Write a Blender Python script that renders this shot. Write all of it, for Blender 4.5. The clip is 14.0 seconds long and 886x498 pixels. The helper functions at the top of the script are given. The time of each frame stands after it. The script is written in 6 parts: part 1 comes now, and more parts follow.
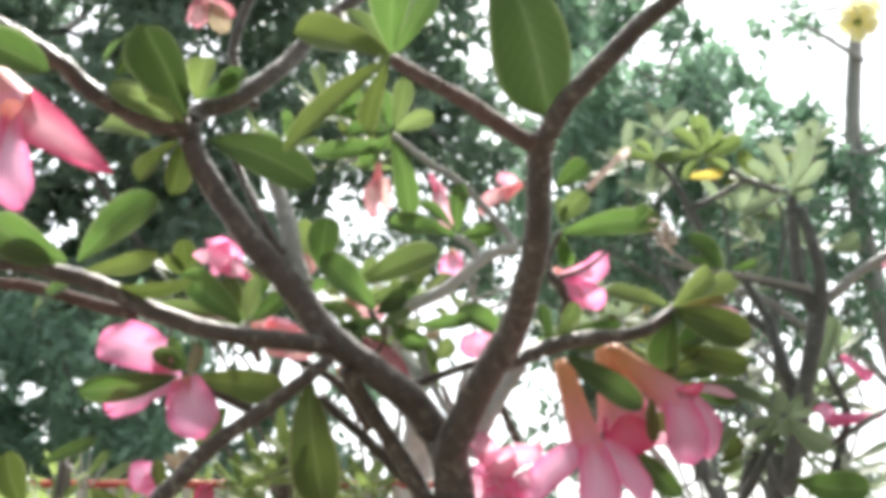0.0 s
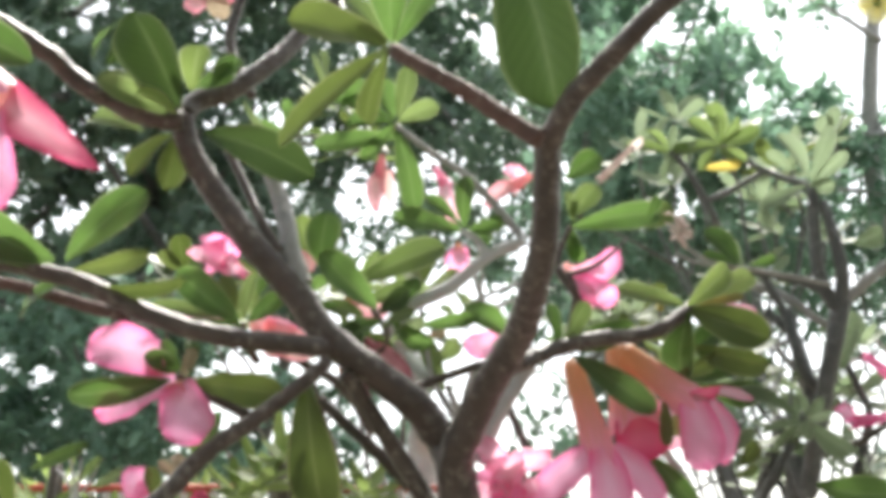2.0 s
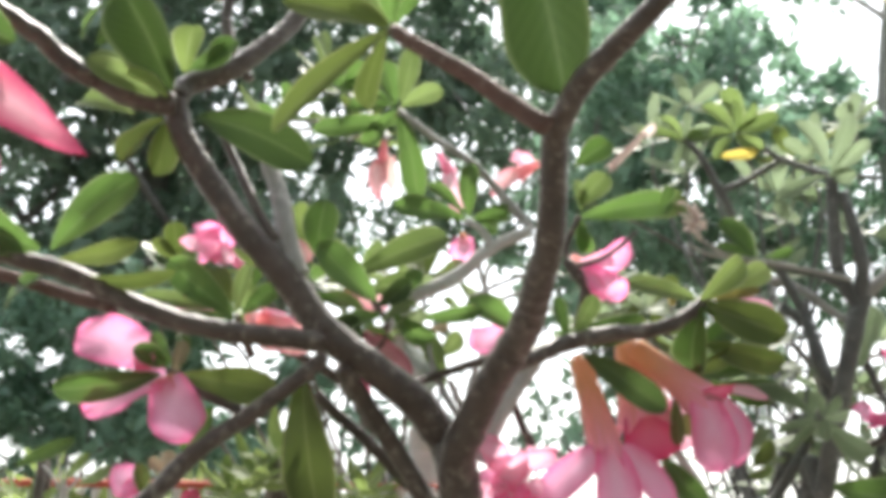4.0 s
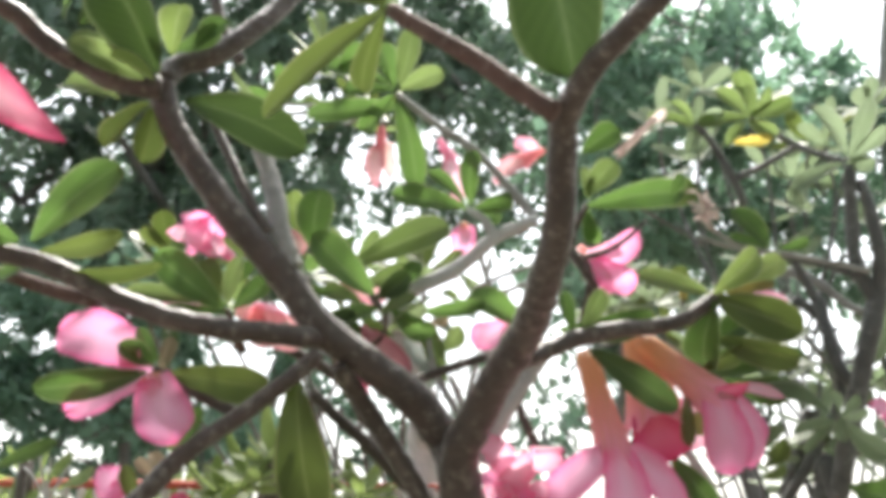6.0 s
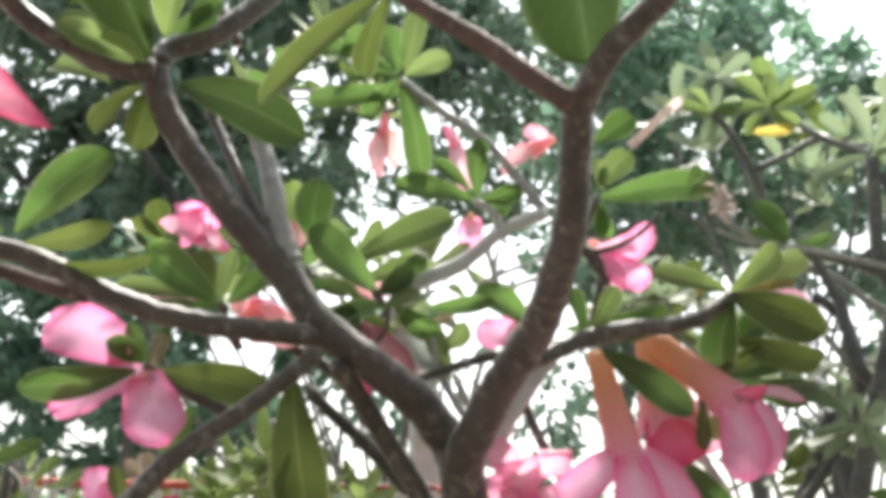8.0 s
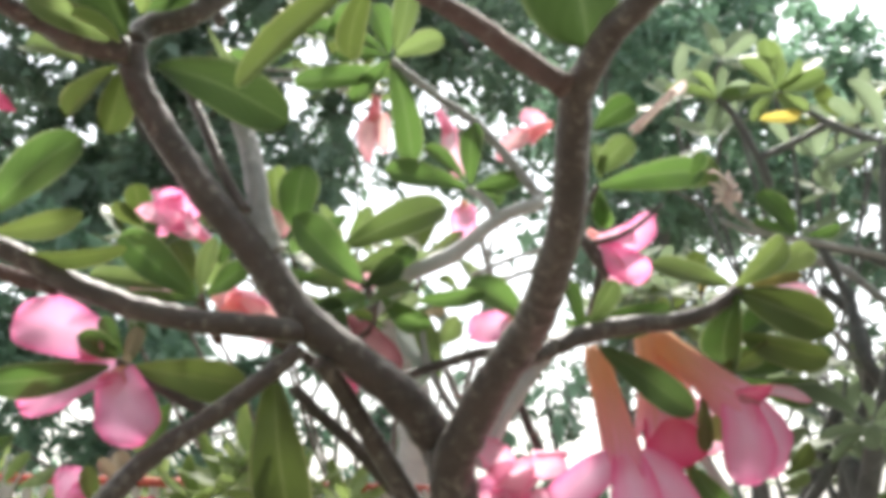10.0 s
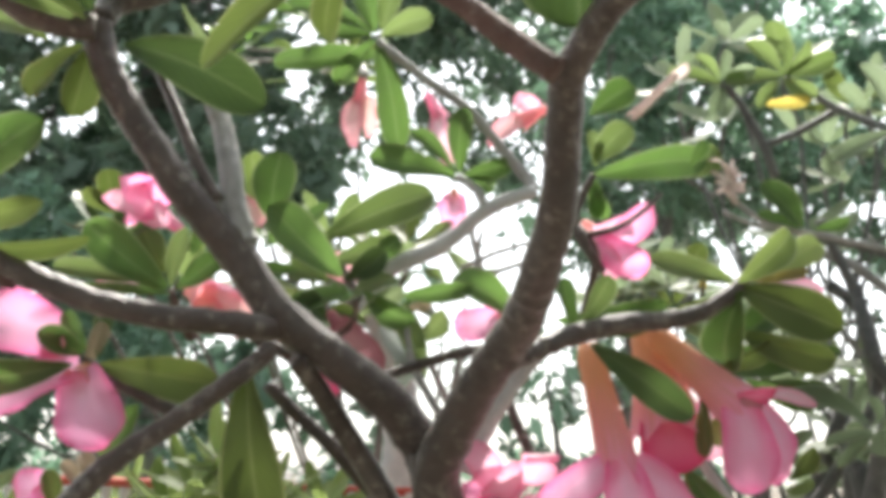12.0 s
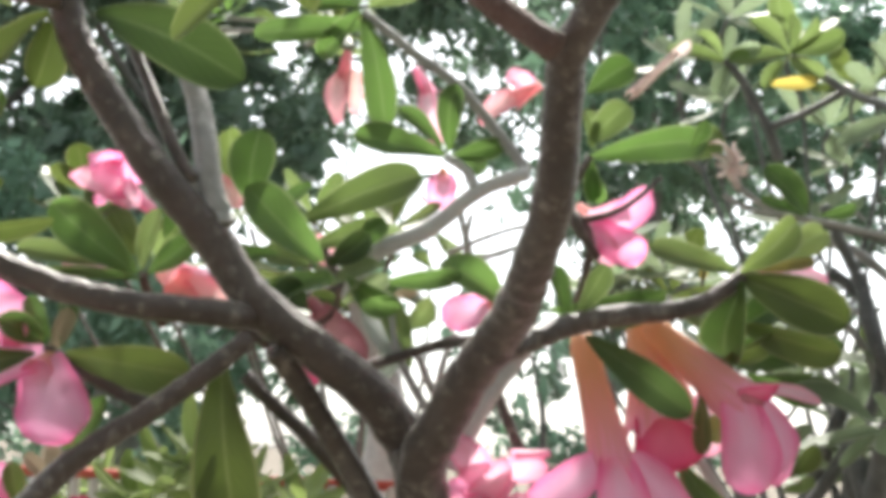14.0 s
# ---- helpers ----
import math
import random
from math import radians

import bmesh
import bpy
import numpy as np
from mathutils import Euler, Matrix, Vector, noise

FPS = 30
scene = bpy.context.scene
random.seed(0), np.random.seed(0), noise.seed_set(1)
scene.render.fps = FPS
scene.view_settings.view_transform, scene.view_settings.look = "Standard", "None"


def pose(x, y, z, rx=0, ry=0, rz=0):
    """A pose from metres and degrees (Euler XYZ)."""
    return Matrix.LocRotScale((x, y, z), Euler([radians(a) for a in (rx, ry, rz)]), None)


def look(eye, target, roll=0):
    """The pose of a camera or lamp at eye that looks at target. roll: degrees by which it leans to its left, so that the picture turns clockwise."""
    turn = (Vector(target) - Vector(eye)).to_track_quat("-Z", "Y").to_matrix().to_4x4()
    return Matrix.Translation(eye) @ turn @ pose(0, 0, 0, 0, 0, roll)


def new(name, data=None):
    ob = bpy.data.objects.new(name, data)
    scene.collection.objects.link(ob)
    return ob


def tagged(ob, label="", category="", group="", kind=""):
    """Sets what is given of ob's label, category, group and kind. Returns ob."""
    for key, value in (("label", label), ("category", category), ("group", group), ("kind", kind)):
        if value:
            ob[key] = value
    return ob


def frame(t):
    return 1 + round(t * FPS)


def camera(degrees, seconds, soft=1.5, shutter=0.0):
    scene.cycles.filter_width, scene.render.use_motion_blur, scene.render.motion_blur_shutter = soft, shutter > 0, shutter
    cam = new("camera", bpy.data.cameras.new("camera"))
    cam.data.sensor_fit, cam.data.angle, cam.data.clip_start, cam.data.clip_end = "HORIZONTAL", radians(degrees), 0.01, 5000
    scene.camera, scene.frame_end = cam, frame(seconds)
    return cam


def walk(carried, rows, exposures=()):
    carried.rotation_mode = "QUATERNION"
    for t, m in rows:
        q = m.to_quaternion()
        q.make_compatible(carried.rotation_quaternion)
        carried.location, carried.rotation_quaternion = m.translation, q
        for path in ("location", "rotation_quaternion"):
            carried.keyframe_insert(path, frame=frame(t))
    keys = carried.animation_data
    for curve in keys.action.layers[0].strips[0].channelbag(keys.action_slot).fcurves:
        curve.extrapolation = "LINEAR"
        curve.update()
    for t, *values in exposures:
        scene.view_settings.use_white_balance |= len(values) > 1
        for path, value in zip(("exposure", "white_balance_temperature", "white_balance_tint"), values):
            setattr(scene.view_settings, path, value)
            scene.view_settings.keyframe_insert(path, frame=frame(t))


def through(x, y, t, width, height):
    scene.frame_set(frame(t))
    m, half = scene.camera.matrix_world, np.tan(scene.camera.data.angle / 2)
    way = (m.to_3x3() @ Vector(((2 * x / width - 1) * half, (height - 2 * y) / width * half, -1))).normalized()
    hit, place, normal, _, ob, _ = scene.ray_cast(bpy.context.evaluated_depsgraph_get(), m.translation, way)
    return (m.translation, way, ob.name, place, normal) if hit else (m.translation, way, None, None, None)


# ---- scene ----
cam = camera(42, 14.0, soft=5.8)
# seconds, eye, target, lean
PATH = [
    (0, (-0.00979, -0.08956, 0.95372), (0.01119, 0.86778, 1.24192), -0.950),
    (0.5, (-0.00857, -0.08317, 0.95737), (0.01004, 0.87538, 1.24167), -0.916),
    (1, (-0.00547, -0.07707, 0.96246), (0.00837, 0.88279, 1.24259), -0.725),
    (1.5, (-0.00383, -0.07026, 0.96812), (0.00733, 0.89094, 1.24378), -0.842),
    (2, (-0.00350, -0.06252, 0.97204), (0.00562, 0.89957, 1.24460), -0.826),
    (2.5, (-0.00031, -0.05600, 0.97186), (0.00529, 0.90694, 1.24152), -0.611),
    (3, (0.00180, -0.04919, 0.97544), (0.00350, 0.91481, 1.24132), -0.507),
    (5.5, (0.00118, -0.01338, 0.99384), (0.00100, 0.95545, 1.24154), -0.147),
    (6, (0.00018, -0.00558, 0.99746), (0.00137, 0.96427, 1.24117), -0.244),
    (6.5, (0.00000, -0.00001, 1.00000), (-0.00002, 0.97029, 1.24190), 0.000),
    (7, (-0.00152, 0.00719, 1.00094), (-0.00035, 0.97881, 1.23747), 0.151),
    (7.5, (-0.00195, 0.01447, 1.00609), (-0.00088, 0.98674, 1.23994), 0.283),
    (8, (0.00038, 0.02231, 1.01008), (-0.00325, 0.99549, 1.24008), 0.278),
    (10.5, (0.00694, 0.05782, 1.02900), (0.00206, 1.03620, 1.23574), 0.754),
    (11, (0.00972, 0.06602, 1.03456), (0.00270, 1.04537, 1.23664), 0.901),
    (11.5, (0.01314, 0.07414, 1.03549), (0.00574, 1.05415, 1.23430), 1.102),
    (12, (0.01385, 0.08238, 1.03608), (0.00754, 1.06306, 1.23158), 1.104),
    (12.5, (0.01435, 0.08897, 1.03807), (0.01083, 1.07038, 1.22998), 1.152),
    (13, (0.01617, 0.09773, 1.04291), (0.01317, 1.08052, 1.22759), 1.226),
    (13.5, (0.01564, 0.10389, 1.04680), (0.01537, 1.08774, 1.22579), 1.412),
    (14, (0.01353, 0.11060, 1.04811), (0.01866, 1.09578, 1.21958), 1.635),
]
walk(cam, [(t, look(eye, target, lean)) for t, eye, target, lean in PATH],
     exposures=((0.0, 1.17, 6600, 9), (14.0, 1.17, 6600, 9)))

# ---------------------------------------------------------------- light: a bright, hazy sky with a veiled high sun beyond the plants
world = bpy.data.worlds.new("sky")
scene.world = world
world.use_nodes = True
wt = world.node_tree
sky = wt.nodes.new("ShaderNodeTexSky")
sky.sky_type, sky.sun_disc = "NISHITA", False
sky.sun_elevation, sky.sun_rotation = radians(57), radians(10)
sky.air_density, sky.dust_density, sky.ozone_density = 1.0, 2.0, 1.0
veil = wt.nodes.new("ShaderNodeHueSaturation")
veil.inputs["Saturation"].default_value = 0.3
wt.links.new(sky.outputs[0], veil.inputs["Color"])
wt.links.new(veil.outputs[0], wt.nodes["Background"].inputs[0])
wt.nodes["Background"].inputs[1].default_value = 0.165
sun = new("sun", bpy.data.lights.new("sun", "SUN"))
sun.data.energy, sun.data.angle, sun.data.color = 4.6, radians(9), (1.0, 0.96, 0.9)
sun.matrix_world = look((0.7, 3.8, 5.9), (0, 0, 0))

# ---------------------------------------------------------------- materials
def nodes_of(name):
    m = bpy.data.materials.new(name)
    m.use_nodes = True
    t = m.node_tree
    t.nodes.clear()
    out = t.nodes.new("ShaderNodeOutputMaterial")
    return m, t, out


def add(t, kind, **inputs):
    n = t.nodes.new(kind)
    for k, v in inputs.items():
        n.inputs[k.replace("_", " ")].default_value = v
    return n


def ramp(t, fac, stops):
    n = t.nodes.new("ShaderNodeValToRGB")
    els = n.color_ramp.elements
    while len(els) < len(stops):
        els.new(0.5)
    for e, (p, c) in zip(els, stops):
        e.position, e.color = p, (*c, 1)
    t.links.new(fac, n.inputs[0])
    return n.outputs[0]


def mix(t, fac, a, b, kind="MIX"):
    n = t.nodes.new("ShaderNodeMix")
    n.data_type, n.blend_type = "RGBA", kind
    for sock, v in ((n.inputs[0], fac), (n.inputs[6], a), (n.inputs[7], b)):
        if isinstance(v, (int, float)):
            sock.default_value = v
        elif isinstance(v, tuple):
            sock.default_value = (*v, 1)
        else:
            t.links.new(v, sock)
    return n.outputs[2]


def calc(t, op, a, b=0.0, clamp=False):
    n = t.nodes.new("ShaderNodeMath")
    n.operation, n.use_clamp = op, clamp
    for sock, v in zip(n.inputs, (a, b)):
        if isinstance(v, (int, float)):
            sock.default_value = v
        else:
            t.links.new(v, sock)
    return n.outputs[0]


def grain(t, scale, detail=4.0, rough=0.6, where="Object"):
    c = t.nodes.new("ShaderNodeTexCoord")
    n = add(t, "ShaderNodeTexNoise", Scale=scale, Detail=detail, Roughness=rough)
    t.links.new(c.outputs[where], n.inputs["Vector"])
    return n.outputs["Fac"]


def bump(t, height, strength, distance):
    n = add(t, "ShaderNodeBump", Strength=strength, Distance=distance)
    t.links.new(height, n.inputs["Height"])
    return n.outputs[0]


def bark(name, dark, light, pale, gloss=0.5, wax=0.5):
    """Smooth succulent bark: mottled skin, pale lichen flecks, fine rings and pores."""
    m, t, out = nodes_of(name)
    big, fine = grain(t, 55, 5), grain(t, 420, 4, 0.7)
    col = ramp(t, big, [(0.32, dark), (0.62, light)])
    col = mix(t, calc(t, "MULTIPLY", fine, 0.5), col, light)
    flecks = ramp(t, grain(t, 130, 6, 0.75), [(0.54, (0, 0, 0)), (0.67, (1, 1, 1))])
    col = mix(t, calc(t, "MULTIPLY", flecks, 0.7), col, pale)
    smear = ramp(t, grain(t, 26, 5, 0.7), [(0.5, (0, 0, 0)), (0.72, (1, 1, 1))])
    col = mix(t, calc(t, "MULTIPLY", smear, 0.2), col, pale)
    b = add(t, "ShaderNodeBsdfPrincipled", Roughness=gloss)
    b.inputs["Specular IOR Level"].default_value = 0.5
    b.inputs["Sheen Weight"].default_value, b.inputs["Sheen Roughness"].default_value = 0.2 + 0.6 * wax, 0.22
    b.inputs["Coat Weight"].default_value, b.inputs["Coat Roughness"].default_value = 0.6 * wax, 0.42
    b.inputs["Sheen Tint"].default_value = (0.95, 0.93, 0.88, 1)
    t.links.new(col, b.inputs["Base Color"])
    t.links.new(bump(t, calc(t, "ADD", big, fine), 0.75, 0.004), b.inputs["Normal"])
    t.links.new(b.outputs[0], out.inputs[0])
    return m


def leaf_skin(name, top, edge, glow, rib, through=0.42, rough=0.42, island=False):
    """A thin living blade: waxy skin over a body that lets light through, pale midrib, pale margin strengthened by a
    painted rim highlight, faint side veins.
    """
    m, t, out = nodes_of(name)
    uv = t.nodes.new("ShaderNodeTexCoord")
    sep = t.nodes.new("ShaderNodeSeparateXYZ")
    t.links.new(uv.outputs["UV"], sep.inputs[0])
    across = calc(t, "ABSOLUTE", calc(t, "SUBTRACT", sep.outputs[0], 0.5))
    along = sep.outputs[1]
    if island:
        who = t.nodes.new("ShaderNodeNewGeometry").outputs["Random Per Island"]
    else:
        who = t.nodes.new("ShaderNodeObjectInfo").outputs["Random"]
    blotch = grain(t, 60, 3)
    tone = ramp(t, calc(t, "FRACT", calc(t, "MULTIPLY", who, 7.31)), [(0.0, (0.62, 0.64, 0.58)), (1.0, (1.22, 1.18, 1.25))])
    col = mix(t, blotch, top, edge)
    col = mix(t, ramp(t, who, [(0.0, (0, 0, 0)), (1.0, (0.75, 0.75, 0.75))]), col, edge)
    ribmask = ramp(t, across, [(0.012, (1, 1, 1)), (0.045, (0, 0, 0))])
    # pale leaf edge, widened and brightened as a painted rim highlight
    edge_glint = ramp(t, across, [(0.43, (0, 0, 0)), (0.492, (1, 1, 1))])
    pale_lines = calc(t, "MAXIMUM", calc(t, "MULTIPLY", ribmask, 0.24), calc(t, "MULTIPLY", edge_glint, 0.75))
    wave = t.nodes.new("ShaderNodeTexWave")
    wave.inputs["Scale"].default_value = 3.2
    wave.inputs["Distortion"].default_value = 1.5
    comb = t.nodes.new("ShaderNodeCombineXYZ")
    t.links.new(calc(t, "SUBTRACT", along, calc(t, "MULTIPLY", across, 0.7)), comb.inputs[0])
    t.links.new(comb.outputs[0], wave.inputs["Vector"])
    col = mix(t, calc(t, "MULTIPLY", wave.outputs["Fac"], 0.07), col, rib)
    skin = mix(t, pale_lines, mix(t, 1.0, col, tone, "MULTIPLY"), rib)
    lit = mix(t, pale_lines, mix(t, 1.0, mix(t, blotch, glow, edge), tone, "MULTIPLY"), rib)
    b = add(t, "ShaderNodeBsdfPrincipled", Roughness=rough)
    b.inputs["Sheen Weight"].default_value, b.inputs["Sheen Roughness"].default_value = 0.3, 0.35
    t.links.new(skin, b.inputs["Base Color"])
    t.links.new(bump(t, calc(t, "ADD", calc(t, "MULTIPLY", wave.outputs["Fac"], 0.3), grain(t, 350, 3)), 0.25, 0.001), b.inputs["Normal"])
    tr = t.nodes.new("ShaderNodeBsdfTranslucent")
    t.links.new(lit, tr.inputs[0])
    ms = t.nodes.new("ShaderNodeMixShader")
    ms.inputs[0].default_value = through
    t.links.new(b.outputs[0], ms.inputs[1])
    t.links.new(tr.outputs[0], ms.inputs[2])
    t.links.new(ms.outputs[0], out.inputs[0])
    return m


def petal_skin(name, heart, body, rim, through=0.4):
    """A soft petal: pale heart, pink body, deep rim, fine lengthwise veins; light passes through."""
    m, t, out = nodes_of(name)
    uv = t.nodes.new("ShaderNodeTexCoord")
    sep = t.nodes.new("ShaderNodeSeparateXYZ")
    t.links.new(uv.outputs["UV"], sep.inputs[0])
    across = calc(t, "ABSOLUTE", calc(t, "SUBTRACT", sep.outputs[0], 0.5))
    edge = calc(t, "MAXIMUM", calc(t, "MULTIPLY", across, 2.0), calc(t, "POWER", sep.outputs[1], 2.2))
    edge = calc(t, "ADD", edge, calc(t, "MULTIPLY", calc(t, "SUBTRACT", grain(t, 90, 3), 0.5), 0.35))
    col = ramp(t, edge, [(0.1, heart), (0.7, body), (1.25, rim)])
    vein = t.nodes.new("ShaderNodeTexNoise")
    vein.inputs["Scale"].default_value = 1.0
    mp = t.nodes.new("ShaderNodeMapping")
    mp.inputs["Scale"].default_value = (26, 1.6, 1)
    t.links.new(uv.outputs["UV"], mp.inputs[0])
    t.links.new(mp.outputs[0], vein.inputs["Vector"])
    col = mix(t, calc(t, "MULTIPLY", vein.outputs["Fac"], 0.25), col, rim)
    b = add(t, "ShaderNodeBsdfPrincipled", Roughness=0.55)
    t.links.new(col, b.inputs["Base Color"])
    t.links.new(bump(t, vein.outputs["Fac"], 0.3, 0.001), b.inputs["Normal"])
    tr = t.nodes.new("ShaderNodeBsdfTranslucent")
    t.links.new(col, tr.inputs[0])
    ms = t.nodes.new("ShaderNodeMixShader")
    ms.inputs[0].default_value = through
    t.links.new(b.outputs[0], ms.inputs[1])
    t.links.new(tr.outputs[0], ms.inputs[2])
    t.links.new(ms.outputs[0], out.inputs[0])
    return m


def funnel_skin(name, foot, throat):
    """A bloom's funnel: orange foot that turns to pink at the throat, with fine lengthwise streaks."""
    m, t, out = nodes_of(name)
    uv = t.nodes.new("ShaderNodeTexCoord")
    sep = t.nodes.new("ShaderNodeSeparateXYZ")
    t.links.new(uv.outputs["UV"], sep.inputs[0])
    streak = t.nodes.new("ShaderNodeTexNoise")
    mp = t.nodes.new("ShaderNodeMapping")
    mp.inputs["Scale"].default_value = (9, 0.6, 1)
    t.links.new(uv.outputs["UV"], mp.inputs[0])
    t.links.new(mp.outputs[0], streak.inputs["Vector"])
    go = calc(t, "ADD", sep.outputs[1], calc(t, "MULTIPLY", calc(t, "SUBTRACT", streak.outputs["Fac"], 0.5), 0.7))
    col = ramp(t, go, [(0.3, foot), (0.75, throat), (1.0, (0.95, 0.42, 0.58))])
    b = add(t, "ShaderNodeBsdfPrincipled", Roughness=0.5)
    t.links.new(col, b.inputs["Base Color"])
    t.links.new(bump(t, streak.outputs["Fac"], 0.35, 0.0015), b.inputs["Normal"])
    tr = t.nodes.new("ShaderNodeBsdfTranslucent")
    t.links.new(col, tr.inputs[0])
    ms = t.nodes.new("ShaderNodeMixShader")
    ms.inputs[0].default_value = 0.3
    t.links.new(b.outputs[0], ms.inputs[1])
    t.links.new(tr.outputs[0], ms.inputs[2])
    t.links.new(ms.outputs[0], out.inputs[0])
    return m


def plain(name, a, b_, scale, rough=0.7, depth=0.002, metal=0.0):
    m, t, out = nodes_of(name)
    g = grain(t, scale, 6, 0.65)
    b = add(t, "ShaderNodeBsdfPrincipled", Roughness=rough, Metallic=metal)
    t.links.new(ramp(t, g, [(0.35, a), (0.65, b_)]), b.inputs["Base Color"])
    t.links.new(bump(t, grain(t, scale * 6, 5), 0.5, depth), b.inputs["Normal"])
    t.links.new(b.outputs[0], out.inputs[0])
    return m


BARK = bark("bark", (0.036, 0.025, 0.021), (0.096, 0.064, 0.053), (0.38, 0.34, 0.29), 0.42, 0.85)
BARK_RED = bark("young_bark", (0.085, 0.045, 0.038), (0.17, 0.09, 0.075), (0.36, 0.28, 0.25), 0.7, 0.0)
BARK_GREY = bark("grey_bark", (0.26, 0.25, 0.245), (0.46, 0.45, 0.44), (0.66, 0.66, 0.64), 0.55)
# dark bark, lightened so that haze over the right-hand stems is in the colour
BARK_DARK = bark("dark_bark", (0.07, 0.073, 0.076), (0.15, 0.155, 0.16), (0.32, 0.33, 0.33))
# very light bark: strong light on the rear rose's limbs is put into the colour
BARK_PALE = bark("pale_bark", (0.52, 0.52, 0.54), (0.72, 0.72, 0.73), (0.82, 0.82, 0.82), 0.55)
WOOD = bark("tree_bark", (0.09, 0.085, 0.08), (0.19, 0.18, 0.17), (0.3, 0.3, 0.29), 0.8)
LEAF = leaf_skin("leaf", (0.05, 0.098, 0.03), (0.088, 0.148, 0.046), (0.16, 0.32, 0.06), (0.32, 0.4, 0.2), 0.42, 0.42)
LEAF_PALE = leaf_skin("pale_leaf", (0.105, 0.155, 0.058), (0.17, 0.23, 0.09), (0.26, 0.39, 0.1), (0.4, 0.48, 0.25), 0.42, 0.5)
# darkened copy of the leaf: shade is put into its colour
LEAF_SHADED = leaf_skin("shaded_leaf", (0.034, 0.068, 0.02), (0.058, 0.098, 0.03), (0.085, 0.16, 0.034), (0.2, 0.26, 0.12), 0.27, 0.46)
LEAF_SAGE = leaf_skin("sage_leaf", (0.15, 0.2, 0.1), (0.23, 0.29, 0.16), (0.3, 0.42, 0.14), (0.4, 0.46, 0.3), 0.4, 0.55)
LEAF_LIME = leaf_skin("lime_leaf", (0.17, 0.25, 0.07), (0.25, 0.34, 0.12), (0.38, 0.52, 0.13), (0.54, 0.6, 0.36), 0.56, 0.5)
# greyed pale leaf: haze over the right-hand rose is painted into it
LEAF_HAZED = leaf_skin("hazed_leaf", (0.14, 0.19, 0.11), (0.23, 0.29, 0.19), (0.27, 0.38, 0.19), (0.42, 0.48, 0.36), 0.42, 0.5)
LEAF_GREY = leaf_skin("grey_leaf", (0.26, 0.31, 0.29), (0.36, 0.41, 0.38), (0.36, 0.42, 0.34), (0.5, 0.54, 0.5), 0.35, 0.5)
LEAF_TAN = leaf_skin("dry_leaf", (0.42, 0.33, 0.22), (0.55, 0.45, 0.33), (0.5, 0.4, 0.25), (0.6, 0.52, 0.4), 0.3, 0.7)
LEAF_YELLOW = leaf_skin("yellow_leaf", (0.62, 0.5, 0.1), (0.72, 0.58, 0.14), (0.8, 0.68, 0.14), (0.8, 0.7, 0.3))
LEAF_BROWN = leaf_skin("ageing_leaf", (0.13, 0.12, 0.04), (0.2, 0.16, 0.05), (0.3, 0.3, 0.06), (0.35, 0.32, 0.18))
LEAF_OLIVE = leaf_skin("olive_leaf", (0.07, 0.1, 0.028), (0.105, 0.14, 0.04), (0.17, 0.25, 0.048), (0.3, 0.33, 0.15), 0.33, 0.45)
PETAL = petal_skin("petal", (0.97, 0.58, 0.8), (0.97, 0.41, 0.66), (0.92, 0.2, 0.45), 0.6)
PETAL_CORAL = petal_skin("coral_petal", (0.97, 0.72, 0.66), (0.96, 0.56, 0.55), (0.92, 0.38, 0.45), 0.55)
PETAL_PALE = petal_skin("pale_petal", (0.93, 0.7, 0.8), (0.91, 0.52, 0.66), (0.88, 0.3, 0.48), 0.5)
PETAL_RED = petal_skin("red_petal", (0.82, 0.25, 0.38), (0.76, 0.12, 0.26), (0.68, 0.05, 0.18), 0.4)
PETAL_ROSE = petal_skin("rose_petal", (0.93, 0.5, 0.6), (0.84, 0.2, 0.33), (0.74, 0.09, 0.23), 0.45)
PETAL_DRY = petal_skin("withered_petal", (0.92, 0.6, 0.62), (0.88, 0.45, 0.5), (0.78, 0.3, 0.38), 0.5)
PETAL_DULL = petal_skin("dull_petal", (0.66, 0.34, 0.36), (0.58, 0.24, 0.28), (0.5, 0.16, 0.2), 0.4)
TUBE = funnel_skin("funnel", (0.76, 0.41, 0.23), (0.85, 0.38, 0.38))
FAR_DARK = leaf_skin("dark_foliage", (0.095, 0.16, 0.12), (0.2, 0.3, 0.225), (0.18, 0.31, 0.17), (0.24, 0.33, 0.25), 0.38, 0.42, True)
FAR_GREEN = leaf_skin("green_foliage", (0.11, 0.22, 0.155), (0.24, 0.39, 0.29), (0.25, 0.44, 0.26), (0.28, 0.42, 0.32), 0.48, 0.45, True)
EARTH = plain("earth", (0.07, 0.06, 0.045), (0.17, 0.14, 0.1), 3.0, 0.95, 0.01)
RED_PAINT = plain("red_paint", (0.5, 0.06, 0.04), (0.62, 0.12, 0.08), 40, 0.45)
PETAL_YELLOW = petal_skin("yellow_petal", (0.88, 0.8, 0.3), (0.9, 0.87, 0.55), (0.9, 0.88, 0.68), 0.4)
WHITE_PAINT = plain("white_paint", (0.72, 0.71, 0.68), (0.82, 0.81, 0.79), 30, 0.6)
PETAL_TAN = petal_skin("dead_petal", (0.9, 0.83, 0.8), (0.84, 0.73, 0.7), (0.5, 0.36, 0.32), 0.45)


# ---------------------------------------------------------------- builders
def part(name, mesh, material, parent, label=""):
    """Links a mesh (or bmesh) as one object under a thing or a part."""
    if isinstance(mesh, bmesh.types.BMesh):
        me = bpy.data.meshes.new(name)
        mesh.to_mesh(me)
        mesh.free()
        mesh = me
    for p in mesh.polygons:
        p.use_smooth = True
    mesh.materials.append(material)
    ob = new(name, mesh)
    ob.parent = parent
    return tagged(ob, label) if label else ob


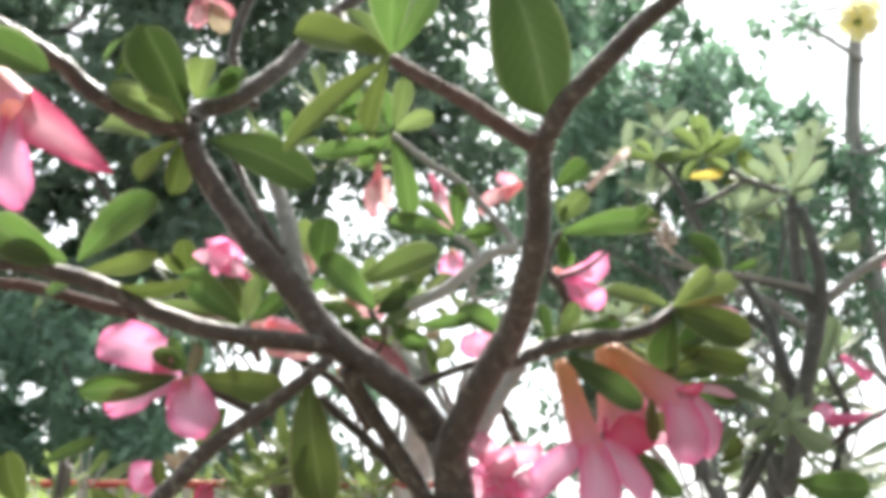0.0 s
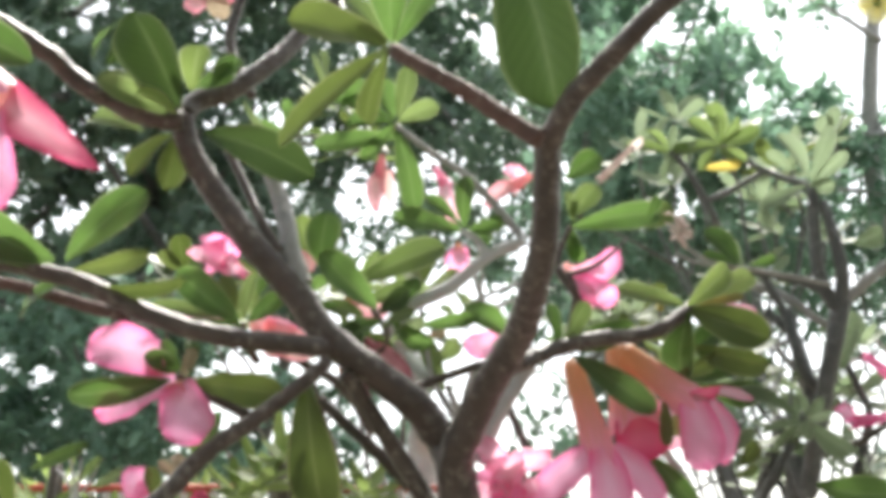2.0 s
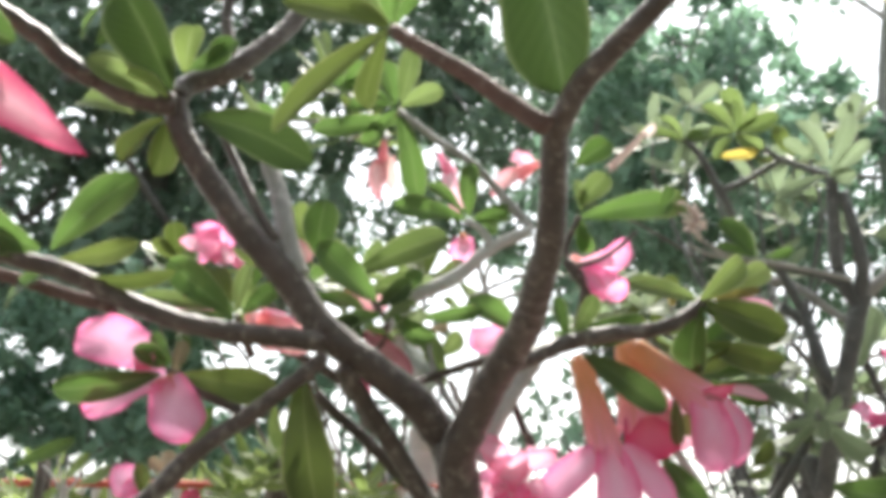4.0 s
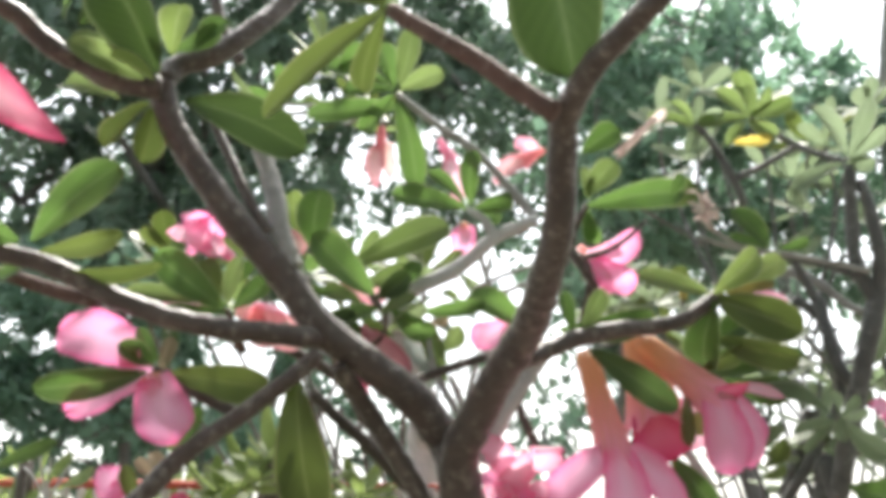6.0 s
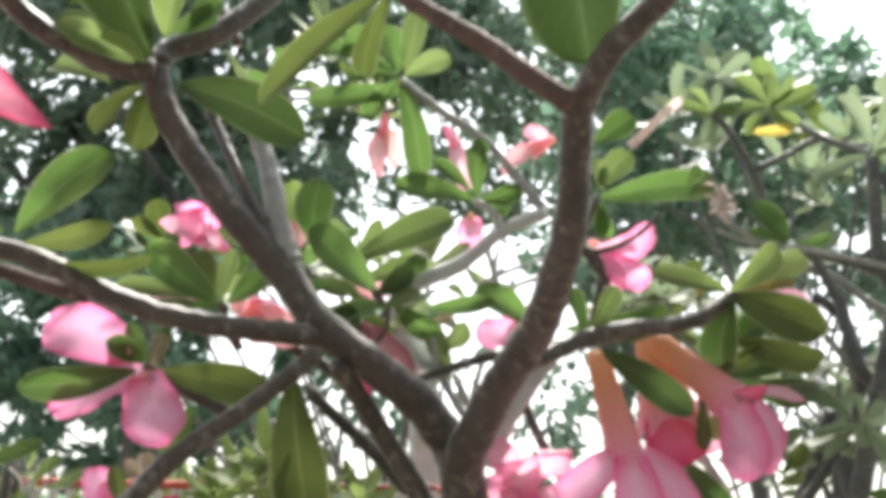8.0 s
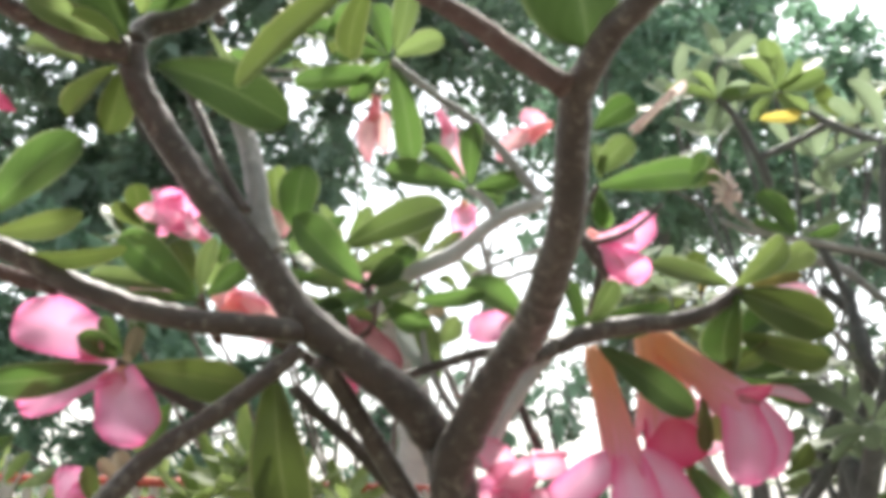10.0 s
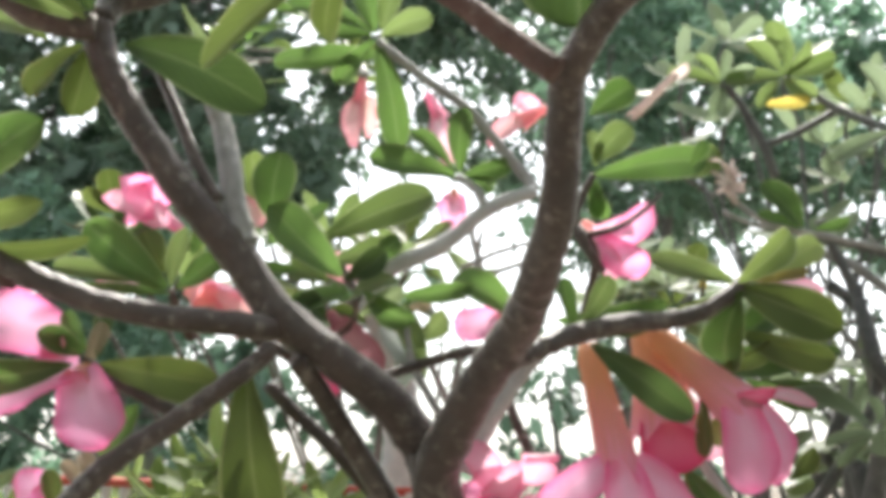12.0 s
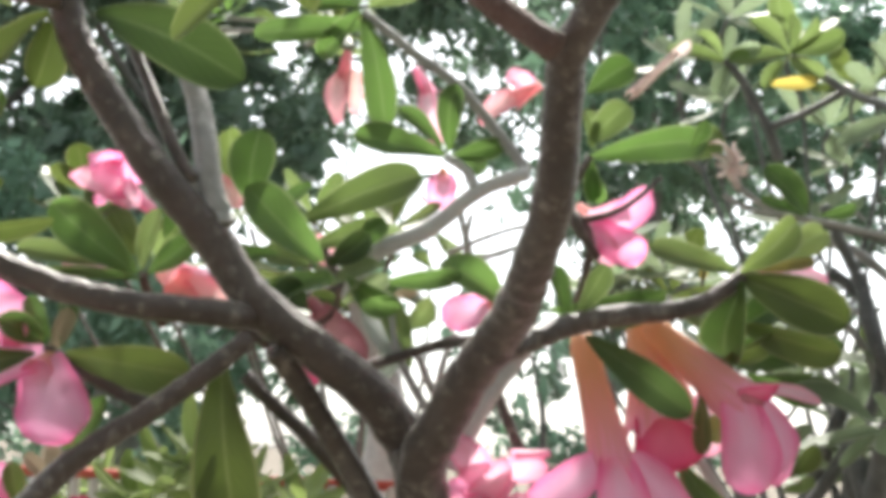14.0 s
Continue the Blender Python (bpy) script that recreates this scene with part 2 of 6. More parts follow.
def thing(name, x, y, label, category, group="", kind=""):
    ob = new(name)
    ob.empty_display_size = 0.05
    ob.location = (x, y, 0)
    bpy.context.view_layer.update()
    return tagged(ob, label, category, group, kind)


def local(parent, p):
    """A place in the world as a place in the thing's own space."""
    o = Vector((0, 0, 0))
    q = parent
    while q is not None:
        o += q.location
        q = q.parent
    return Vector(p) - o


def smooth_line(pts, step):
    """A rounded line through the points, about a step between its places."""
    out = []
    n = len(pts)
    for i in range(n - 1):
        p0, p1, p2, p3 = pts[max(i - 1, 0)], pts[i], pts[i + 1], pts[min(i + 2, n - 1)]
        k = max(2, int((p2 - p1).length / step))
        for j in range(k):
            s = j / k
            out.append(0.5 * (2 * p1 + (p2 - p0) * s + (2 * p0 - 5 * p1 + 4 * p2 - p3) * s * s + (3 * p1 - p0 - 3 * p2 + p3) * s ** 3))
    out.append(pts[-1])
    return out


def sweep(line, radii, sides=12, rough=0.06, scars=0.0, seed=0.0):
    """A round limb along a line with an uneven skin, a spiral of swollen leaf scars and closed ends."""
    bm = bmesh.new()
    rings = []
    side = Vector((1, 0, 0))
    gone = 0.0
    for i, p in enumerate(line):
        d = (line[min(i + 1, len(line) - 1)] - line[max(i - 1, 0)]).normalized()
        side = (side - d * side.dot(d))
        if side.length < 1e-4:
            side = d.orthogonal()
        side.normalize()
        up = d.cross(side)
        r = radii[i]
        if i:
            gone += (p - line[i - 1]).length / r
        near = [int(gone / 0.62) + k for k in (-1, 0, 1, 2)]
        ring = []
        for k in range(sides):
            a = 2 * math.pi * k / sides
            v = side * math.cos(a) + up * math.sin(a)
            q = (p + v * r) / max(r, 0.003)
            w = 1 + rough * noise.noise(q * 0.55 + Vector((seed, 0, 0))) + rough * 0.3 * noise.noise(q * 1.7)
            if scars:
                for j in near:
                    da = (a - j * 2.4 - seed + math.pi) % (2 * math.pi) - math.pi
                    dl = gone - j * 0.62
                    w += scars * math.exp(-(dl / 0.3) ** 2 - (da / 0.42) ** 2)
            ring.append(bm.verts.new(p + v * r * w))
        rings.append(ring)
    for a, b in zip(rings, rings[1:]):
        for k in range(sides):
            bm.faces.new((a[k], a[(k + 1) % sides], b[(k + 1) % sides], b[k]))
    bm.faces.new(list(reversed(rings[0])))
    bm.faces.new(rings[-1])
    return bm


def branch(parent, pts, r0, r1, material=None, name="branch", sides=12, label=""):
    """A limb through places of the world, tapering from r0 to r1."""
    thick = min(r0, r1)
    fine = thick > 0.004 and sides == 12
    line = smooth_line([local(parent, p) for p in pts], thick * 0.32 if fine else max(0.005, thick * 0.9))
    n = len(line) - 1
    radii = [r0 + (r1 - r0) * (i / n) for i in range(n + 1)]
    return part(name, sweep(line, radii, 18 if fine else sides, 0.12, 0.008 if fine else 0.0, len(bpy.data.objects) * 0.37), material or BARK, parent, label)


def blade(base, tip, width, roll, droop, fold, wave, shape, rows=10, cols=6, ruffle=0.0):
    """A leaf or petal from base to tip: outline by shape, folded along its rib, bent by droop, with a wavy edge."""
    ax = tip - base
    length = ax.length
    ax.normalize()
    ref = Vector((0, -1, 0.0))
    n = ref - ax * ref.dot(ax)
    if n.length < 0.05:
        n = Vector((0, 0, 1)) - ax * ax.z
    n.normalize()
    n.rotate(Matrix.Rotation(radians(roll), 3, ax))
    cross = ax.cross(n)
    bm = bmesh.new()
    uvl = bm.loops.layers.uv.new("uv")
    ph = random.uniform(0, 6.28)
    grid, uvs = [], {}
    for i in range(rows + 1):
        s = math.sin(0.5 * math.pi * i / rows) ** 1.15
        half = 0.5 * width * shape(s)
        row = []
        for j in range(cols + 1):
            v = 2 * j / cols - 1
            lift = droop * length * (4 * s * (1 - s)) + fold * half * abs(v) ** 1.4
            lift += wave * width * v * v * math.sin(ph + 7 * s + (2 if v > 0 else 0))
            lift += ruffle * width * abs(v) ** 1.5 * math.sin(2 * ph + 17 * s + 4 * v) * s
            skew = 0.05 * length * math.sin(ph) * math.sin(math.pi * s)
            vert = bm.verts.new(base + ax * (length * s) + cross * (half * v + skew) + n * lift)
            uvs[vert] = (0.5 + 0.5 * v, s)
            row.append(vert)
        grid.append(row)
    for a, b in zip(grid, grid[1:]):
        for j in range(cols):
            f = bm.faces.new((a[j], a[j + 1], b[j + 1], b[j]))
            for lp in f.loops:
                lp[uvl].uv = uvs[lp.vert]
    return bm


def obovate(s):
    """Desert rose leaf: narrow foot, broadest past the middle, round tip."""
    return max(0.1 * (1 - s), 1.53 * s ** 0.66 * max(0.0, 1 - s ** 3.2) ** 0.55)


def lobed(s):
    """Petal: a neck that widens into a round lobe."""
    return 0.5 * (1 - s) + 1.15 * s ** 0.7 * math.sqrt(max(0.0, 1 - s ** 4.2)) * 0.97


def acute(s):
    """Furled petal: broad at the throat, drawn out to a point."""
    return 0.9 * (1 + 0.35 * s) * max(0.0, 1 - s ** 1.5) ** 0.85


def slender(s):
    """Young leaf: lance-shaped, narrow at both ends."""
    return 0.1 + 0.95 * math.sin(math.pi * min(1, s ** 0.8 * 0.94)) ** 0.9


def leaf(parent, base, tip, width, roll=0, droop=0.07, fold=0.5, material=None, label=""):
    b, e = local(parent, base), local(parent, tip)
    return part("leaf", blade(b, e, width, roll, droop, fold, 0.06, obovate, 12, 8, 0.018), material or LEAF, parent, label)


def petal(parent, base, tip, width, roll=0, droop=0.1, fold=0.2, material=None, shape=lobed):
    b, e = local(parent, base), local(parent, tip)
    return part("petal", blade(b, e, width, roll, droop, fold, 0.1, shape, 18, 10, 0.055), material or PETAL, parent)


def tube(parent, base, throat, r0, r1, material=None, name="flower"):
    """The funnel of a flower, slim at its foot and wide at the throat, open at the mouth."""
    b, e = local(parent, base), local(parent, throat)
    ax = e - b
    d = ax.normalized()
    side = d.orthogonal().normalized()
    up = d.cross(side)
    bm = bmesh.new()
    uvl = bm.loops.layers.uv.new("uv")
    rings = []
    for i in range(11):
        s = i / 10
        r = r0 + (r1 - r0) * (s ** 1.5)
        r *= 0.75 if i == 0 else 1
        ring = []
        for k in range(15):
            a = 2 * math.pi * k / 15
            flute = 1 + 0.05 * s * math.cos(5 * a)
            ring.append(bm.verts.new(b + ax * (s + (0.09 * math.cos(5 * a) if i == 10 else 0.0)) + (side * math.cos(a) + up * math.sin(a)) * r * flute))
        rings.append(ring)
    for i, (a, c) in enumerate(zip(rings, rings[1:])):
        for k in range(15):
            f = bm.faces.new((a[k], a[(k + 1) % 15], c[(k + 1) % 15], c[k]))
            for lp, (u, v) in zip(f.loops, ((k, i), (k + 1, i), (k + 1, i + 1), (k, i + 1))):
                lp[uvl].uv = (u / 15, v / 10)
    bm.faces.new(list(reversed(rings[0])))
    return part(name, bm, material or TUBE, parent)


def flower(parent, base, throat, size, flare=70, spin=0, width=0.75, material=None, funnel=None, r1=None, curl=0.12):
    """A whole desert rose bloom: funnel and five petals that flare from its throat."""
    base, throat = Vector(base), Vector(throat)
    d = (throat - base).normalized()
    r = r1 or size * 0.26
    f = tube(parent, base, throat, r * 0.42, r, funnel)
    side = d.orthogonal().normalized()
    up = d.cross(side)
    for k in range(5):
        a = radians(spin + 72 * k)
        out = side * math.cos(a) + up * math.sin(a)
        way = (d * math.cos(radians(flare)) + out * math.sin(radians(flare))).normalized()
        foot = throat + out * r * 0.8 - d * r * 0.12
        p = part("petal", petal_mesh(local(f, foot), local(f, foot + way * size), size * width * 1.25, d, curl), material or PETAL, f)
    return f


def petal_mesh(b, e, width, facing, curl):
    ax = (e - b).normalized()
    n = facing - ax * facing.dot(ax)
    n = n.normalized() if n.length > 0.05 else ax.orthogonal().normalized()
    ref = Vector((0, -1, 0)) - ax * (-ax.y)
    if ref.length < 0.05:
        ref = Vector((0, 0, 1)) - ax * ax.z
    ref.normalize()
    roll = math.degrees(math.atan2(ax.dot(ref.cross(n)), ref.dot(n)))
    return blade(b, e, width, roll, -curl, -0.15, 0.05, lobed, 8, 6)


def whorl(parent, at, axis, count, length, width, spread=65, material=None, spin=0.0, shape=obovate):
    """A rosette of leaves at a shoot's end."""
    at, d = Vector(at), Vector(axis).normalized()
    side = d.orthogonal().normalized()
    up = d.cross(side)
    for k in range(count):
        a = spin + k * 2.4 + random.uniform(-0.25, 0.25)
        out = side * math.cos(a) + up * math.sin(a)
        g = radians(spread * (0.45 + 0.75 * (1 - k / max(1, count))) + random.uniform(-8, 8))
        way = d * math.cos(g) + out * math.sin(g)
        ln = length * random.uniform(0.75, 1.15)
        foot = at + d * (0.004 * k / count) + out * 0.002
        e = foot + way * ln
        ax = way.normalized()
        ref = Vector((0, -1, 0)) - ax * (-ax.y)
        n = d - ax * d.dot(ax)
        roll = 0.0
        if ref.length > 0.05 and n.length > 0.05:
            ref.normalize()
            n.normalize()
            roll = math.degrees(math.atan2(ax.dot(ref.cross(n)), ref.dot(n)))
        part("leaf", blade(local(parent, foot), local(parent, e), width * random.uniform(0.8, 1.15), roll + random.uniform(-15, 15), -0.06, 0.2, 0.03, shape, 7, 4), material or LEAF, parent)


def foliage(rng, centres, radii, counts, size, hang=0.4):
    """Small folded leaves strewn through uneven clumps: places, faces and a leaf's own coordinates."""
    verts, faces, uvs = [], [], []
    base = 0
    for c, r, n in zip(centres, radii, counts):
        q = rng.normal(size=(n, 3))
        q /= np.linalg.norm(q, axis=1)[:, None]
        q *= (rng.random(n) ** 0.45)[:, None]
        knot = rng.normal(size=(max(5, n // 70), 3)) * 0.5
        pick = knot[rng.integers(0, len(knot), n)]
        q = 0.36 * q + 0.8 * pick
        at = np.array(c) + q * np.array(r)
        ax = rng.normal(size=(n, 3)) + [0, 0, -hang]
        ax /= np.linalg.norm(ax, axis=1)[:, None]
        nr = rng.normal(size=(n, 3)) + [0, 0, 0.7]
        cr = np.cross(ax, nr)
        cr /= np.linalg.norm(cr, axis=1)[:, None]
        nn = np.cross(cr, ax)
        ln = size * rng.uniform(0.6, 1.35, n)[:, None]
        wd = ln * rng.uniform(0.17, 0.26, n)[:, None]
        p = np.stack([at, at + ax * ln * 0.45 + cr * wd + nn * wd * 0.3, at + ax * ln + nn * ln * -0.1, at + ax * ln * 0.45 - cr * wd + nn * wd * 0.3, at + ax * ln * 0.5], 1)
        verts.append(p.reshape(-1, 3))
        k = base + 5 * np.arange(n)[:, None]
        faces.append(np.concatenate([k + [0, 1, 4], k + [1, 2, 4], k + [2, 3, 4], k + [3, 0, 4]], 1).reshape(-1, 3))
        base += 5 * n
    v, f = np.concatenate(verts), np.concatenate(faces)
    corner = np.array([[0.5, 0], [1, 0.45], [0.5, 1], [0, 0.45], [0.5, 0.5]])
    return v, f, corner[f.ravel() % 5]


def foliage_mesh(name, v, f, uv):
    me = bpy.data.meshes.new(name)
    me.vertices.add(len(v))
    me.vertices.foreach_set("co", v.astype(np.float32).ravel())
    me.loops.add(len(f) * 3)
    me.loops.foreach_set("vertex_index", f.astype(np.int32).ravel())
    me.polygons.add(len(f))
    me.polygons.foreach_set("loop_start", np.arange(0, len(f) * 3, 3, dtype=np.int32))
    lay = me.uv_layers.new(name="uv")
    lay.data.foreach_set("uv", uv.astype(np.float32).ravel())
    me.update(calc_edges=True)
    me.validate()
    return me


def fan(seed, n, left, right, high, low, near, far, small, large):
    """Clumps strewn unevenly over a stretch of bearings (left to right) and rises (high to low) at some distance."""
    rng = np.random.default_rng(seed)
    across = max(1, round(math.sqrt(n * (right - left) / (high - low))))
    rows = max(1, round(n / across))
    out = []
    for i in range(across):
        for j in range(rows):
            d = rng.uniform(near, far)
            x = left + (right - left) * (i + rng.uniform(0.1, 0.9)) / across
            z = high + (low - high) * (j + rng.uniform(0.1, 0.9)) / rows
            out.append((x * d, d, 1 + z * d, d * rng.uniform(small, large)))
    return out


def tree(name, foot, top, trunk_r, clumps, leaf_size, density, material, label, seed, wood=None, hang=0.4):
    """A tree: tapered trunk, a limb to each clump, twigs, and a crown of small leaves in uneven clumps. clumps: x, y, z, radius."""
    ob = thing(name, foot[0], foot[1], label, name.split("_")[-1])
    rng = np.random.default_rng(seed)
    foot, top = Vector((foot[0], foot[1], 0)), Vector(top)
    wob = Vector((rng.normal() * 0.08, rng.normal() * 0.08, 0))
    branch(ob, [foot, foot.lerp(top, 0.4) + wob, foot.lerp(top, 0.75) - wob, top], trunk_r, trunk_r * 0.35, wood or WOOD, "trunk", 14)
    centres, radii, counts = [], [], []
    nodes = [foot.lerp(top, s) for s in (0.35, 0.5, 0.65, 0.8, 0.92, 1.0)]
    stem = (foot + top) / 2
    for x, y, z, r in sorted(clumps, key=lambda k: (Vector(k[:3]) - stem).length):
        c = Vector((x, y, z))
        a = min(nodes, key=lambda n: (n - c).length + max(0.0, n.z - c.z))
        mid = a.lerp(c, 0.55) + Vector((0, 0, 0.08 * (c - a).length))
        tip = c + Vector((0, 0, r * 0.3))
        branch(ob, [a, mid, tip], trunk_r * 0.2, trunk_r * 0.07, wood or WOOD, "limb", 8)
        nodes.append(tip)
        centres.append(local(ob, c)[:])
        radii.append((r, r * 0.8, r * 0.85))
        counts.append(int(density * r * r / (leaf_size * leaf_size)))
    crown = part("crown", foliage_mesh("crown", *foliage(rng, centres, radii, counts, leaf_size, hang)), material, ob)
    tagged(crown, "loose crown of many small leaves", kind="stuff")
    return ob


# ---------------------------------------------------------------- the place

def ground_sheet():
    bm = bmesh.new()
    edges = [-400, -60, -20, -8, -4, -2, 0, 2, 4, 8, 20, 60, 400]
    grid = [[bm.verts.new((x, y + 3, 0.05 * noise.noise(Vector((x, y, 0)) * 0.4) if abs(x) + abs(y) < 30 else 0.0)) for x in edges] for y in edges]
    for a, b in zip(grid, grid[1:]):
        for k in range(len(edges) - 1):
            bm.faces.new((a[k], a[k + 1], b[k + 1], b[k]))
    return tagged(part("ground", bm, EARTH, None), "bare sandy earth under the plants", "ground", kind="structure")


ground_sheet()

rose = thing("desert_rose", 0.007, 0.656, "tall desert rose with grey-brown forked branches and pink blooms", "plant", group="desert roses")
branch(rose, [(0.007, 0.656, -0.02), (0.017, 0.656, 0.12), (0.018, 0.658, 0.45), (0.0125, 0.658, 0.9), (0.0115, 0.6570, 1.0034), (0.0105, 0.6520, 1.0244), (0.0083, 0.6480, 1.0410), (0.0070, 0.6460, 1.0500)], 0.05, 0.0118, name="trunk")
branch(rose, [(0.0095, 0.6510, 1.0274), (0.0049, 0.6529, 1.0460), (-0.0127, 0.6423, 1.0701), (-0.0351, 0.6301, 1.0876), (-0.0651, 0.6199, 1.1095), (-0.0874, 0.6157, 1.1383), (-0.1120, 0.6106, 1.1669), (-0.1335, 0.6073, 1.1959), (-0.1520, 0.6043, 1.2262), (-0.1565, 0.6017, 1.2465)], 0.0112, 0.0072)
branch(rose, [(-0.1548, 0.5940, 1.2415), (-0.1640, 0.5935, 1.2417), (-0.1832, 0.5934, 1.2460), (-0.1985, 0.5938, 1.2549), (-0.2115, 0.5871, 1.2603), (-0.2249, 0.5810, 1.2704), (-0.2295, 0.5751, 1.2752), (-0.2371, 0.5720, 1.2796), (-0.2583, 0.5620, 1.2914), (-0.2892, 0.5500, 1.3046)], 0.0066, 0.0052)
branch(rose, [(-0.1562, 0.6068, 1.2508), (-0.1508, 0.6117, 1.2612), (-0.1313, 0.6164, 1.2704), (-0.1172, 0.6218, 1.2831), (-0.1063, 0.6278, 1.2959), (-0.0984, 0.6337, 1.3062), (-0.0846, 0.6420, 1.3288), (-0.0648, 0.6500, 1.3533), (-0.0329, 0.6600, 1.3892)], 0.0066, 0.0054)
branch(rose, [(0.0095, 0.6510, 1.0244), (0.0091, 0.6407, 1.0420), (0.0162, 0.6302, 1.0561), (0.0284, 0.6096, 1.0783), (0.0442, 0.5743, 1.1015), (0.0503, 0.5342, 1.1200), (0.0545, 0.5092, 1.1391), (0.0549, 0.4943, 1.1595), (0.0550, 0.4794, 1.1794)], 0.0112, 0.0066)
branch(rose, [(0.0549, 0.4761, 1.1768), (0.0596, 0.4663, 1.1861), (0.0659, 0.4565, 1.1951), (0.0736, 0.4485, 1.2013), (0.0817, 0.4423, 1.2081), (0.0887, 0.4361, 1.2136), (0.1028, 0.4280, 1.2260), (0.1153, 0.4200, 1.2341), (0.1354, 0.4080, 1.2471)], 0.0062, 0.0044)
branch(rose, [(0.0497, 0.4632, 1.1757), (0.0327, 0.4691, 1.1900), (0.0175, 0.4751, 1.2047), (-0.0011, 0.4809, 1.2190), (-0.0162, 0.4865, 1.2309), (-0.0229, 0.4919, 1.2386)], 0.0050, 0.0038, BARK_RED)
branch(rose, [(-0.0637, 0.6320, 1.1047), (-0.0734, 0.6090, 1.1033), (-0.1038, 0.5917, 1.1038), (-0.1171, 0.5889, 1.1049), (-0.1443, 0.5863, 1.1107), (-0.1724, 0.5836, 1.1210), (-0.1910, 0.5813, 1.1304), (-0.2097, 0.5786, 1.1385), (-0.2254, 0.5758, 1.1417), (-0.2389, 0.5720, 1.1457), (-0.2573, 0.5700, 1.1471), (-0.2819, 0.5650, 1.1473)], 0.0062, 0.0050)
branch(rose, [(-0.1802, 0.5881, 1.1193), (-0.1985, 0.5926, 1.1241), (-0.2256, 0.6015, 1.1338), (-0.2570, 0.6104, 1.1437), (-0.2871, 0.6152, 1.1472)], 0.0042, 0.0036, BARK_RED)
branch(rose, [(-0.0662, 0.6018, 1.0931), (-0.0703, 0.6000, 1.0876), (-0.0898, 0.5984, 1.0716), (-0.1058, 0.5970, 1.0595), (-0.1286, 0.5958, 1.0436), (-0.1404, 0.5946, 1.0326), (-0.1539, 0.5932, 1.0177), (-0.1762, 0.5917, 0.9946)], 0.0043, 0.0058)
branch(rose, [(-0.0565, 0.6183, 1.0892), (-0.0467, 0.6330, 1.0756), (-0.0293, 0.6454, 1.0487), (-0.0100, 0.6532, 1.0175), (0.0021, 0.6553, 0.9862), (0.0077, 0.6541, 0.9456)], 0.0049, 0.0074)
branch(rose, [(-0.0757, 0.6601, 1.0806), (-0.0629, 0.6633, 1.0680), (-0.0446, 0.6673, 1.0517), (-0.0190, 0.6680, 1.0261)], 0.0036, 0.0045)
branch(rose, [(0.0429, 0.6115, 1.0908), (0.0542, 0.6200, 1.0961), (0.0728, 0.6284, 1.1045), (0.1007, 0.6365, 1.1118), (0.1198, 0.6435, 1.1142), (0.1391, 0.6492, 1.1195), (0.1537, 0.6542, 1.1293), (0.1626, 0.6586, 1.1368)], 0.0057, 0.0042)
branch(rose, [(-0.0259, 0.6594, 1.0835), (0.0002, 0.6683, 1.0930), (0.0223, 0.6557, 1.0983), (0.0426, 0.6277, 1.0969)], 0.0027, 0.0032)
branch(rose, [(-0.0826, 0.6170, 1.1435), (-0.0895, 0.6180, 1.1625), (-0.0932, 0.6220, 1.1808), (-0.0990, 0.6300, 1.2021), (-0.1062, 0.6360, 1.2202)], 0.0066, 0.0052, BARK_GREY)
branch(rose, [(-0.1227, 0.6550, 1.2826), (-0.1341, 0.6550, 1.3042), (-0.1396, 0.6550, 1.3240), (-0.1359, 0.6550, 1.3461), (-0.1282, 0.6550, 1.3686), (-0.1147, 0.6550, 1.3937)], 0.0036, 0.0034)
branch(rose, [(-0.0960, 0.6120, 1.1626), (-0.1067, 0.6140, 1.1803), (-0.1172, 0.6170, 1.2024), (-0.1263, 0.6200, 1.2212), (-0.1330, 0.6220, 1.2352)], 0.0034, 0.0026)
leaf(rose, (-0.0261, 0.4876, 1.2384), (-0.0751, 0.4666, 1.2429), 0.0266, 15, material=LEAF_OLIVE)
leaf(rose, (-0.0230, 0.4872, 1.2399), (-0.0145, 0.4551, 1.2888), 0.0261, -10)
leaf(rose, (-0.0240, 0.4870, 1.2376), (-0.0833, 0.5050, 1.1897), 0.0158, 12, droop=0.02, fold=0.5, material=LEAF_OLIVE)
leaf(rose, (-0.0252, 0.4870, 1.2348), (-0.0390, 0.5300, 1.2127), 0.0128, -20, material=LEAF_OLIVE)
leaf(rose, (-0.0215, 0.4872, 1.2399), (0.0010, 0.4959, 1.2846), 0.0135, 20)
leaf(rose, (-0.0246, 0.4876, 1.2384), (-0.0504, 0.4989, 1.2723), 0.0115, 0, material=LEAF_PALE)
leaf(rose, (0.0385, 0.4700, 1.2837), (0.0592, 0.4680, 1.1929), 0.0438, 22, fold=0.75, material=LEAF_SHADED)
leaf(rose, (-0.1583, 0.5960, 1.2510), (-0.1803, 0.5650, 1.2987), 0.0367, -15, fold=0.9, material=LEAF_SHADED)
leaf(rose, (-0.1604, 0.5900, 1.2438), (-0.1998, 0.5700, 1.2585), 0.0151, -10, fold=0.5, material=LEAF_PALE)
leaf(rose, (-0.1575, 0.5860, 1.2421), (-0.1766, 0.5660, 1.2488), 0.0111, 25, fold=0.8, material=LEAF_LIME)
leaf(rose, (-0.2081, 0.6088, 1.2864), (-0.1871, 0.6009, 1.3180), 0.0212, 45, fold=0.9, material=LEAF_SHADED)
leaf(rose, (-0.1517, 0.6000, 1.2634), (-0.1480, 0.6000, 1.2947), 0.0196, 0, material=LEAF_LIME)
leaf(rose, (-0.1521, 0.6050, 1.2680), (-0.1266, 0.6100, 1.2839), 0.0130, 20)
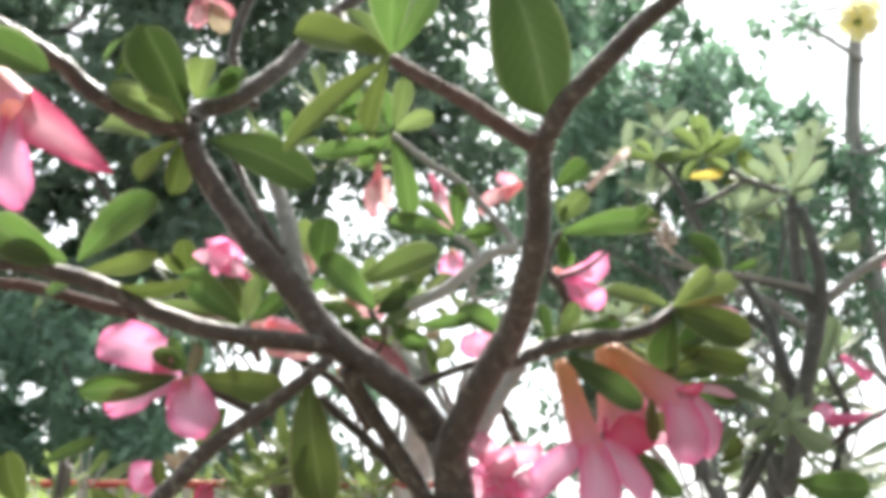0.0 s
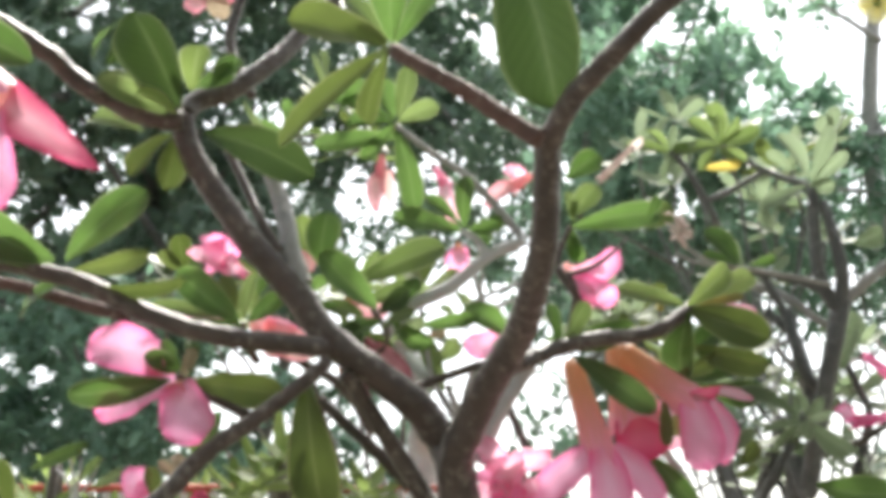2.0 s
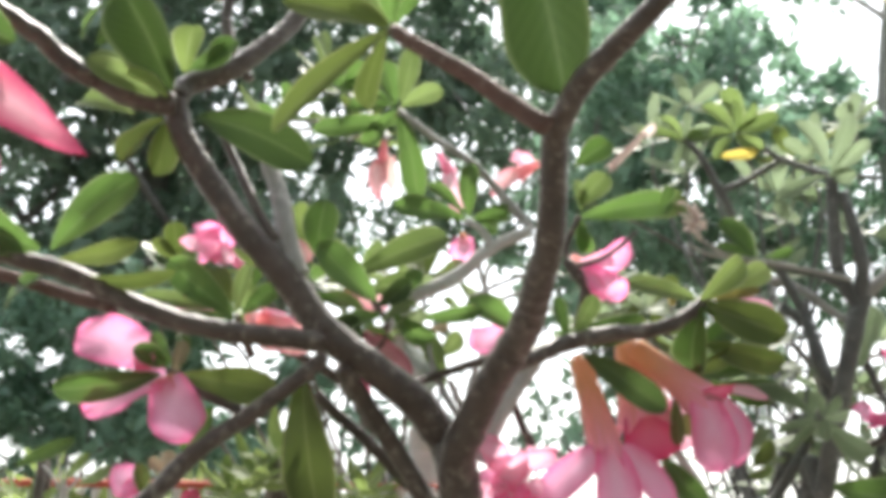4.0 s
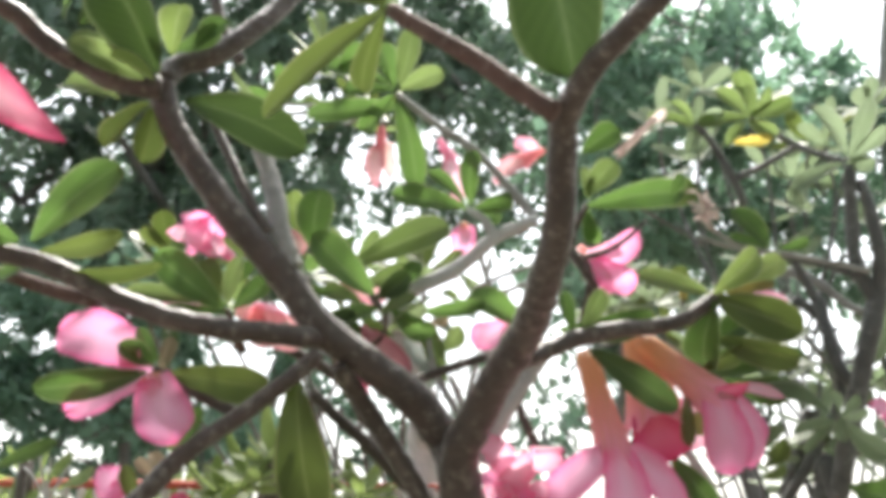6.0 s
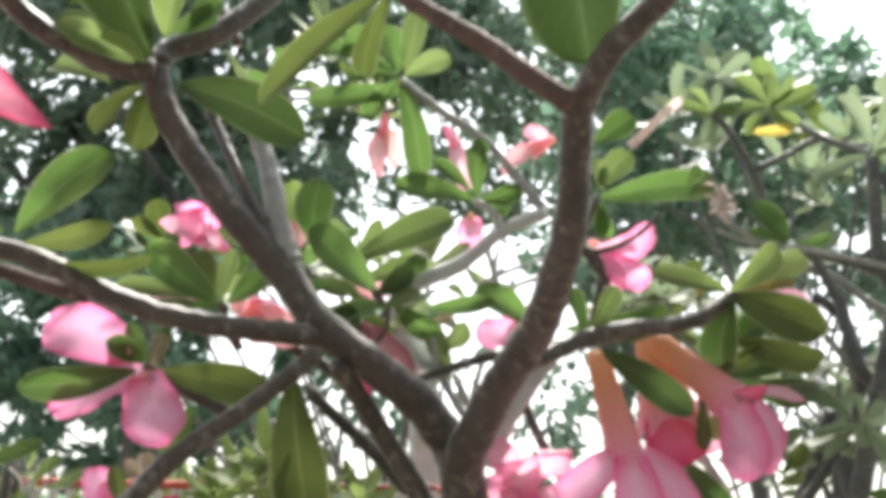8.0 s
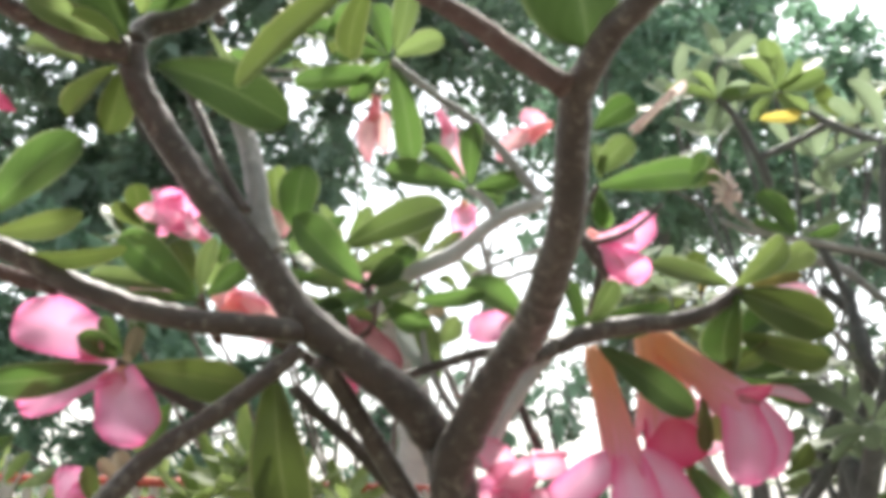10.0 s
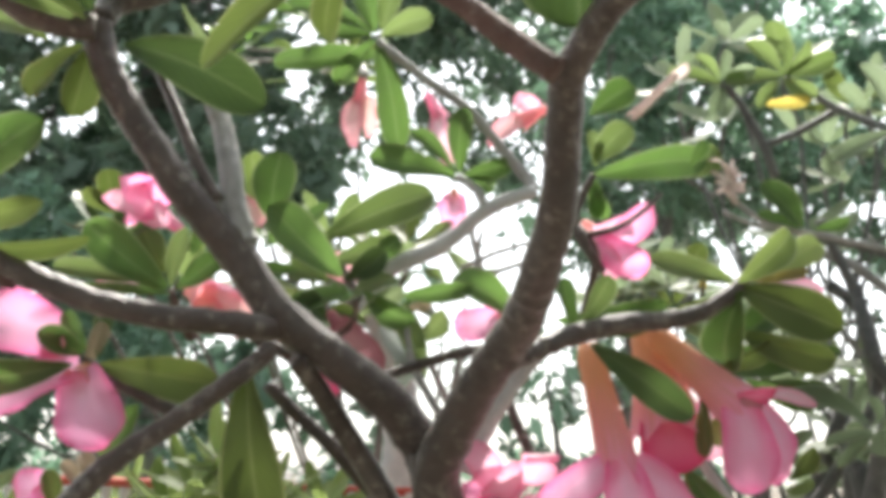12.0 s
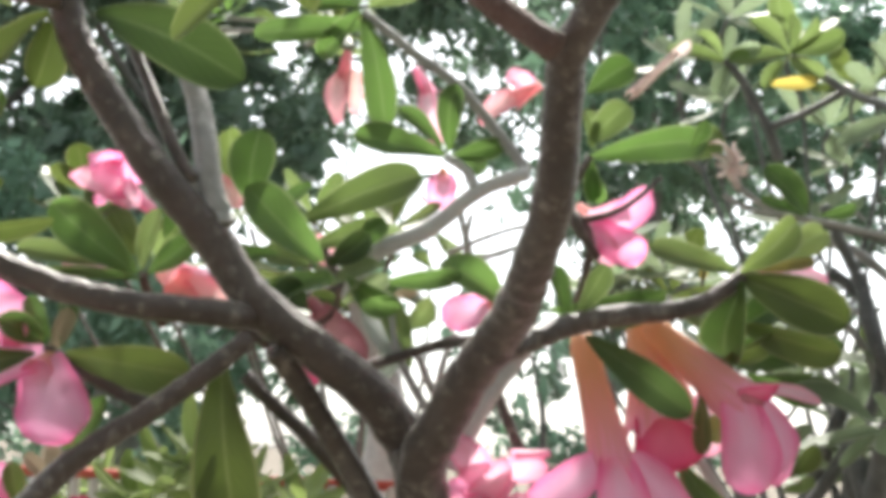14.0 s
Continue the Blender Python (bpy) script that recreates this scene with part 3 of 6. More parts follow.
leaf(rose, (-0.1405, 0.6073, 1.2698), (-0.1228, 0.6083, 1.2884), 0.0143, 0)
leaf(rose, (-0.1682, 0.5959, 1.2472), (-0.2048, 0.5804, 1.2639), 0.0225, 25, material=LEAF_PALE)
leaf(rose, (-0.1833, 0.6120, 1.2414), (-0.2229, 0.6300, 1.2575), 0.0150, 10, material=LEAF_PALE)
leaf(rose, (-0.1644, 0.6080, 1.2372), (-0.1885, 0.6070, 1.2103), 0.0194, 25, material=LEAF_OLIVE)
leaf(rose, (-0.1619, 0.6080, 1.2372), (-0.1678, 0.6070, 1.2013), 0.0194, -35, material=LEAF_OLIVE)
leaf(rose, (-0.1455, 0.6110, 1.2401), (-0.0764, 0.6150, 1.2109), 0.0291, 10, droop=0.1, fold=0.35, material=LEAF_SHADED)
leaf(rose, (-0.1261, 0.6400, 1.2740), (-0.1095, 0.6400, 1.2507), 0.0074, 50, material=LEAF_SAGE)
leaf(rose, (-0.1907, 0.5721, 1.2970), (-0.2081, 0.5828, 1.2768), 0.0112, 50)
leaf(rose, (-0.2793, 0.5176, 1.2658), (-0.2173, 0.5071, 1.2396), 0.0237, 0)
leaf(rose, (-0.2130, 0.5750, 1.1482), (-0.1706, 0.5800, 1.1916), 0.0235, 12)
leaf(rose, (-0.2191, 0.5730, 1.1482), (-0.2628, 0.5650, 1.1708), 0.0264, -10, material=LEAF)
leaf(rose, (-0.2224, 0.5761, 1.1446), (-0.2606, 0.5679, 1.1548), 0.0231, 20)
leaf(rose, (-0.2082, 0.5750, 1.1432), (-0.1645, 0.5720, 1.1520), 0.0133, 30, material=LEAF_OLIVE)
leaf(rose, (-0.2026, 0.5780, 1.1330), (-0.1467, 0.5850, 1.1384), 0.0112, 45, material=LEAF_OLIVE)
leaf(rose, (-0.2090, 0.5774, 1.1396), (-0.2517, 0.6204, 1.1261), 0.0148, 30)
branch(rose, [(-0.1117, 0.6190, 1.0637), (-0.1289, 0.6168, 1.0722), (-0.1462, 0.6147, 1.0808), (-0.1548, 0.6130, 1.0876)], 0.0037, 0.0025)
leaf(rose, (-0.1572, 0.6060, 1.0841), (-0.2136, 0.5970, 1.0745), 0.0180, -14, fold=0.3, droop=0.03)
leaf(rose, (-0.1465, 0.6136, 1.0851), (-0.0940, 0.6268, 1.0778), 0.0219, 15, material=LEAF_OLIVE)
leaf(rose, (-0.1548, 0.6126, 1.0893), (-0.1713, 0.5990, 1.0983), 0.0130, 10)
leaf(rose, (-0.1531, 0.6122, 1.0910), (-0.1646, 0.6133, 1.1091), 0.0089, 20)
leaf(rose, (-0.1479, 0.6130, 1.0876), (-0.1511, 0.6241, 1.1113), 0.0090, 20)
leaf(rose, (-0.1531, 0.6140, 1.0836), (-0.1465, 0.6144, 1.1048), 0.0093, 40, material=LEAF_TAN)
leaf(rose, (-0.1289, 0.6181, 1.0672), (-0.1428, 0.6247, 1.0407), 0.0205, 20)
leaf(rose, (-0.0784, 0.6139, 1.0840), (-0.0687, 0.6277, 1.0060), 0.0314, 12, fold=0.3, material=LEAF_OLIVE)
leaf(rose, (0.1560, 0.6520, 1.1356), (0.1130, 0.6450, 1.1453), 0.0146, 15, material=LEAF_PALE)
leaf(rose, (0.1581, 0.6520, 1.1357), (0.1880, 0.6600, 1.1629), 0.0174, 10, material=LEAF_LIME)
leaf(rose, (0.1773, 0.6700, 1.1413), (0.2094, 0.6820, 1.1624), 0.0166, 10, material=LEAF_LIME)
leaf(rose, (0.1600, 0.6550, 1.1374), (0.1995, 0.6700, 1.1452), 0.0077, 40, material=LEAF_BROWN)
leaf(rose, (0.1588, 0.6550, 1.1333), (0.2066, 0.6450, 1.1119), 0.0257, 12, fold=0.35, material=LEAF_OLIVE)
leaf(rose, (0.2069, 0.7000, 1.1746), (0.1830, 0.6950, 1.1979), 0.0171, 10)
leaf(rose, (0.2054, 0.7000, 1.1739), (0.1815, 0.6980, 1.1814), 0.0087, 20)
leaf(rose, (0.2129, 0.7000, 1.1747), (0.2315, 0.6980, 1.1796), 0.0076, 20)
branch(rose, [(0.1628, 0.7000, 1.1833), (0.1803, 0.7000, 1.1757), (0.2039, 0.7000, 1.1727), (0.2454, 0.7000, 1.1648), (0.2691, 0.7000, 1.1595)], 0.0015, 0.0019, BARK_GREY)
leaf(rose, (0.1587, 0.6479, 1.1298), (0.1581, 0.6843, 1.0971), 0.0241, 30)
leaf(rose, (0.2207, 0.6908, 1.1054), (0.1600, 0.6851, 1.0941), 0.0230, 30)
leaf(rose, (0.2076, 0.6842, 1.1319), (0.1662, 0.6807, 1.1119), 0.0189, 20)
leaf(rose, (0.0837, 0.6450, 1.1022), (0.1319, 0.6420, 1.0669), 0.0185, 15, material=LEAF_SHADED)
leaf(rose, (0.0676, 0.6570, 1.1158), (0.1223, 0.6495, 1.1233), 0.0182, 25)
leaf(rose, (0.0781, 0.6355, 1.1110), (0.0912, 0.6299, 1.1337), 0.0128, 20, material=LEAF_PALE)
leaf(rose, (0.0744, 0.6364, 1.1075), (0.0681, 0.6356, 1.1335), 0.0107, 20)
bloom = tube(rose, (-0.2850, 0.5480, 1.2720), (-0.2390, 0.5320, 1.2241), 0.0125, 0.0150)
petal(bloom, (-0.2391, 0.5300, 1.2270), (-0.1810, 0.5220, 1.1840), 0.0310, 4, fold=0.2, material=PETAL_ROSE, shape=acute)
petal(bloom, (-0.2417, 0.5260, 1.2191), (-0.2316, 0.5260, 1.1637), 0.0277, 10)
petal(bloom, (-0.2505, 0.5300, 1.2233), (-0.2585, 0.5260, 1.1720), 0.0278, 10)
bloom = tube(rose, (-0.1611, 0.6167, 1.0955), (-0.1674, 0.6059, 1.0934), 0.0035, 0.0076)
petal(bloom, (-0.1641, 0.6120, 1.0971), (-0.2089, 0.6150, 1.1084), 0.0324, 10)
bloom = tube(rose, (-0.1514, 0.6140, 1.0836), (-0.1543, 0.6046, 1.0757), 0.0035, 0.0069)
petal(bloom, (-0.1540, 0.6120, 1.0837), (-0.1991, 0.6060, 1.0634), 0.0248, 18, fold=0.3)
petal(bloom, (-0.1532, 0.6070, 1.0815), (-0.1381, 0.6040, 1.0467), 0.0328, 0)
bloom = tube(rose, (0.1175, 0.6720, 1.1124), (0.1593, 0.6650, 1.0749), 0.0064, 0.0122)
petal(bloom, (0.1575, 0.6570, 1.0763), (0.1626, 0.6550, 1.0315), 0.0289, 5, droop=0.12)
petal(bloom, (0.1672, 0.6580, 1.0774), (0.1759, 0.6600, 1.0355), 0.0208, -25)
petal(bloom, (0.1487, 0.6708, 1.0832), (0.1483, 0.6908, 1.0483), 0.0200, 20, material=PETAL_PALE)
bloom = tube(rose, (0.0861, 0.6820, 1.1059), (0.1005, 0.6710, 1.0427), 0.0068, 0.0114)
petal(bloom, (0.1012, 0.6655, 1.0477), (0.1028, 0.6632, 0.9885), 0.0293, 5)
petal(bloom, (0.0952, 0.6659, 1.0460), (0.0525, 0.6635, 1.0103), 0.0233, 15)
petal(bloom, (0.1071, 0.6655, 1.0476), (0.1372, 0.6665, 1.0093), 0.0221, -15)
bloom = tube(rose, (0.1178, 0.6905, 1.1177), (0.1287, 0.6871, 1.0633), 0.0086, 0.0210)
petal(bloom, (0.1246, 0.6818, 1.0732), (0.1311, 0.6786, 1.0404), 0.0396, 0, material=PETAL_RED)
leaf(rose, (0.1419, 0.6662, 1.0788), (0.1442, 0.6743, 1.0494), 0.0095, 20, material=LEAF_PALE)
leaf(rose, (0.1366, 0.6807, 1.0435), (0.1599, 0.6769, 1.0134), 0.0161, 20)
leaf(rose, (0.1357, 0.6862, 1.0442), (0.1511, 0.6870, 1.0181), 0.0104, 30, material=LEAF_BROWN)
leaf(rose, (0.1533, 0.6736, 1.0720), (0.1500, 0.6690, 1.0545), 0.0095, 30, material=LEAF_LIME)
branch(rose, [(0.1434, 0.7011, 1.0527), (0.1511, 0.7032, 1.0440), (0.1636, 0.7076, 1.0267)], 0.0026, 0.0031, BARK_PALE)
petal(bloom, (0.1616, 0.6550, 1.0808), (0.1958, 0.6550, 1.0753), 0.0075, -15, material=PETAL_PALE)
petal(bloom, (0.1546, 0.6464, 1.0787), (0.1729, 0.6429, 1.0815), 0.0093, 40, material=PETAL_RED)
petal(bloom, (0.1556, 0.6455, 1.0754), (0.1663, 0.6450, 1.0728), 0.0071, -40, material=PETAL_DULL)
leaf(rose, (0.1978, 0.7158, 1.0391), (0.2091, 0.7057, 1.0570), 0.0129, 20, material=LEAF_OLIVE)
leaf(rose, (0.1965, 0.7173, 1.0331), (0.2097, 0.7101, 1.0393), 0.0096, 30, material=LEAF_PALE)
leaf(rose, (0.1641, 0.6748, 1.1127), (0.2103, 0.6670, 1.0982), 0.0207, 40, material=LEAF_OLIVE)
leaf(rose, (0.1544, 0.6791, 1.0955), (0.1801, 0.6703, 1.1081), 0.0130, 35, material=LEAF_OLIVE)
leaf(rose, (0.1677, 0.6804, 1.0900), (0.2097, 0.6761, 1.0847), 0.0201, 40)

rose = thing("desert_rose", -0.034, 0.809, "grey-stemmed desert rose behind with salmon blooms", "plant", group="desert roses")
branch(rose, [(-0.034, 0.809, -0.02), (-0.024, 0.809, 0.2), (-0.0147, 0.7882, 0.9762), (-0.0108, 0.7478, 1.0698), (-0.0270, 0.7159, 1.1298)], 0.04, 0.008, BARK_PALE, name="trunk")
branch(rose, [(-0.0308, 0.7061, 1.1236), (-0.0205, 0.6950, 1.1453), (0.0092, 0.6915, 1.1595), (0.0332, 0.6867, 1.1785), (0.0587, 0.6788, 1.1874)], 0.0055, 0.0038, BARK_PALE)
branch(rose, [(0.0592, 0.6841, 1.1890), (0.0419, 0.6843, 1.2109), (0.0222, 0.6790, 1.2321), (-0.0016, 0.6751, 1.2479), (-0.0274, 0.6703, 1.2669)], 0.0032, 0.0024, BARK_GREY)
branch(rose, [(0.0332, 0.6870, 1.1773), (0.0274, 0.6841, 1.1889), (0.0166, 0.6772, 1.1939)], 0.0032, 0.0022, BARK_PALE)
branch(rose, [(-0.0310, 0.7159, 1.1298), (-0.0425, 0.7012, 1.1430), (-0.0439, 0.6886, 1.1480)], 0.0029, 0.0022)
branch(rose, [(-0.0451, 0.7203, 1.0664), (-0.0658, 0.7018, 1.0953), (-0.1103, 0.6789, 1.1188), (-0.1217, 0.6698, 1.1325)], 0.0042, 0.0025)
branch(rose, [(-0.0310, 0.7159, 1.1298), (-0.0551, 0.7168, 1.1262), (-0.0346, 0.7041, 1.1314), (-0.0385, 0.7022, 1.1391)], 0.0020, 0.0016)
leaf(rose, (-0.0718, 0.6250, 1.1552), (-0.0670, 0.6120, 1.1877), 0.0216, 5)
leaf(rose, (-0.0387, 0.6300, 1.1309), (-0.0716, 0.6100, 1.1609), 0.0216, 10)
leaf(rose, (-0.0555, 0.6800, 1.1586), (0.0039, 0.7000, 1.1902), 0.0221, 10, material=LEAF_PALE)
leaf(rose, (-0.0806, 0.6550, 1.1671), (-0.0882, 0.6500, 1.1980), 0.0152, 0, material=LEAF_LIME)
leaf(rose, (-0.0491, 0.6800, 1.1468), (-0.0140, 0.6900, 1.1589), 0.0153, 15, material=LEAF_PALE)
leaf(rose, (-0.0632, 0.6570, 1.1384), (-0.0932, 0.6583, 1.1333), 0.0147, 20)
leaf(rose, (-0.0114, 0.6660, 1.1278), (0.0260, 0.6600, 1.1314), 0.0114, 25)
leaf(rose, (0.0489, 0.6680, 1.1179), (0.0153, 0.6680, 1.1382), 0.0192, 15)
leaf(rose, (-0.0366, 0.6487, 1.1265), (-0.0662, 0.6512, 1.1161), 0.0166, 30)
leaf(rose, (-0.0295, 0.6594, 1.1290), (-0.0034, 0.6631, 1.1141), 0.0152, 30)
leaf(rose, (-0.0488, 0.6691, 1.1354), (-0.0715, 0.6677, 1.1412), 0.0135, 20, material=LEAF_PALE)
leaf(rose, (-0.0261, 0.6780, 1.1452), (-0.0124, 0.6743, 1.1600), 0.0123, 10)
leaf(rose, (-0.1224, 0.6296, 1.1234), (-0.1585, 0.6141, 1.1516), 0.0221, 10, fold=0.4)
leaf(rose, (-0.1302, 0.6314, 1.1274), (-0.1770, 0.6272, 1.1332), 0.0119, 15, material=LEAF_PALE)
leaf(rose, (-0.1198, 0.6295, 1.1240), (-0.1123, 0.6225, 1.1519), 0.0106, -10, fold=0.5, material=LEAF_PALE)
leaf(rose, (-0.1244, 0.6332, 1.1319), (-0.1353, 0.6310, 1.1520), 0.0147, 10, material=LEAF_OLIVE)
leaf(rose, (-0.1172, 0.6296, 1.1235), (-0.0964, 0.6282, 1.1402), 0.0131, 10)
leaf(rose, (-0.1201, 0.6275, 1.1205), (-0.1684, 0.6302, 1.1210), 0.0093, 30)
leaf(rose, (-0.1120, 0.6339, 1.1403), (-0.1074, 0.6304, 1.1545), 0.0067, 20)
branch(rose, [(-0.1143, 0.6546, 1.1028), (-0.1191, 0.6434, 1.1135), (-0.1198, 0.6299, 1.1222)], 0.0028, 0.0019, BARK_RED)
leaf(rose, (0.0156, 0.6825, 1.1956), (-0.0305, 0.6749, 1.2032), 0.0180, 15)
leaf(rose, (0.0184, 0.6819, 1.1978), (0.0200, 0.6735, 1.2314), 0.0138, 0)
leaf(rose, (0.0149, 0.6817, 1.1987), (-0.0091, 0.6820, 1.2200), 0.0109, 20)
leaf(rose, (0.0196, 0.6825, 1.1955), (0.0458, 0.6860, 1.2039), 0.0126, 30)
leaf(rose, (0.0196, 0.6829, 1.1940), (0.0377, 0.6889, 1.1923), 0.0110, 30)
leaf(rose, (-0.0249, 0.6850, 1.2657), (-0.0845, 0.6800, 1.2576), 0.0165, 4, fold=0.3)
leaf(rose, (-0.0274, 0.6703, 1.2669), (-0.0148, 0.6847, 1.2091), 0.0179, 10)
leaf(rose, (-0.0294, 0.6699, 1.2688), (-0.0617, 0.6754, 1.2693), 0.0180, 20)
leaf(rose, (-0.0254, 0.6696, 1.2700), (0.0019, 0.6670, 1.2803), 0.0140, 20, material=LEAF_PALE)
leaf(rose, (-0.0254, 0.6689, 1.2727), (-0.0178, 0.6606, 1.3060), 0.0154, 0, material=LEAF_PALE)
leaf(rose, (-0.0294, 0.6694, 1.2708), (-0.0416, 0.6727, 1.3029), 0.0165, 10)
leaf(rose, (-0.0294, 0.6703, 1.2669), (-0.0501, 0.6865, 1.2476), 0.0150, 10)
leaf(rose, (-0.0294, 0.6694, 1.2708), (-0.0847, 0.6817, 1.2896), 0.0157, 20)
whorl(rose, (-0.0664, 0.6832, 1.2835), (-0.30, -0.20, 0.60), 7, 0.0325, 0.0146, 70)
leaf(rose, (0.0904, 0.6900, 1.1992), (0.1577, 0.7150, 1.2165), 0.0204, 24)
leaf(rose, (0.1460, 0.7250, 1.2096), (0.1676, 0.7250, 1.2249), 0.0183, 20, material=LEAF_PALE)
leaf(rose, (0.1421, 0.6858, 1.2049), (0.1504, 0.6824, 1.2185), 0.0094, 20)
leaf(rose, (0.0889, 0.6778, 1.2029), (0.1083, 0.6728, 1.2231), 0.0169, 10, material=LEAF_PALE)
leaf(rose, (0.0870, 0.6690, 1.2270), (0.1095, 0.6677, 1.2432), 0.0176, 10)
leaf(rose, (0.0908, 0.6783, 1.2009), (0.0875, 0.6761, 1.2211), 0.0096, 10, material=LEAF_PALE)
leaf(rose, (0.0907, 0.6802, 1.1932), (0.0967, 0.6877, 1.1747), 0.0116, 20)
leaf(rose, (0.0888, 0.6792, 1.1971), (0.0927, 0.6876, 1.1748), 0.0096, 10)
branch(rose, [(0.0838, 0.7020, 1.1173), (0.0917, 0.6871, 1.1542), (0.0802, 0.6823, 1.1734), (0.0896, 0.6792, 1.1971)], 0.0022, 0.0022)
bloom = tube(rose, (-0.0389, 0.7220, 1.2673), (-0.0408, 0.7280, 1.2491), 0.0024, 0.0052, PETAL_DRY)
petal(bloom, (-0.0425, 0.7250, 1.2548), (-0.0433, 0.7270, 1.2237), 0.0128, 10, material=PETAL_DRY, shape=slender)
petal(bloom, (-0.0356, 0.7250, 1.2547), (-0.0340, 0.7270, 1.2298), 0.0104, -20, material=PETAL_CORAL)
bloom = tube(rose, (-0.0011, 0.7050, 1.2502), (0.0070, 0.7080, 1.2359), 0.0024, 0.0050, PETAL_PALE)
petal(bloom, (0.0050, 0.7050, 1.2415), (0.0127, 0.7090, 1.2090), 0.0120, 20, material=PETAL_PALE)
bloom = tube(rose, (0.0673, 0.7100, 1.2443), (0.0526, 0.7120, 1.2363), 0.0025, 0.0062, PETAL_CORAL)
petal(bloom, (0.0589, 0.7110, 1.2403), (0.0346, 0.7100, 1.2213), 0.0141, 20, material=PETAL_DRY)
petal(bloom, (0.0631, 0.7105, 1.2423), (0.0486, 0.7086, 1.2497), 0.0124, 0, material=PETAL_PALE)
bloom = tube(rose, (0.0152, 0.7450, 1.2047), (0.0163, 0.7440, 1.1975), 0.0021, 0.0045)
petal(bloom, (0.0163, 0.7440, 1.2020), (0.0146, 0.7440, 1.1810), 0.0191, 10)
bloom = tube(rose, (0.1380, 0.6948, 1.2599), (0.1136, 0.6952, 1.2354), 0.0022, 0.0030, PETAL_TAN)
petal(bloom, (0.1347, 0.6952, 1.2579), (0.1452, 0.6935, 1.2651), 0.0070, 20, material=PETAL_TAN)
bloom = tube(rose, (-0.1196, 0.6620, 1.1290), (-0.1080, 0.6550, 1.1223), 0.0035, 0.0085, PETAL_CORAL)
petal(bloom, (-0.1119, 0.6620, 1.1284), (-0.0796, 0.6550, 1.1081), 0.0224, 10, material=PETAL_CORAL)
petal(bloom, (-0.1131, 0.6620, 1.1241), (-0.1013, 0.6550, 1.1055), 0.0158, 0, material=PETAL_CORAL)
petal(bloom, (-0.1108, 0.6620, 1.1297), (-0.0889, 0.6550, 1.1234), 0.0153, 30, material=PETAL_PALE)
bloom = tube(rose, (-0.1290, 0.6378, 1.1245), (-0.1362, 0.6350, 1.1247), 0.0016, 0.0039, PETAL_PALE)
petal(bloom, (-0.1331, 0.6334, 1.1242), (-0.1562, 0.6292, 1.1251), 0.0113, 15, material=PETAL_PALE)
bloom = tube(rose, (-0.0902, 0.6482, 1.1740), (-0.0864, 0.6441, 1.1676), 0.0019, 0.0046, PETAL_CORAL)
petal(bloom, (-0.0891, 0.6435, 1.1701), (-0.0793, 0.6410, 1.1574), 0.0119, 0, material=PETAL_CORAL)
bloom = tube(rose, (0.0427, 0.6720, 1.1238), (0.0376, 0.6706, 1.1182), 0.0023, 0.0043)
petal(bloom, (0.0391, 0.6681, 1.1167), (0.0163, 0.6636, 1.1122), 0.0190, 0)
leaf(rose, (-0.0235, 0.6850, 1.1158), (-0.0001, 0.6800, 1.0926), 0.0111, 5, fold=0.6, material=LEAF_GREY)
leaf(rose, (-0.0126, 0.6900, 1.0806), (-0.0061, 0.6840, 1.1024), 0.0132, 10, fold=0.5, material=LEAF_GREY)
leaf(rose, (-0.0467, 0.6523, 1.1121), (-0.0628, 0.6444, 1.1210), 0.0150, 20, material=LEAF_SHADED)
leaf(rose, (-0.0384, 0.6580, 1.1345), (-0.0189, 0.6545, 1.1488), 0.0146, 10, material=LEAF_SHADED)
leaf(rose, (-0.0297, 0.6999, 1.1484), (-0.0048, 0.6969, 1.1603), 0.0115, 20, material=LEAF_SAGE)
branch(rose, [(0.0294, 0.7069, 1.1430), (0.0287, 0.7035, 1.1565), (0.0308, 0.6948, 1.1688)], 0.0018, 0.0011, BARK_GREY)
branch(rose, [(0.0120, 0.7082, 1.1378), (0.0329, 0.7062, 1.1457), (0.0552, 0.6988, 1.1527)], 0.0018, 0.0013, BARK_GREY)
branch(rose, [(0.0051, 0.7129, 1.0964), (0.0103, 0.7158, 1.0846), (0.0183, 0.7200, 1.0678)], 0.0022, 0.0025, BARK_GREY)
branch(rose, [(0.0241, 0.7099, 1.1082), (0.0189, 0.7133, 1.0947), (0.0148, 0.7183, 1.0745)], 0.0017, 0.0020, BARK_GREY)
leaf(rose, (-0.0080, 0.6832, 1.1243), (0.0048, 0.6826, 1.1270), 0.0064, 30, material=LEAF_TAN)
leaf(rose, (0.0119, 0.7019, 1.1401), (-0.0003, 0.7003, 1.1468), 0.0074, 30, material=LEAF_PALE)
leaf(rose, (0.0500, 0.7049, 1.1285), (0.0604, 0.6998, 1.1487), 0.0110, 30, material=LEAF_PALE)
bloom = tube(rose, (-0.0462, 0.6567, 1.1171), (-0.0397, 0.6531, 1.1087), 0.0026, 0.0048, PETAL_DULL)
petal(bloom, (-0.0423, 0.6524, 1.1116), (-0.0199, 0.6531, 1.0860), 0.0204, 10, material=PETAL_DULL)
bloom = tube(rose, (-0.0680, 0.7314, 1.1129), (-0.0597, 0.7299, 1.0962), 0.0033, 0.0061)
petal(bloom, (-0.0637, 0.7280, 1.1040), (-0.0495, 0.7284, 1.0796), 0.0162, 0, material=PETAL_RED)
bloom = tube(rose, (-0.0633, 0.7143, 1.1588), (-0.0573, 0.7158, 1.1529), 0.0028, 0.0061)
petal(bloom, (-0.0593, 0.7153, 1.1548), (-0.0349, 0.7120, 1.1454), 0.0165, 10, material=PETAL_DRY)
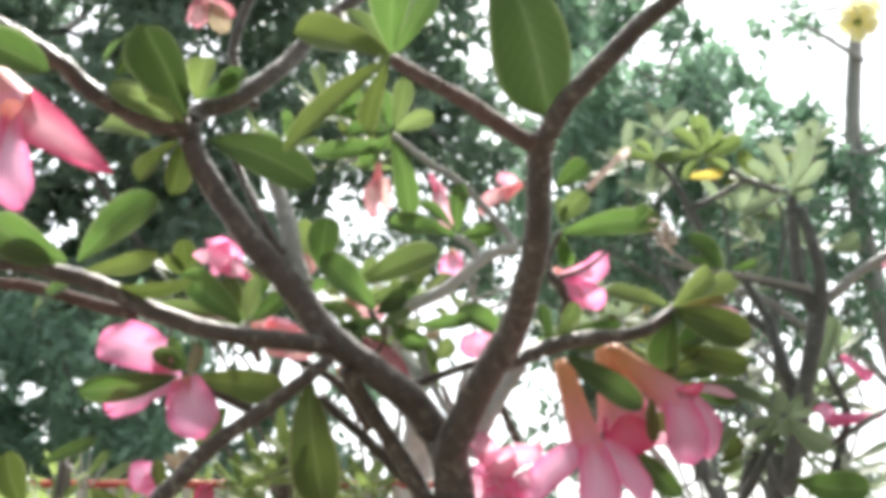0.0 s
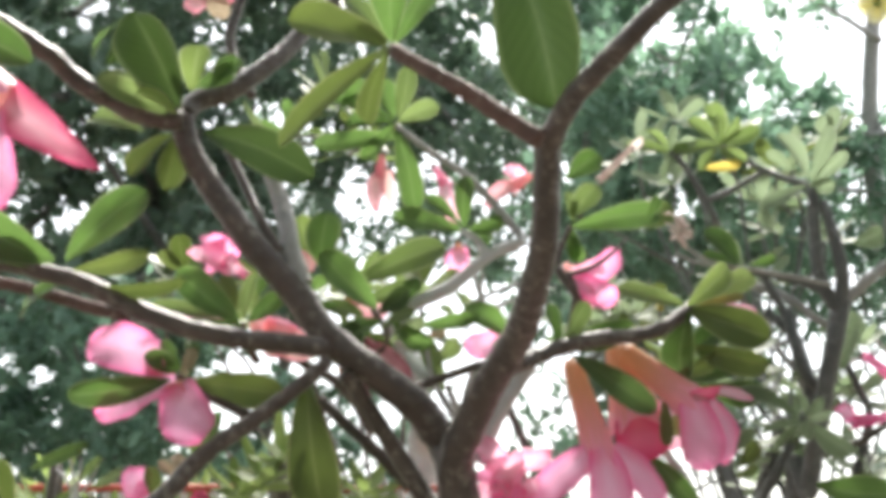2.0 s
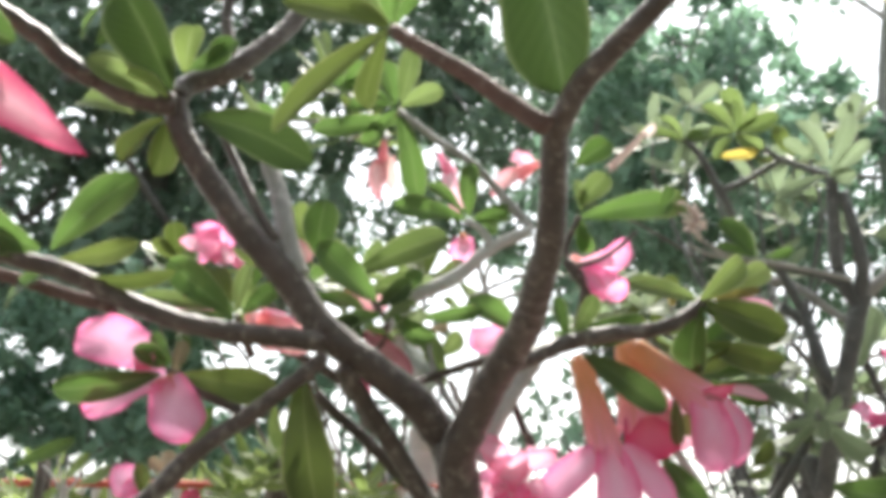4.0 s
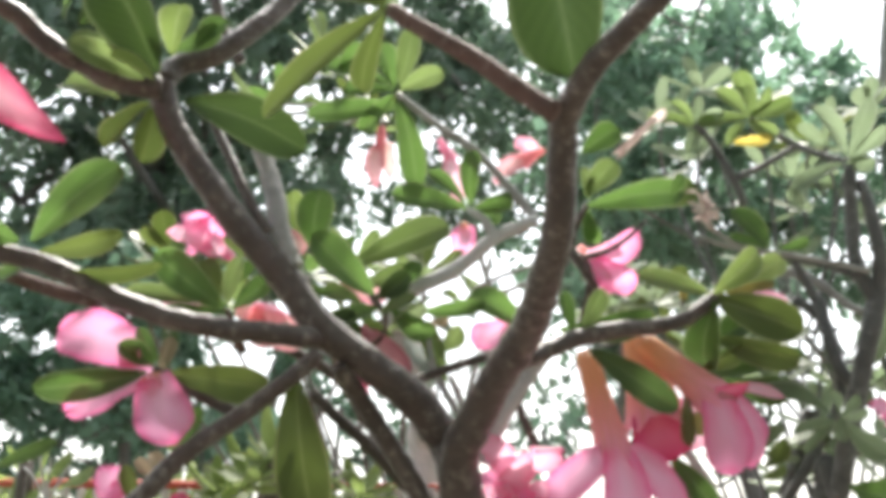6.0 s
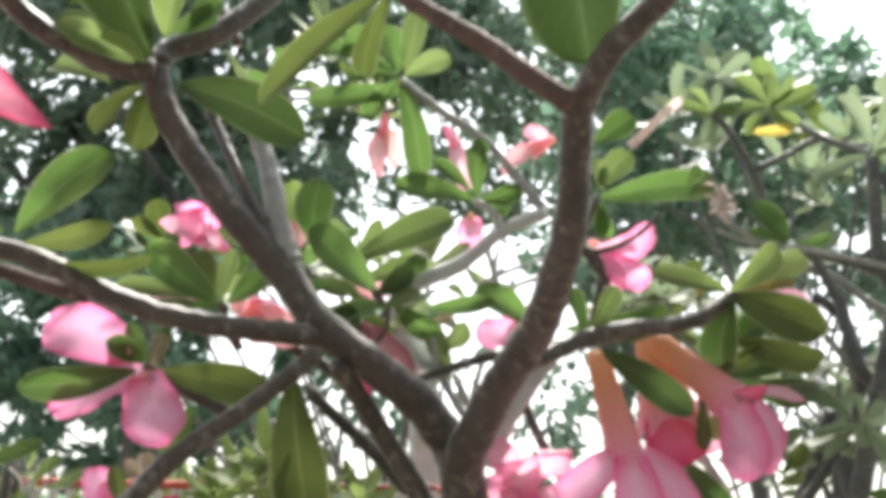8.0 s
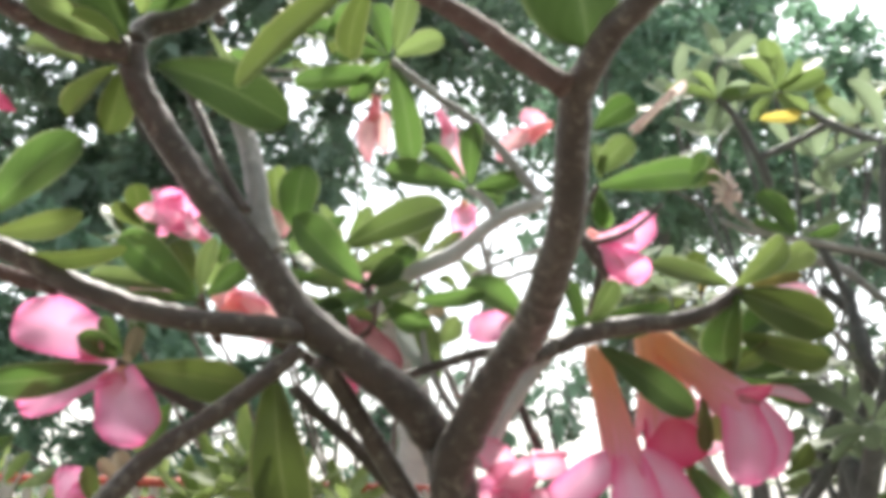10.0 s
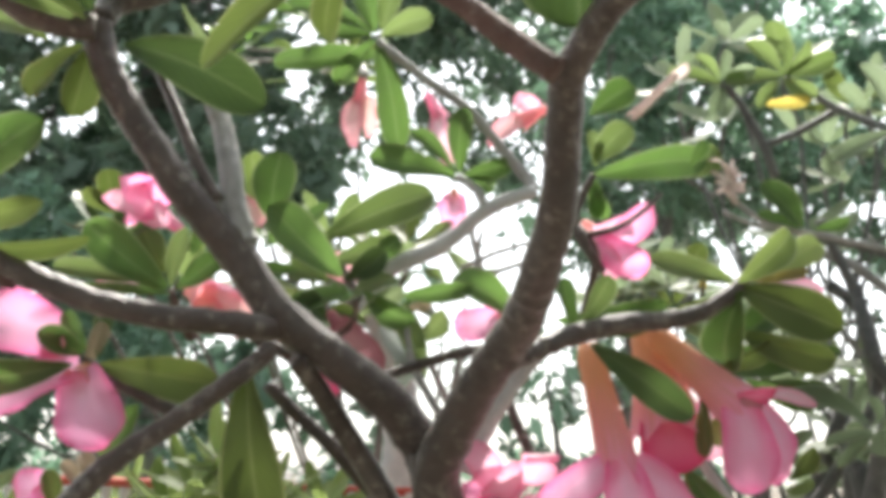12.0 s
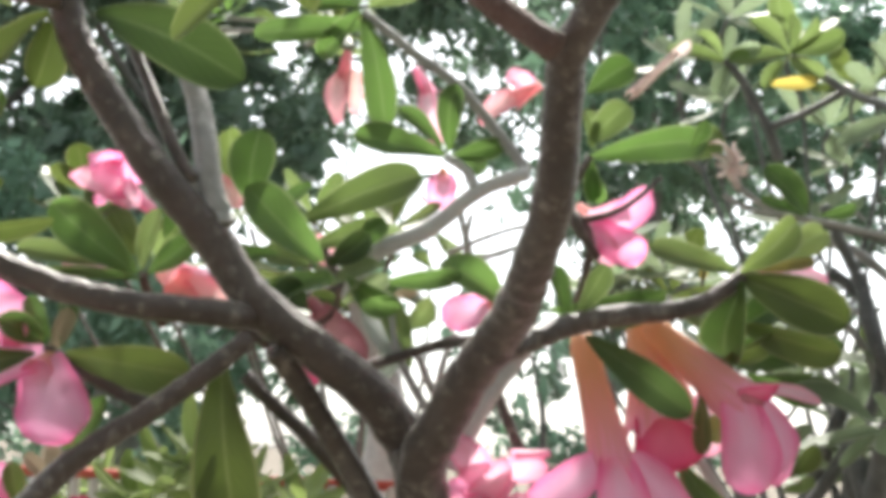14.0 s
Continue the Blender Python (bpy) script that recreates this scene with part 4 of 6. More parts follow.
bloom = tube(rose, (-0.1188, 0.6418, 1.1539), (-0.1350, 0.6360, 1.1659), 0.0027, 0.0059, PETAL_PALE)
petal(bloom, (-0.1335, 0.6331, 1.1665), (-0.1552, 0.6256, 1.1671), 0.0207, 5, material=PETAL_PALE, shape=acute)
petal(bloom, (-0.1361, 0.6339, 1.1678), (-0.1481, 0.6279, 1.1780), 0.0212, 10, shape=acute)
petal(bloom, (-0.1335, 0.6329, 1.1677), (-0.1306, 0.6303, 1.1774), 0.0207, 10, shape=acute)
petal(bloom, (-0.1358, 0.6338, 1.1642), (-0.1444, 0.6310, 1.1551), 0.0183, 15, shape=acute)
petal(bloom, (-0.1325, 0.6329, 1.1635), (-0.1229, 0.6312, 1.1539), 0.0174, 20, material=PETAL_PALE, shape=acute)
bloom = tube(rose, (0.0861, 0.7000, 1.1756), (0.0954, 0.6980, 1.1668), 0.0028, 0.0058, PETAL_CORAL)
petal(bloom, (0.0951, 0.6920, 1.1604), (0.1232, 0.6900, 1.1828), 0.0174, 15)
petal(bloom, (0.0914, 0.6940, 1.1687), (0.1129, 0.6920, 1.1761), 0.0101, 10, material=PETAL_PALE)
petal(bloom, (0.0908, 0.6900, 1.1635), (0.1190, 0.6880, 1.1470), 0.0207, 5)
petal(bloom, (0.0915, 0.6900, 1.1635), (0.1030, 0.6890, 1.1430), 0.0134, 10, material=PETAL_PALE)
branch(rose, [(0.0865, 0.6830, 1.1646), (0.1015, 0.6800, 1.1681), (0.1137, 0.6800, 1.1759), (0.1270, 0.6850, 1.1886)], 0.0020, 0.0014)
branch(rose, [(0.0801, 0.6800, 1.1681), (0.0859, 0.6800, 1.1576), (0.0951, 0.6850, 1.1456)], 0.0034, 0.0020)
bloom = tube(rose, (0.0595, 0.6804, 1.0446), (0.0399, 0.6720, 1.0329), 0.0038, 0.0111, PETAL_PALE)
petal(bloom, (0.0399, 0.6720, 1.0329), (0.0220, 0.6557, 1.0529), 0.0172, 10, material=PETAL_PALE)
petal(bloom, (0.0363, 0.6711, 1.0365), (0.0685, 0.6584, 1.0418), 0.0132, 20, material=PETAL_PALE)
petal(bloom, (0.0362, 0.6720, 1.0329), (0.0242, 0.6696, 0.9970), 0.0230, 10, material=PETAL_PALE)
petal(bloom, (0.0417, 0.6729, 1.0293), (0.0569, 0.6697, 0.9966), 0.0226, 0, material=PETAL_PALE)
petal(bloom, (0.0321, 0.6682, 1.0253), (0.0481, 0.6520, 1.0449), 0.0162, 30, material=PETAL_PALE)
petal(bloom, (0.0468, 0.6683, 1.0251), (0.0277, 0.6619, 1.0053), 0.0179, -20, material=PETAL)
petal(bloom, (0.0387, 0.6632, 1.0341), (0.0184, 0.6614, 1.0295), 0.0128, 39.8298, droop=-0.163633, material=PETAL)
petal(bloom, (0.0474, 0.6666, 1.0205), (0.0595, 0.6520, 1.0245), 0.0122, -7.74133, droop=-0.124207, material=PETAL_PALE)
petal(bloom, (0.0421, 0.6677, 1.0162), (0.0548, 0.6591, 1.0040), 0.0101, 24.6095, droop=-0.154249, material=PETAL_PALE)
petal(bloom, (0.0344, 0.6669, 1.0192), (0.0392, 0.6603, 0.9992), 0.0120, -10.3457, droop=-0.0462531, material=PETAL_PALE)
petal(bloom, (0.0525, 0.6675, 1.0170), (0.0558, 0.6635, 1.0044), 0.0144, -47.6517, droop=-0.00887359, material=PETAL_PALE)
petal(bloom, (0.0284, 0.6667, 1.0200), (0.0418, 0.6538, 1.0218), 0.0115, 39.2475, droop=-0.140067, material=PETAL_PALE)
petal(bloom, (0.0440, 0.6655, 1.0249), (0.0293, 0.6619, 1.0248), 0.0092, 26.4898, droop=0.115381, material=PETAL_PALE)
petal(bloom, (0.0449, 0.6679, 1.0153), (0.0502, 0.6617, 1.0034), 0.0126, -35.0696, droop=-0.0792603, material=PETAL)
petal(bloom, (0.0316, 0.6664, 1.0213), (0.0526, 0.6610, 1.0208), 0.0147, -45.6969, droop=-0.0353239, material=PETAL)
bloom = tube(rose, (0.0708, 0.6796, 1.0480), (0.0535, 0.6749, 1.0440), 0.0023, 0.0056, PETAL_PALE)
petal(bloom, (0.0530, 0.6694, 1.0433), (0.0265, 0.6596, 1.0371), 0.0120, -20, material=PETAL_PALE)
petal(bloom, (0.0548, 0.6699, 1.0415), (0.0391, 0.6627, 1.0247), 0.0128, 15, material=PETAL_PALE)
branch(rose, [(-0.0340, 0.8090, 0.9840), (-0.0497, 0.8108, 1.0322), (-0.0626, 0.7904, 1.1079), (-0.0707, 0.7737, 1.1292), (-0.0653, 0.7646, 1.1430)], 0.0014, 0.0012)
whorl(rose, (-0.0653, 0.7646, 1.1430), (-0.49, -0.03, 0.80), 8, 0.0352, 0.0103, 75, material=LEAF_OLIVE)
branch(rose, [(-0.0340, 0.8090, 1.0015), (-0.0300, 0.8109, 1.0441), (-0.0268, 0.7907, 1.1153), (-0.0443, 0.7759, 1.1292), (-0.0400, 0.7667, 1.1430)], 0.0014, 0.0012)
whorl(rose, (-0.0400, 0.7667, 1.1430), (0.43, -0.39, 0.80), 6, 0.0376, 0.0095, 75)
branch(rose, [(-0.0340, 0.8090, 1.0224), (-0.0512, 0.8272, 1.0702), (-0.0653, 0.8203, 1.1457), (-0.0588, 0.8030, 1.1695), (-0.0629, 0.7938, 1.1838)], 0.0015, 0.0013)
whorl(rose, (-0.0629, 0.7938, 1.1838), (0.21, 0.04, 0.80), 9, 0.0404, 0.0133, 75, material=LEAF_PALE)
branch(rose, [(-0.0340, 0.8090, 0.9966), (-0.0276, 0.7979, 1.0484), (-0.0224, 0.7670, 1.1271), (-0.0122, 0.7490, 1.1537), (-0.0114, 0.7400, 1.1671)], 0.0014, 0.0012)
whorl(rose, (-0.0114, 0.7400, 1.1671), (0.13, -0.46, 0.80), 9, 0.0348, 0.0121, 75, material=LEAF_OLIVE)
branch(rose, [(-0.0340, 0.8090, 0.9704), (-0.0269, 0.8278, 1.0123), (-0.0210, 0.8213, 1.0829), (-0.0319, 0.8033, 1.1097), (-0.0374, 0.7941, 1.1242)], 0.0015, 0.0013)
whorl(rose, (-0.0374, 0.7941, 1.1242), (0.17, -0.57, 0.80), 8, 0.0444, 0.0151, 75)
branch(rose, [(-0.0340, 0.8090, 1.0321), (-0.0286, 0.8263, 1.0724), (-0.0242, 0.8186, 1.1417), (-0.0321, 0.8034, 1.1570), (-0.0266, 0.7942, 1.1714)], 0.0015, 0.0013)
whorl(rose, (-0.0266, 0.7942, 1.1714), (0.35, 0.09, 0.80), 6, 0.0327, 0.0100, 75, material=LEAF_PALE)
branch(rose, [(-0.0340, 0.8090, 0.9148), (-0.1219, 0.7919, 1.0146), (-0.1938, 0.7561, 1.1326), (-0.1740, 0.7399, 1.1523), (-0.1757, 0.7310, 1.1654)], 0.0014, 0.0012)
whorl(rose, (-0.1757, 0.7310, 1.1654), (-0.12, -0.23, 0.80), 8, 0.0331, 0.0147, 75, material=LEAF_SHADED)
branch(rose, [(-0.0340, 0.8090, 0.9451), (-0.1067, 0.7961, 1.0338), (-0.1661, 0.7638, 1.1428), (-0.1829, 0.7459, 1.1693), (-0.1792, 0.7369, 1.1825)], 0.0014, 0.0012)
whorl(rose, (-0.1792, 0.7369, 1.1825), (-0.24, -0.15, 0.80), 8, 0.0300, 0.0146, 75, material=LEAF_OLIVE)
branch(rose, [(-0.0340, 0.8090, 0.9339), (-0.0871, 0.7937, 1.0107), (-0.1306, 0.7593, 1.1099), (-0.1466, 0.7427, 1.1312), (-0.1412, 0.7337, 1.1444)], 0.0014, 0.0012)
whorl(rose, (-0.1412, 0.7337, 1.1444), (0.47, -0.05, 0.80), 8, 0.0317, 0.0130, 75, material=LEAF_PALE)
branch(rose, [(-0.0340, 0.8090, 0.9709), (-0.0680, 0.7843, 1.0409), (-0.0959, 0.7423, 1.1346), (-0.0842, 0.7273, 1.1492), (-0.0867, 0.7184, 1.1621)], 0.0013, 0.0012)
whorl(rose, (-0.0867, 0.7184, 1.1621), (0.49, -0.45, 0.80), 9, 0.0345, 0.0123, 75)
branch(rose, [(-0.0340, 0.8090, 0.9723), (-0.0722, 0.7886, 1.0424), (-0.1034, 0.7500, 1.1361), (-0.1196, 0.7338, 1.1556), (-0.1163, 0.7249, 1.1686)], 0.0014, 0.0012)
whorl(rose, (-0.1163, 0.7249, 1.1686), (-0.01, -0.23, 0.80), 6, 0.0412, 0.0102, 75, material=LEAF_OLIVE)
branch(rose, [(-0.0332, 0.6801, 1.2506), (-0.0703, 0.7118, 1.2745), (-0.1109, 0.7456, 1.2903)], 0.0016, 0.0013, BARK_GREY)
whorl(rose, (-0.1109, 0.7456, 1.2903), (-0.31, -0.09, 0.80), 8, 0.0311, 0.0117, 75)
branch(rose, [(-0.0332, 0.6801, 1.2506), (-0.0415, 0.7108, 1.2716), (-0.0505, 0.7437, 1.2845)], 0.0016, 0.0013, BARK_GREY)
whorl(rose, (-0.0505, 0.7437, 1.2845), (0.00, -0.18, 0.80), 8, 0.0298, 0.0104, 75, material=LEAF_OLIVE)
branch(rose, [(-0.0332, 0.6801, 1.2506), (-0.0565, 0.7226, 1.2938), (-0.0826, 0.7666, 1.3310)], 0.0016, 0.0013, BARK_GREY)
whorl(rose, (-0.0826, 0.7666, 1.3310), (0.45, -0.16, 0.80), 7, 0.0351, 0.0152, 75, material=LEAF_PALE)
branch(rose, [(-0.0332, 0.6801, 1.2506), (-0.0798, 0.7142, 1.2712), (-0.1309, 0.7503, 1.2834)], 0.0016, 0.0013, BARK_GREY)
whorl(rose, (-0.1309, 0.7503, 1.2834), (0.07, -0.48, 0.80), 6, 0.0260, 0.0153, 75, material=LEAF_SHADED)
branch(rose, [(-0.0332, 0.6801, 1.2506), (-0.0487, 0.7136, 1.2681), (-0.0655, 0.7494, 1.2771)], 0.0016, 0.0013, BARK_GREY)
whorl(rose, (-0.0655, 0.7494, 1.2771), (-0.22, -0.05, 0.80), 6, 0.0409, 0.0115, 75, material=LEAF_PALE)
branch(rose, [(0.0221, 0.6680, 1.0406), (0.0303, 0.6640, 1.0578), (0.0398, 0.6600, 1.0746), (0.0493, 0.6560, 1.0883), (0.0572, 0.6520, 1.0987)], 0.0056, 0.0050, BARK_PALE)
branch(rose, [(0.0596, 0.7025, 1.0472), (0.0521, 0.6987, 1.0621), (0.0431, 0.6986, 1.0855)], 0.0031, 0.0028)
branch(rose, [(0.0111, 0.6749, 1.0669), (0.0019, 0.6712, 1.0814), (-0.0065, 0.6721, 1.1007), (-0.0089, 0.6729, 1.1202)], 0.0024, 0.0019, BARK_GREY)
leaf(rose, (0.0021, 0.6812, 1.0869), (-0.0127, 0.6720, 1.1239), 0.0150, 20, material=LEAF_PALE)
leaf(rose, (-0.0034, 0.6766, 1.1054), (0.0122, 0.6784, 1.1211), 0.0128, 20, material=LEAF_PALE)
branch(rose, [(0.0327, 0.7150, 1.1446), (0.0291, 0.7120, 1.1584), (0.0256, 0.7100, 1.1702), (0.0270, 0.7080, 1.1829)], 0.0022, 0.0016, BARK_GREY)
branch(rose, [(0.0197, 0.7050, 1.1496), (0.0363, 0.7020, 1.1569), (0.0520, 0.7000, 1.1622), (0.0635, 0.7000, 1.1658)], 0.0016, 0.0011, BARK_GREY)
branch(rose, [(-0.0505, 0.6550, 1.1021), (-0.0400, 0.6500, 1.1052), (-0.0330, 0.6480, 1.1120), (-0.0318, 0.6460, 1.1213)], 0.0018, 0.0011, BARK_RED)
leaf(rose, (-0.0313, 0.6650, 1.1169), (-0.0091, 0.6600, 1.1300), 0.0109, 20, material=LEAF_SAGE)
leaf(rose, (-0.0374, 0.6680, 1.1254), (-0.0144, 0.6640, 1.1367), 0.0097, -10, material=LEAF_SAGE)
leaf(rose, (-0.0282, 0.6720, 1.1138), (-0.0476, 0.6650, 1.1192), 0.0091, 30, material=LEAF_OLIVE)
leaf(rose, (-0.0245, 0.6750, 1.1295), (-0.0052, 0.6720, 1.1182), 0.0085, 40, material=LEAF_GREY)
leaf(rose, (0.0077, 0.7000, 1.1187), (-0.0060, 0.6950, 1.1306), 0.0088, 20, material=LEAF_GREY)
leaf(rose, (0.0123, 0.7200, 1.1638), (0.0272, 0.7180, 1.1506), 0.0084, 30, material=LEAF_SAGE)
leaf(rose, (0.0420, 0.7100, 1.1507), (0.0287, 0.7050, 1.1390), 0.0075, 10, material=LEAF_SAGE)

rose = thing("desert_rose", 0.252, 0.788, "dark-stemmed desert rose with pale green rosettes", "plant", group="desert roses")
branch(rose, [(0.252, 0.788, -0.02), (0.262, 0.788, 0.2), (0.2530, 0.7779, 0.9718), (0.2581, 0.7586, 1.0267), (0.2646, 0.7413, 1.0733), (0.2722, 0.7251, 1.1157), (0.2802, 0.7157, 1.1531)], 0.0082, 0.0064, BARK_DARK, name="trunk")
branch(rose, [(0.2791, 0.7182, 1.1432), (0.2653, 0.7122, 1.1671), (0.2621, 0.7043, 1.1990), (0.2616, 0.6968, 1.2289)], 0.0053, 0.0039, BARK_DARK)
branch(rose, [(0.2792, 0.7172, 1.1472), (0.2788, 0.7060, 1.1695), (0.2737, 0.7000, 1.1932), (0.2680, 0.6993, 1.2188)], 0.0056, 0.0036, BARK_DARK)
branch(rose, [(0.2814, 0.7162, 1.1511), (0.3025, 0.7060, 1.1693), (0.3212, 0.6976, 1.1802), (0.3518, 0.6887, 1.1932)], 0.0043, 0.0029, BARK_GREY)
branch(rose, [(0.2794, 0.7157, 1.1531), (0.2526, 0.7180, 1.1667), (0.2185, 0.7268, 1.1768)], 0.0036, 0.0020, BARK_DARK)
branch(rose, [(0.2311, 0.7462, 1.1900), (0.2434, 0.7519, 1.1671), (0.2578, 0.7587, 1.1400), (0.2677, 0.7659, 1.1110), (0.2671, 0.7720, 1.0864), (0.2535, 0.7791, 1.0579), (0.2290, 0.7892, 1.0174)], 0.0031, 0.0042, BARK_DARK)
branch(rose, [(0.2706, 0.7527, 1.0958), (0.2584, 0.7486, 1.1121), (0.2538, 0.7556, 1.1525)], 0.0047, 0.0041, BARK_DARK)
branch(rose, [(0.2899, 0.7598, 1.1355), (0.2958, 0.7644, 1.1169), (0.3047, 0.7691, 1.0982), (0.3118, 0.7742, 1.0776), (0.2976, 0.7864, 1.0286)], 0.0028, 0.0036, BARK_DARK)
branch(rose, [(0.3628, 0.7485, 1.0897), (0.3289, 0.7514, 1.0781), (0.2949, 0.7563, 1.0586), (0.2676, 0.7582, 1.0509)], 0.0023, 0.0030, BARK)
branch(rose, [(0.2010, 0.7294, 1.2119), (0.1925, 0.7201, 1.2266), (0.1774, 0.7139, 1.2513), (0.1670, 0.7113, 1.2617)], 0.0031, 0.0022, BARK_DARK)
branch(rose, [(0.1938, 0.7199, 1.2274), (0.2129, 0.7179, 1.2354), (0.2365, 0.7145, 1.2488)], 0.0024, 0.0020, BARK_DARK)
branch(rose, [(0.2626, 0.7020, 1.2307), (0.2370, 0.7101, 1.2440), (0.2177, 0.7125, 1.2571), (0.2039, 0.7104, 1.2655)], 0.0026, 0.0019, BARK_DARK)
branch(rose, [(0.2185, 0.7268, 1.1768), (0.1915, 0.7249, 1.1843), (0.1730, 0.7219, 1.1967)], 0.0022, 0.0018, BARK_GREY)
leaf(rose, (0.2022, 0.7104, 1.2655), (0.1781, 0.7008, 1.2812), 0.0125, 10, material=LEAF_PALE)
leaf(rose, (0.2022, 0.7101, 1.2667), (0.2001, 0.6998, 1.2851), 0.0090, 20, material=LEAF_PALE)
leaf(rose, (0.2031, 0.7101, 1.2667), (0.2302, 0.7022, 1.2755), 0.0128, 15, material=LEAF_PALE)
leaf(rose, (0.2010, 0.7104, 1.2655), (0.1680, 0.7062, 1.2597), 0.0138, 20, material=LEAF_PALE)
leaf(rose, (0.2009, 0.7109, 1.2634), (0.1874, 0.7096, 1.2460), 0.0090, 20, material=LEAF_PALE)
leaf(rose, (0.2022, 0.7104, 1.2655), (0.2148, 0.7001, 1.2838), 0.0090, 30, material=LEAF_PALE)
leaf(rose, (0.2022, 0.7107, 1.2642), (0.2204, 0.7078, 1.2531), 0.0113, 30, material=LEAF_PALE)
leaf(rose, (0.1900, 0.7141, 1.2504), (0.2170, 0.7083, 1.2511), 0.0080, 20, material=LEAF_YELLOW, label="yellowed dying leaf")
leaf(rose, (0.2589, 0.6958, 1.2329), (0.2337, 0.6775, 1.2610), 0.0141, 10, material=LEAF_HAZED)
leaf(rose, (0.2609, 0.6958, 1.2329), (0.2706, 0.6761, 1.2666), 0.0141, 10, material=LEAF_HAZED)
leaf(rose, (0.2617, 0.6961, 1.2317), (0.2824, 0.6806, 1.2487), 0.0111, 15, material=LEAF_HAZED)
leaf(rose, (0.2567, 0.6968, 1.2289), (0.2202, 0.6902, 1.2098), 0.0114, 20, material=LEAF_HAZED)
leaf(rose, (0.2588, 0.6968, 1.2289), (0.2736, 0.6859, 1.2270), 0.0124, 40, material=LEAF_HAZED)
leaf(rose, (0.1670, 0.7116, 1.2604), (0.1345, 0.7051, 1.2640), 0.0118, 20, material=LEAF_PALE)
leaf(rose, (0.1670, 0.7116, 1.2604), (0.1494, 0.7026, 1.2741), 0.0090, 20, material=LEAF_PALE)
leaf(rose, (0.1670, 0.7113, 1.2617), (0.1850, 0.7042, 1.2677), 0.0097, 20, material=LEAF_HAZED)
leaf(rose, (0.1691, 0.7118, 1.2596), (0.1613, 0.7107, 1.2414), 0.0083, 20, material=LEAF_HAZED)
leaf(rose, (0.1670, 0.7113, 1.2617), (0.1684, 0.7016, 1.2780), 0.0083, 20, material=LEAF_HAZED)
leaf(rose, (0.2321, 0.6787, 1.0651), (0.1815, 0.6663, 1.0786), 0.0164, 40, fold=0.7, material=LEAF_HAZED)
leaf(rose, (0.2337, 0.6782, 1.0671), (0.2247, 0.6659, 1.0800), 0.0092, 25, fold=0.7, material=LEAF_HAZED)
leaf(rose, (0.2353, 0.6781, 1.0677), (0.2415, 0.6662, 1.0787), 0.0083, 20, fold=0.7, material=LEAF_HAZED)
leaf(rose, (0.2357, 0.6785, 1.0661), (0.2486, 0.6686, 1.0694), 0.0086, 40, fold=0.7, material=LEAF_HAZED)
leaf(rose, (0.2370, 0.6790, 1.0639), (0.2617, 0.6751, 1.0431), 0.0160, 35, fold=0.7, material=LEAF_HAZED)
leaf(rose, (0.2337, 0.6793, 1.0629), (0.2042, 0.6719, 1.0561), 0.0093, 45, fold=0.7, material=LEAF_HAZED)
leaf(rose, (0.2311, 0.6797, 1.0613), (0.2113, 0.6747, 1.0448), 0.0078, 40, fold=0.7, material=LEAF_HAZED)
leaf(rose, (0.2363, 0.6787, 1.0652), (0.2345, 0.6731, 1.0511), 0.0121, 50, fold=0.7, material=LEAF_HAZED)
branch(rose, [(0.2329, 0.7615, 1.1740), (0.2557, 0.7634, 1.1667), (0.2823, 0.7679, 1.1483), (0.3051, 0.7697, 1.1410)], 0.0034, 0.0027, BARK_GREY)
branch(rose, [(0.2406, 0.7661, 1.1556), (0.2596, 0.7698, 1.1409), (0.2673, 0.7753, 1.1189)], 0.0040, 0.0032, BARK_DARK)
branch(rose, [(0.2881, 0.7698, 1.1410), (0.2863, 0.7771, 1.1115), (0.2827, 0.7863, 1.0747)], 0.0023, 0.0018, BARK_GREY)
branch(rose, [(0.2483, 0.7725, 1.1299), (0.2635, 0.7771, 1.1115), (0.2712, 0.7826, 1.0894)], 0.0025, 0.0020, BARK_GREY)
branch(rose, [(0.2336, 0.7992, 1.0230), (0.2430, 0.7918, 1.0525), (0.2523, 0.7845, 1.0820)], 0.0052, 0.0042, BARK_DARK)
branch(rose, [(0.2103, 0.7698, 1.1408), (0.2407, 0.7716, 1.1335), (0.2710, 0.7711, 1.1354)], 0.0018, 0.0015, BARK_GREY)
branch(rose, [(0.3242, 0.7734, 1.1264), (0.2939, 0.7757, 1.1171), (0.2673, 0.7771, 1.1115)], 0.0020, 0.0016, BARK_GREY)
leaf(rose, (0.2542, 0.7299, 1.0281), (0.2997, 0.7148, 1.0202), 0.0265, 10)
leaf(rose, (0.2974, 0.7343, 1.1469), (0.2795, 0.7443, 1.1068), 0.0150, 30, material=LEAF_HAZED)
leaf(rose, (0.2946, 0.7222, 1.1955), (0.3159, 0.7202, 1.2034), 0.0162, 20, material=LEAF_HAZED)
whorl(rose, (0.1385, 0.7348, 1.1446), (0.00, -0.30, 0.80), 8, 0.0290, 0.0124, 75, material=LEAF_HAZED)
whorl(rose, (0.2002, 0.7096, 1.1094), (0.10, -0.30, 0.70), 9, 0.0358, 0.0167, 80, material=LEAF_HAZED)
whorl(rose, (0.2072, 0.7580, 1.0518), (0.10, -0.30, 0.70), 8, 0.0331, 0.0166, 80, material=LEAF_HAZED)
whorl(rose, (0.3188, 0.7653, 1.0224), (0.10, -0.30, 0.70), 8, 0.0373, 0.0166, 80, material=LEAF_HAZED)
bloom = tube(rose, (0.1771, 0.7229, 1.1926), (0.1710, 0.7203, 1.2028), 0.0021, 0.0037, PETAL_TAN)
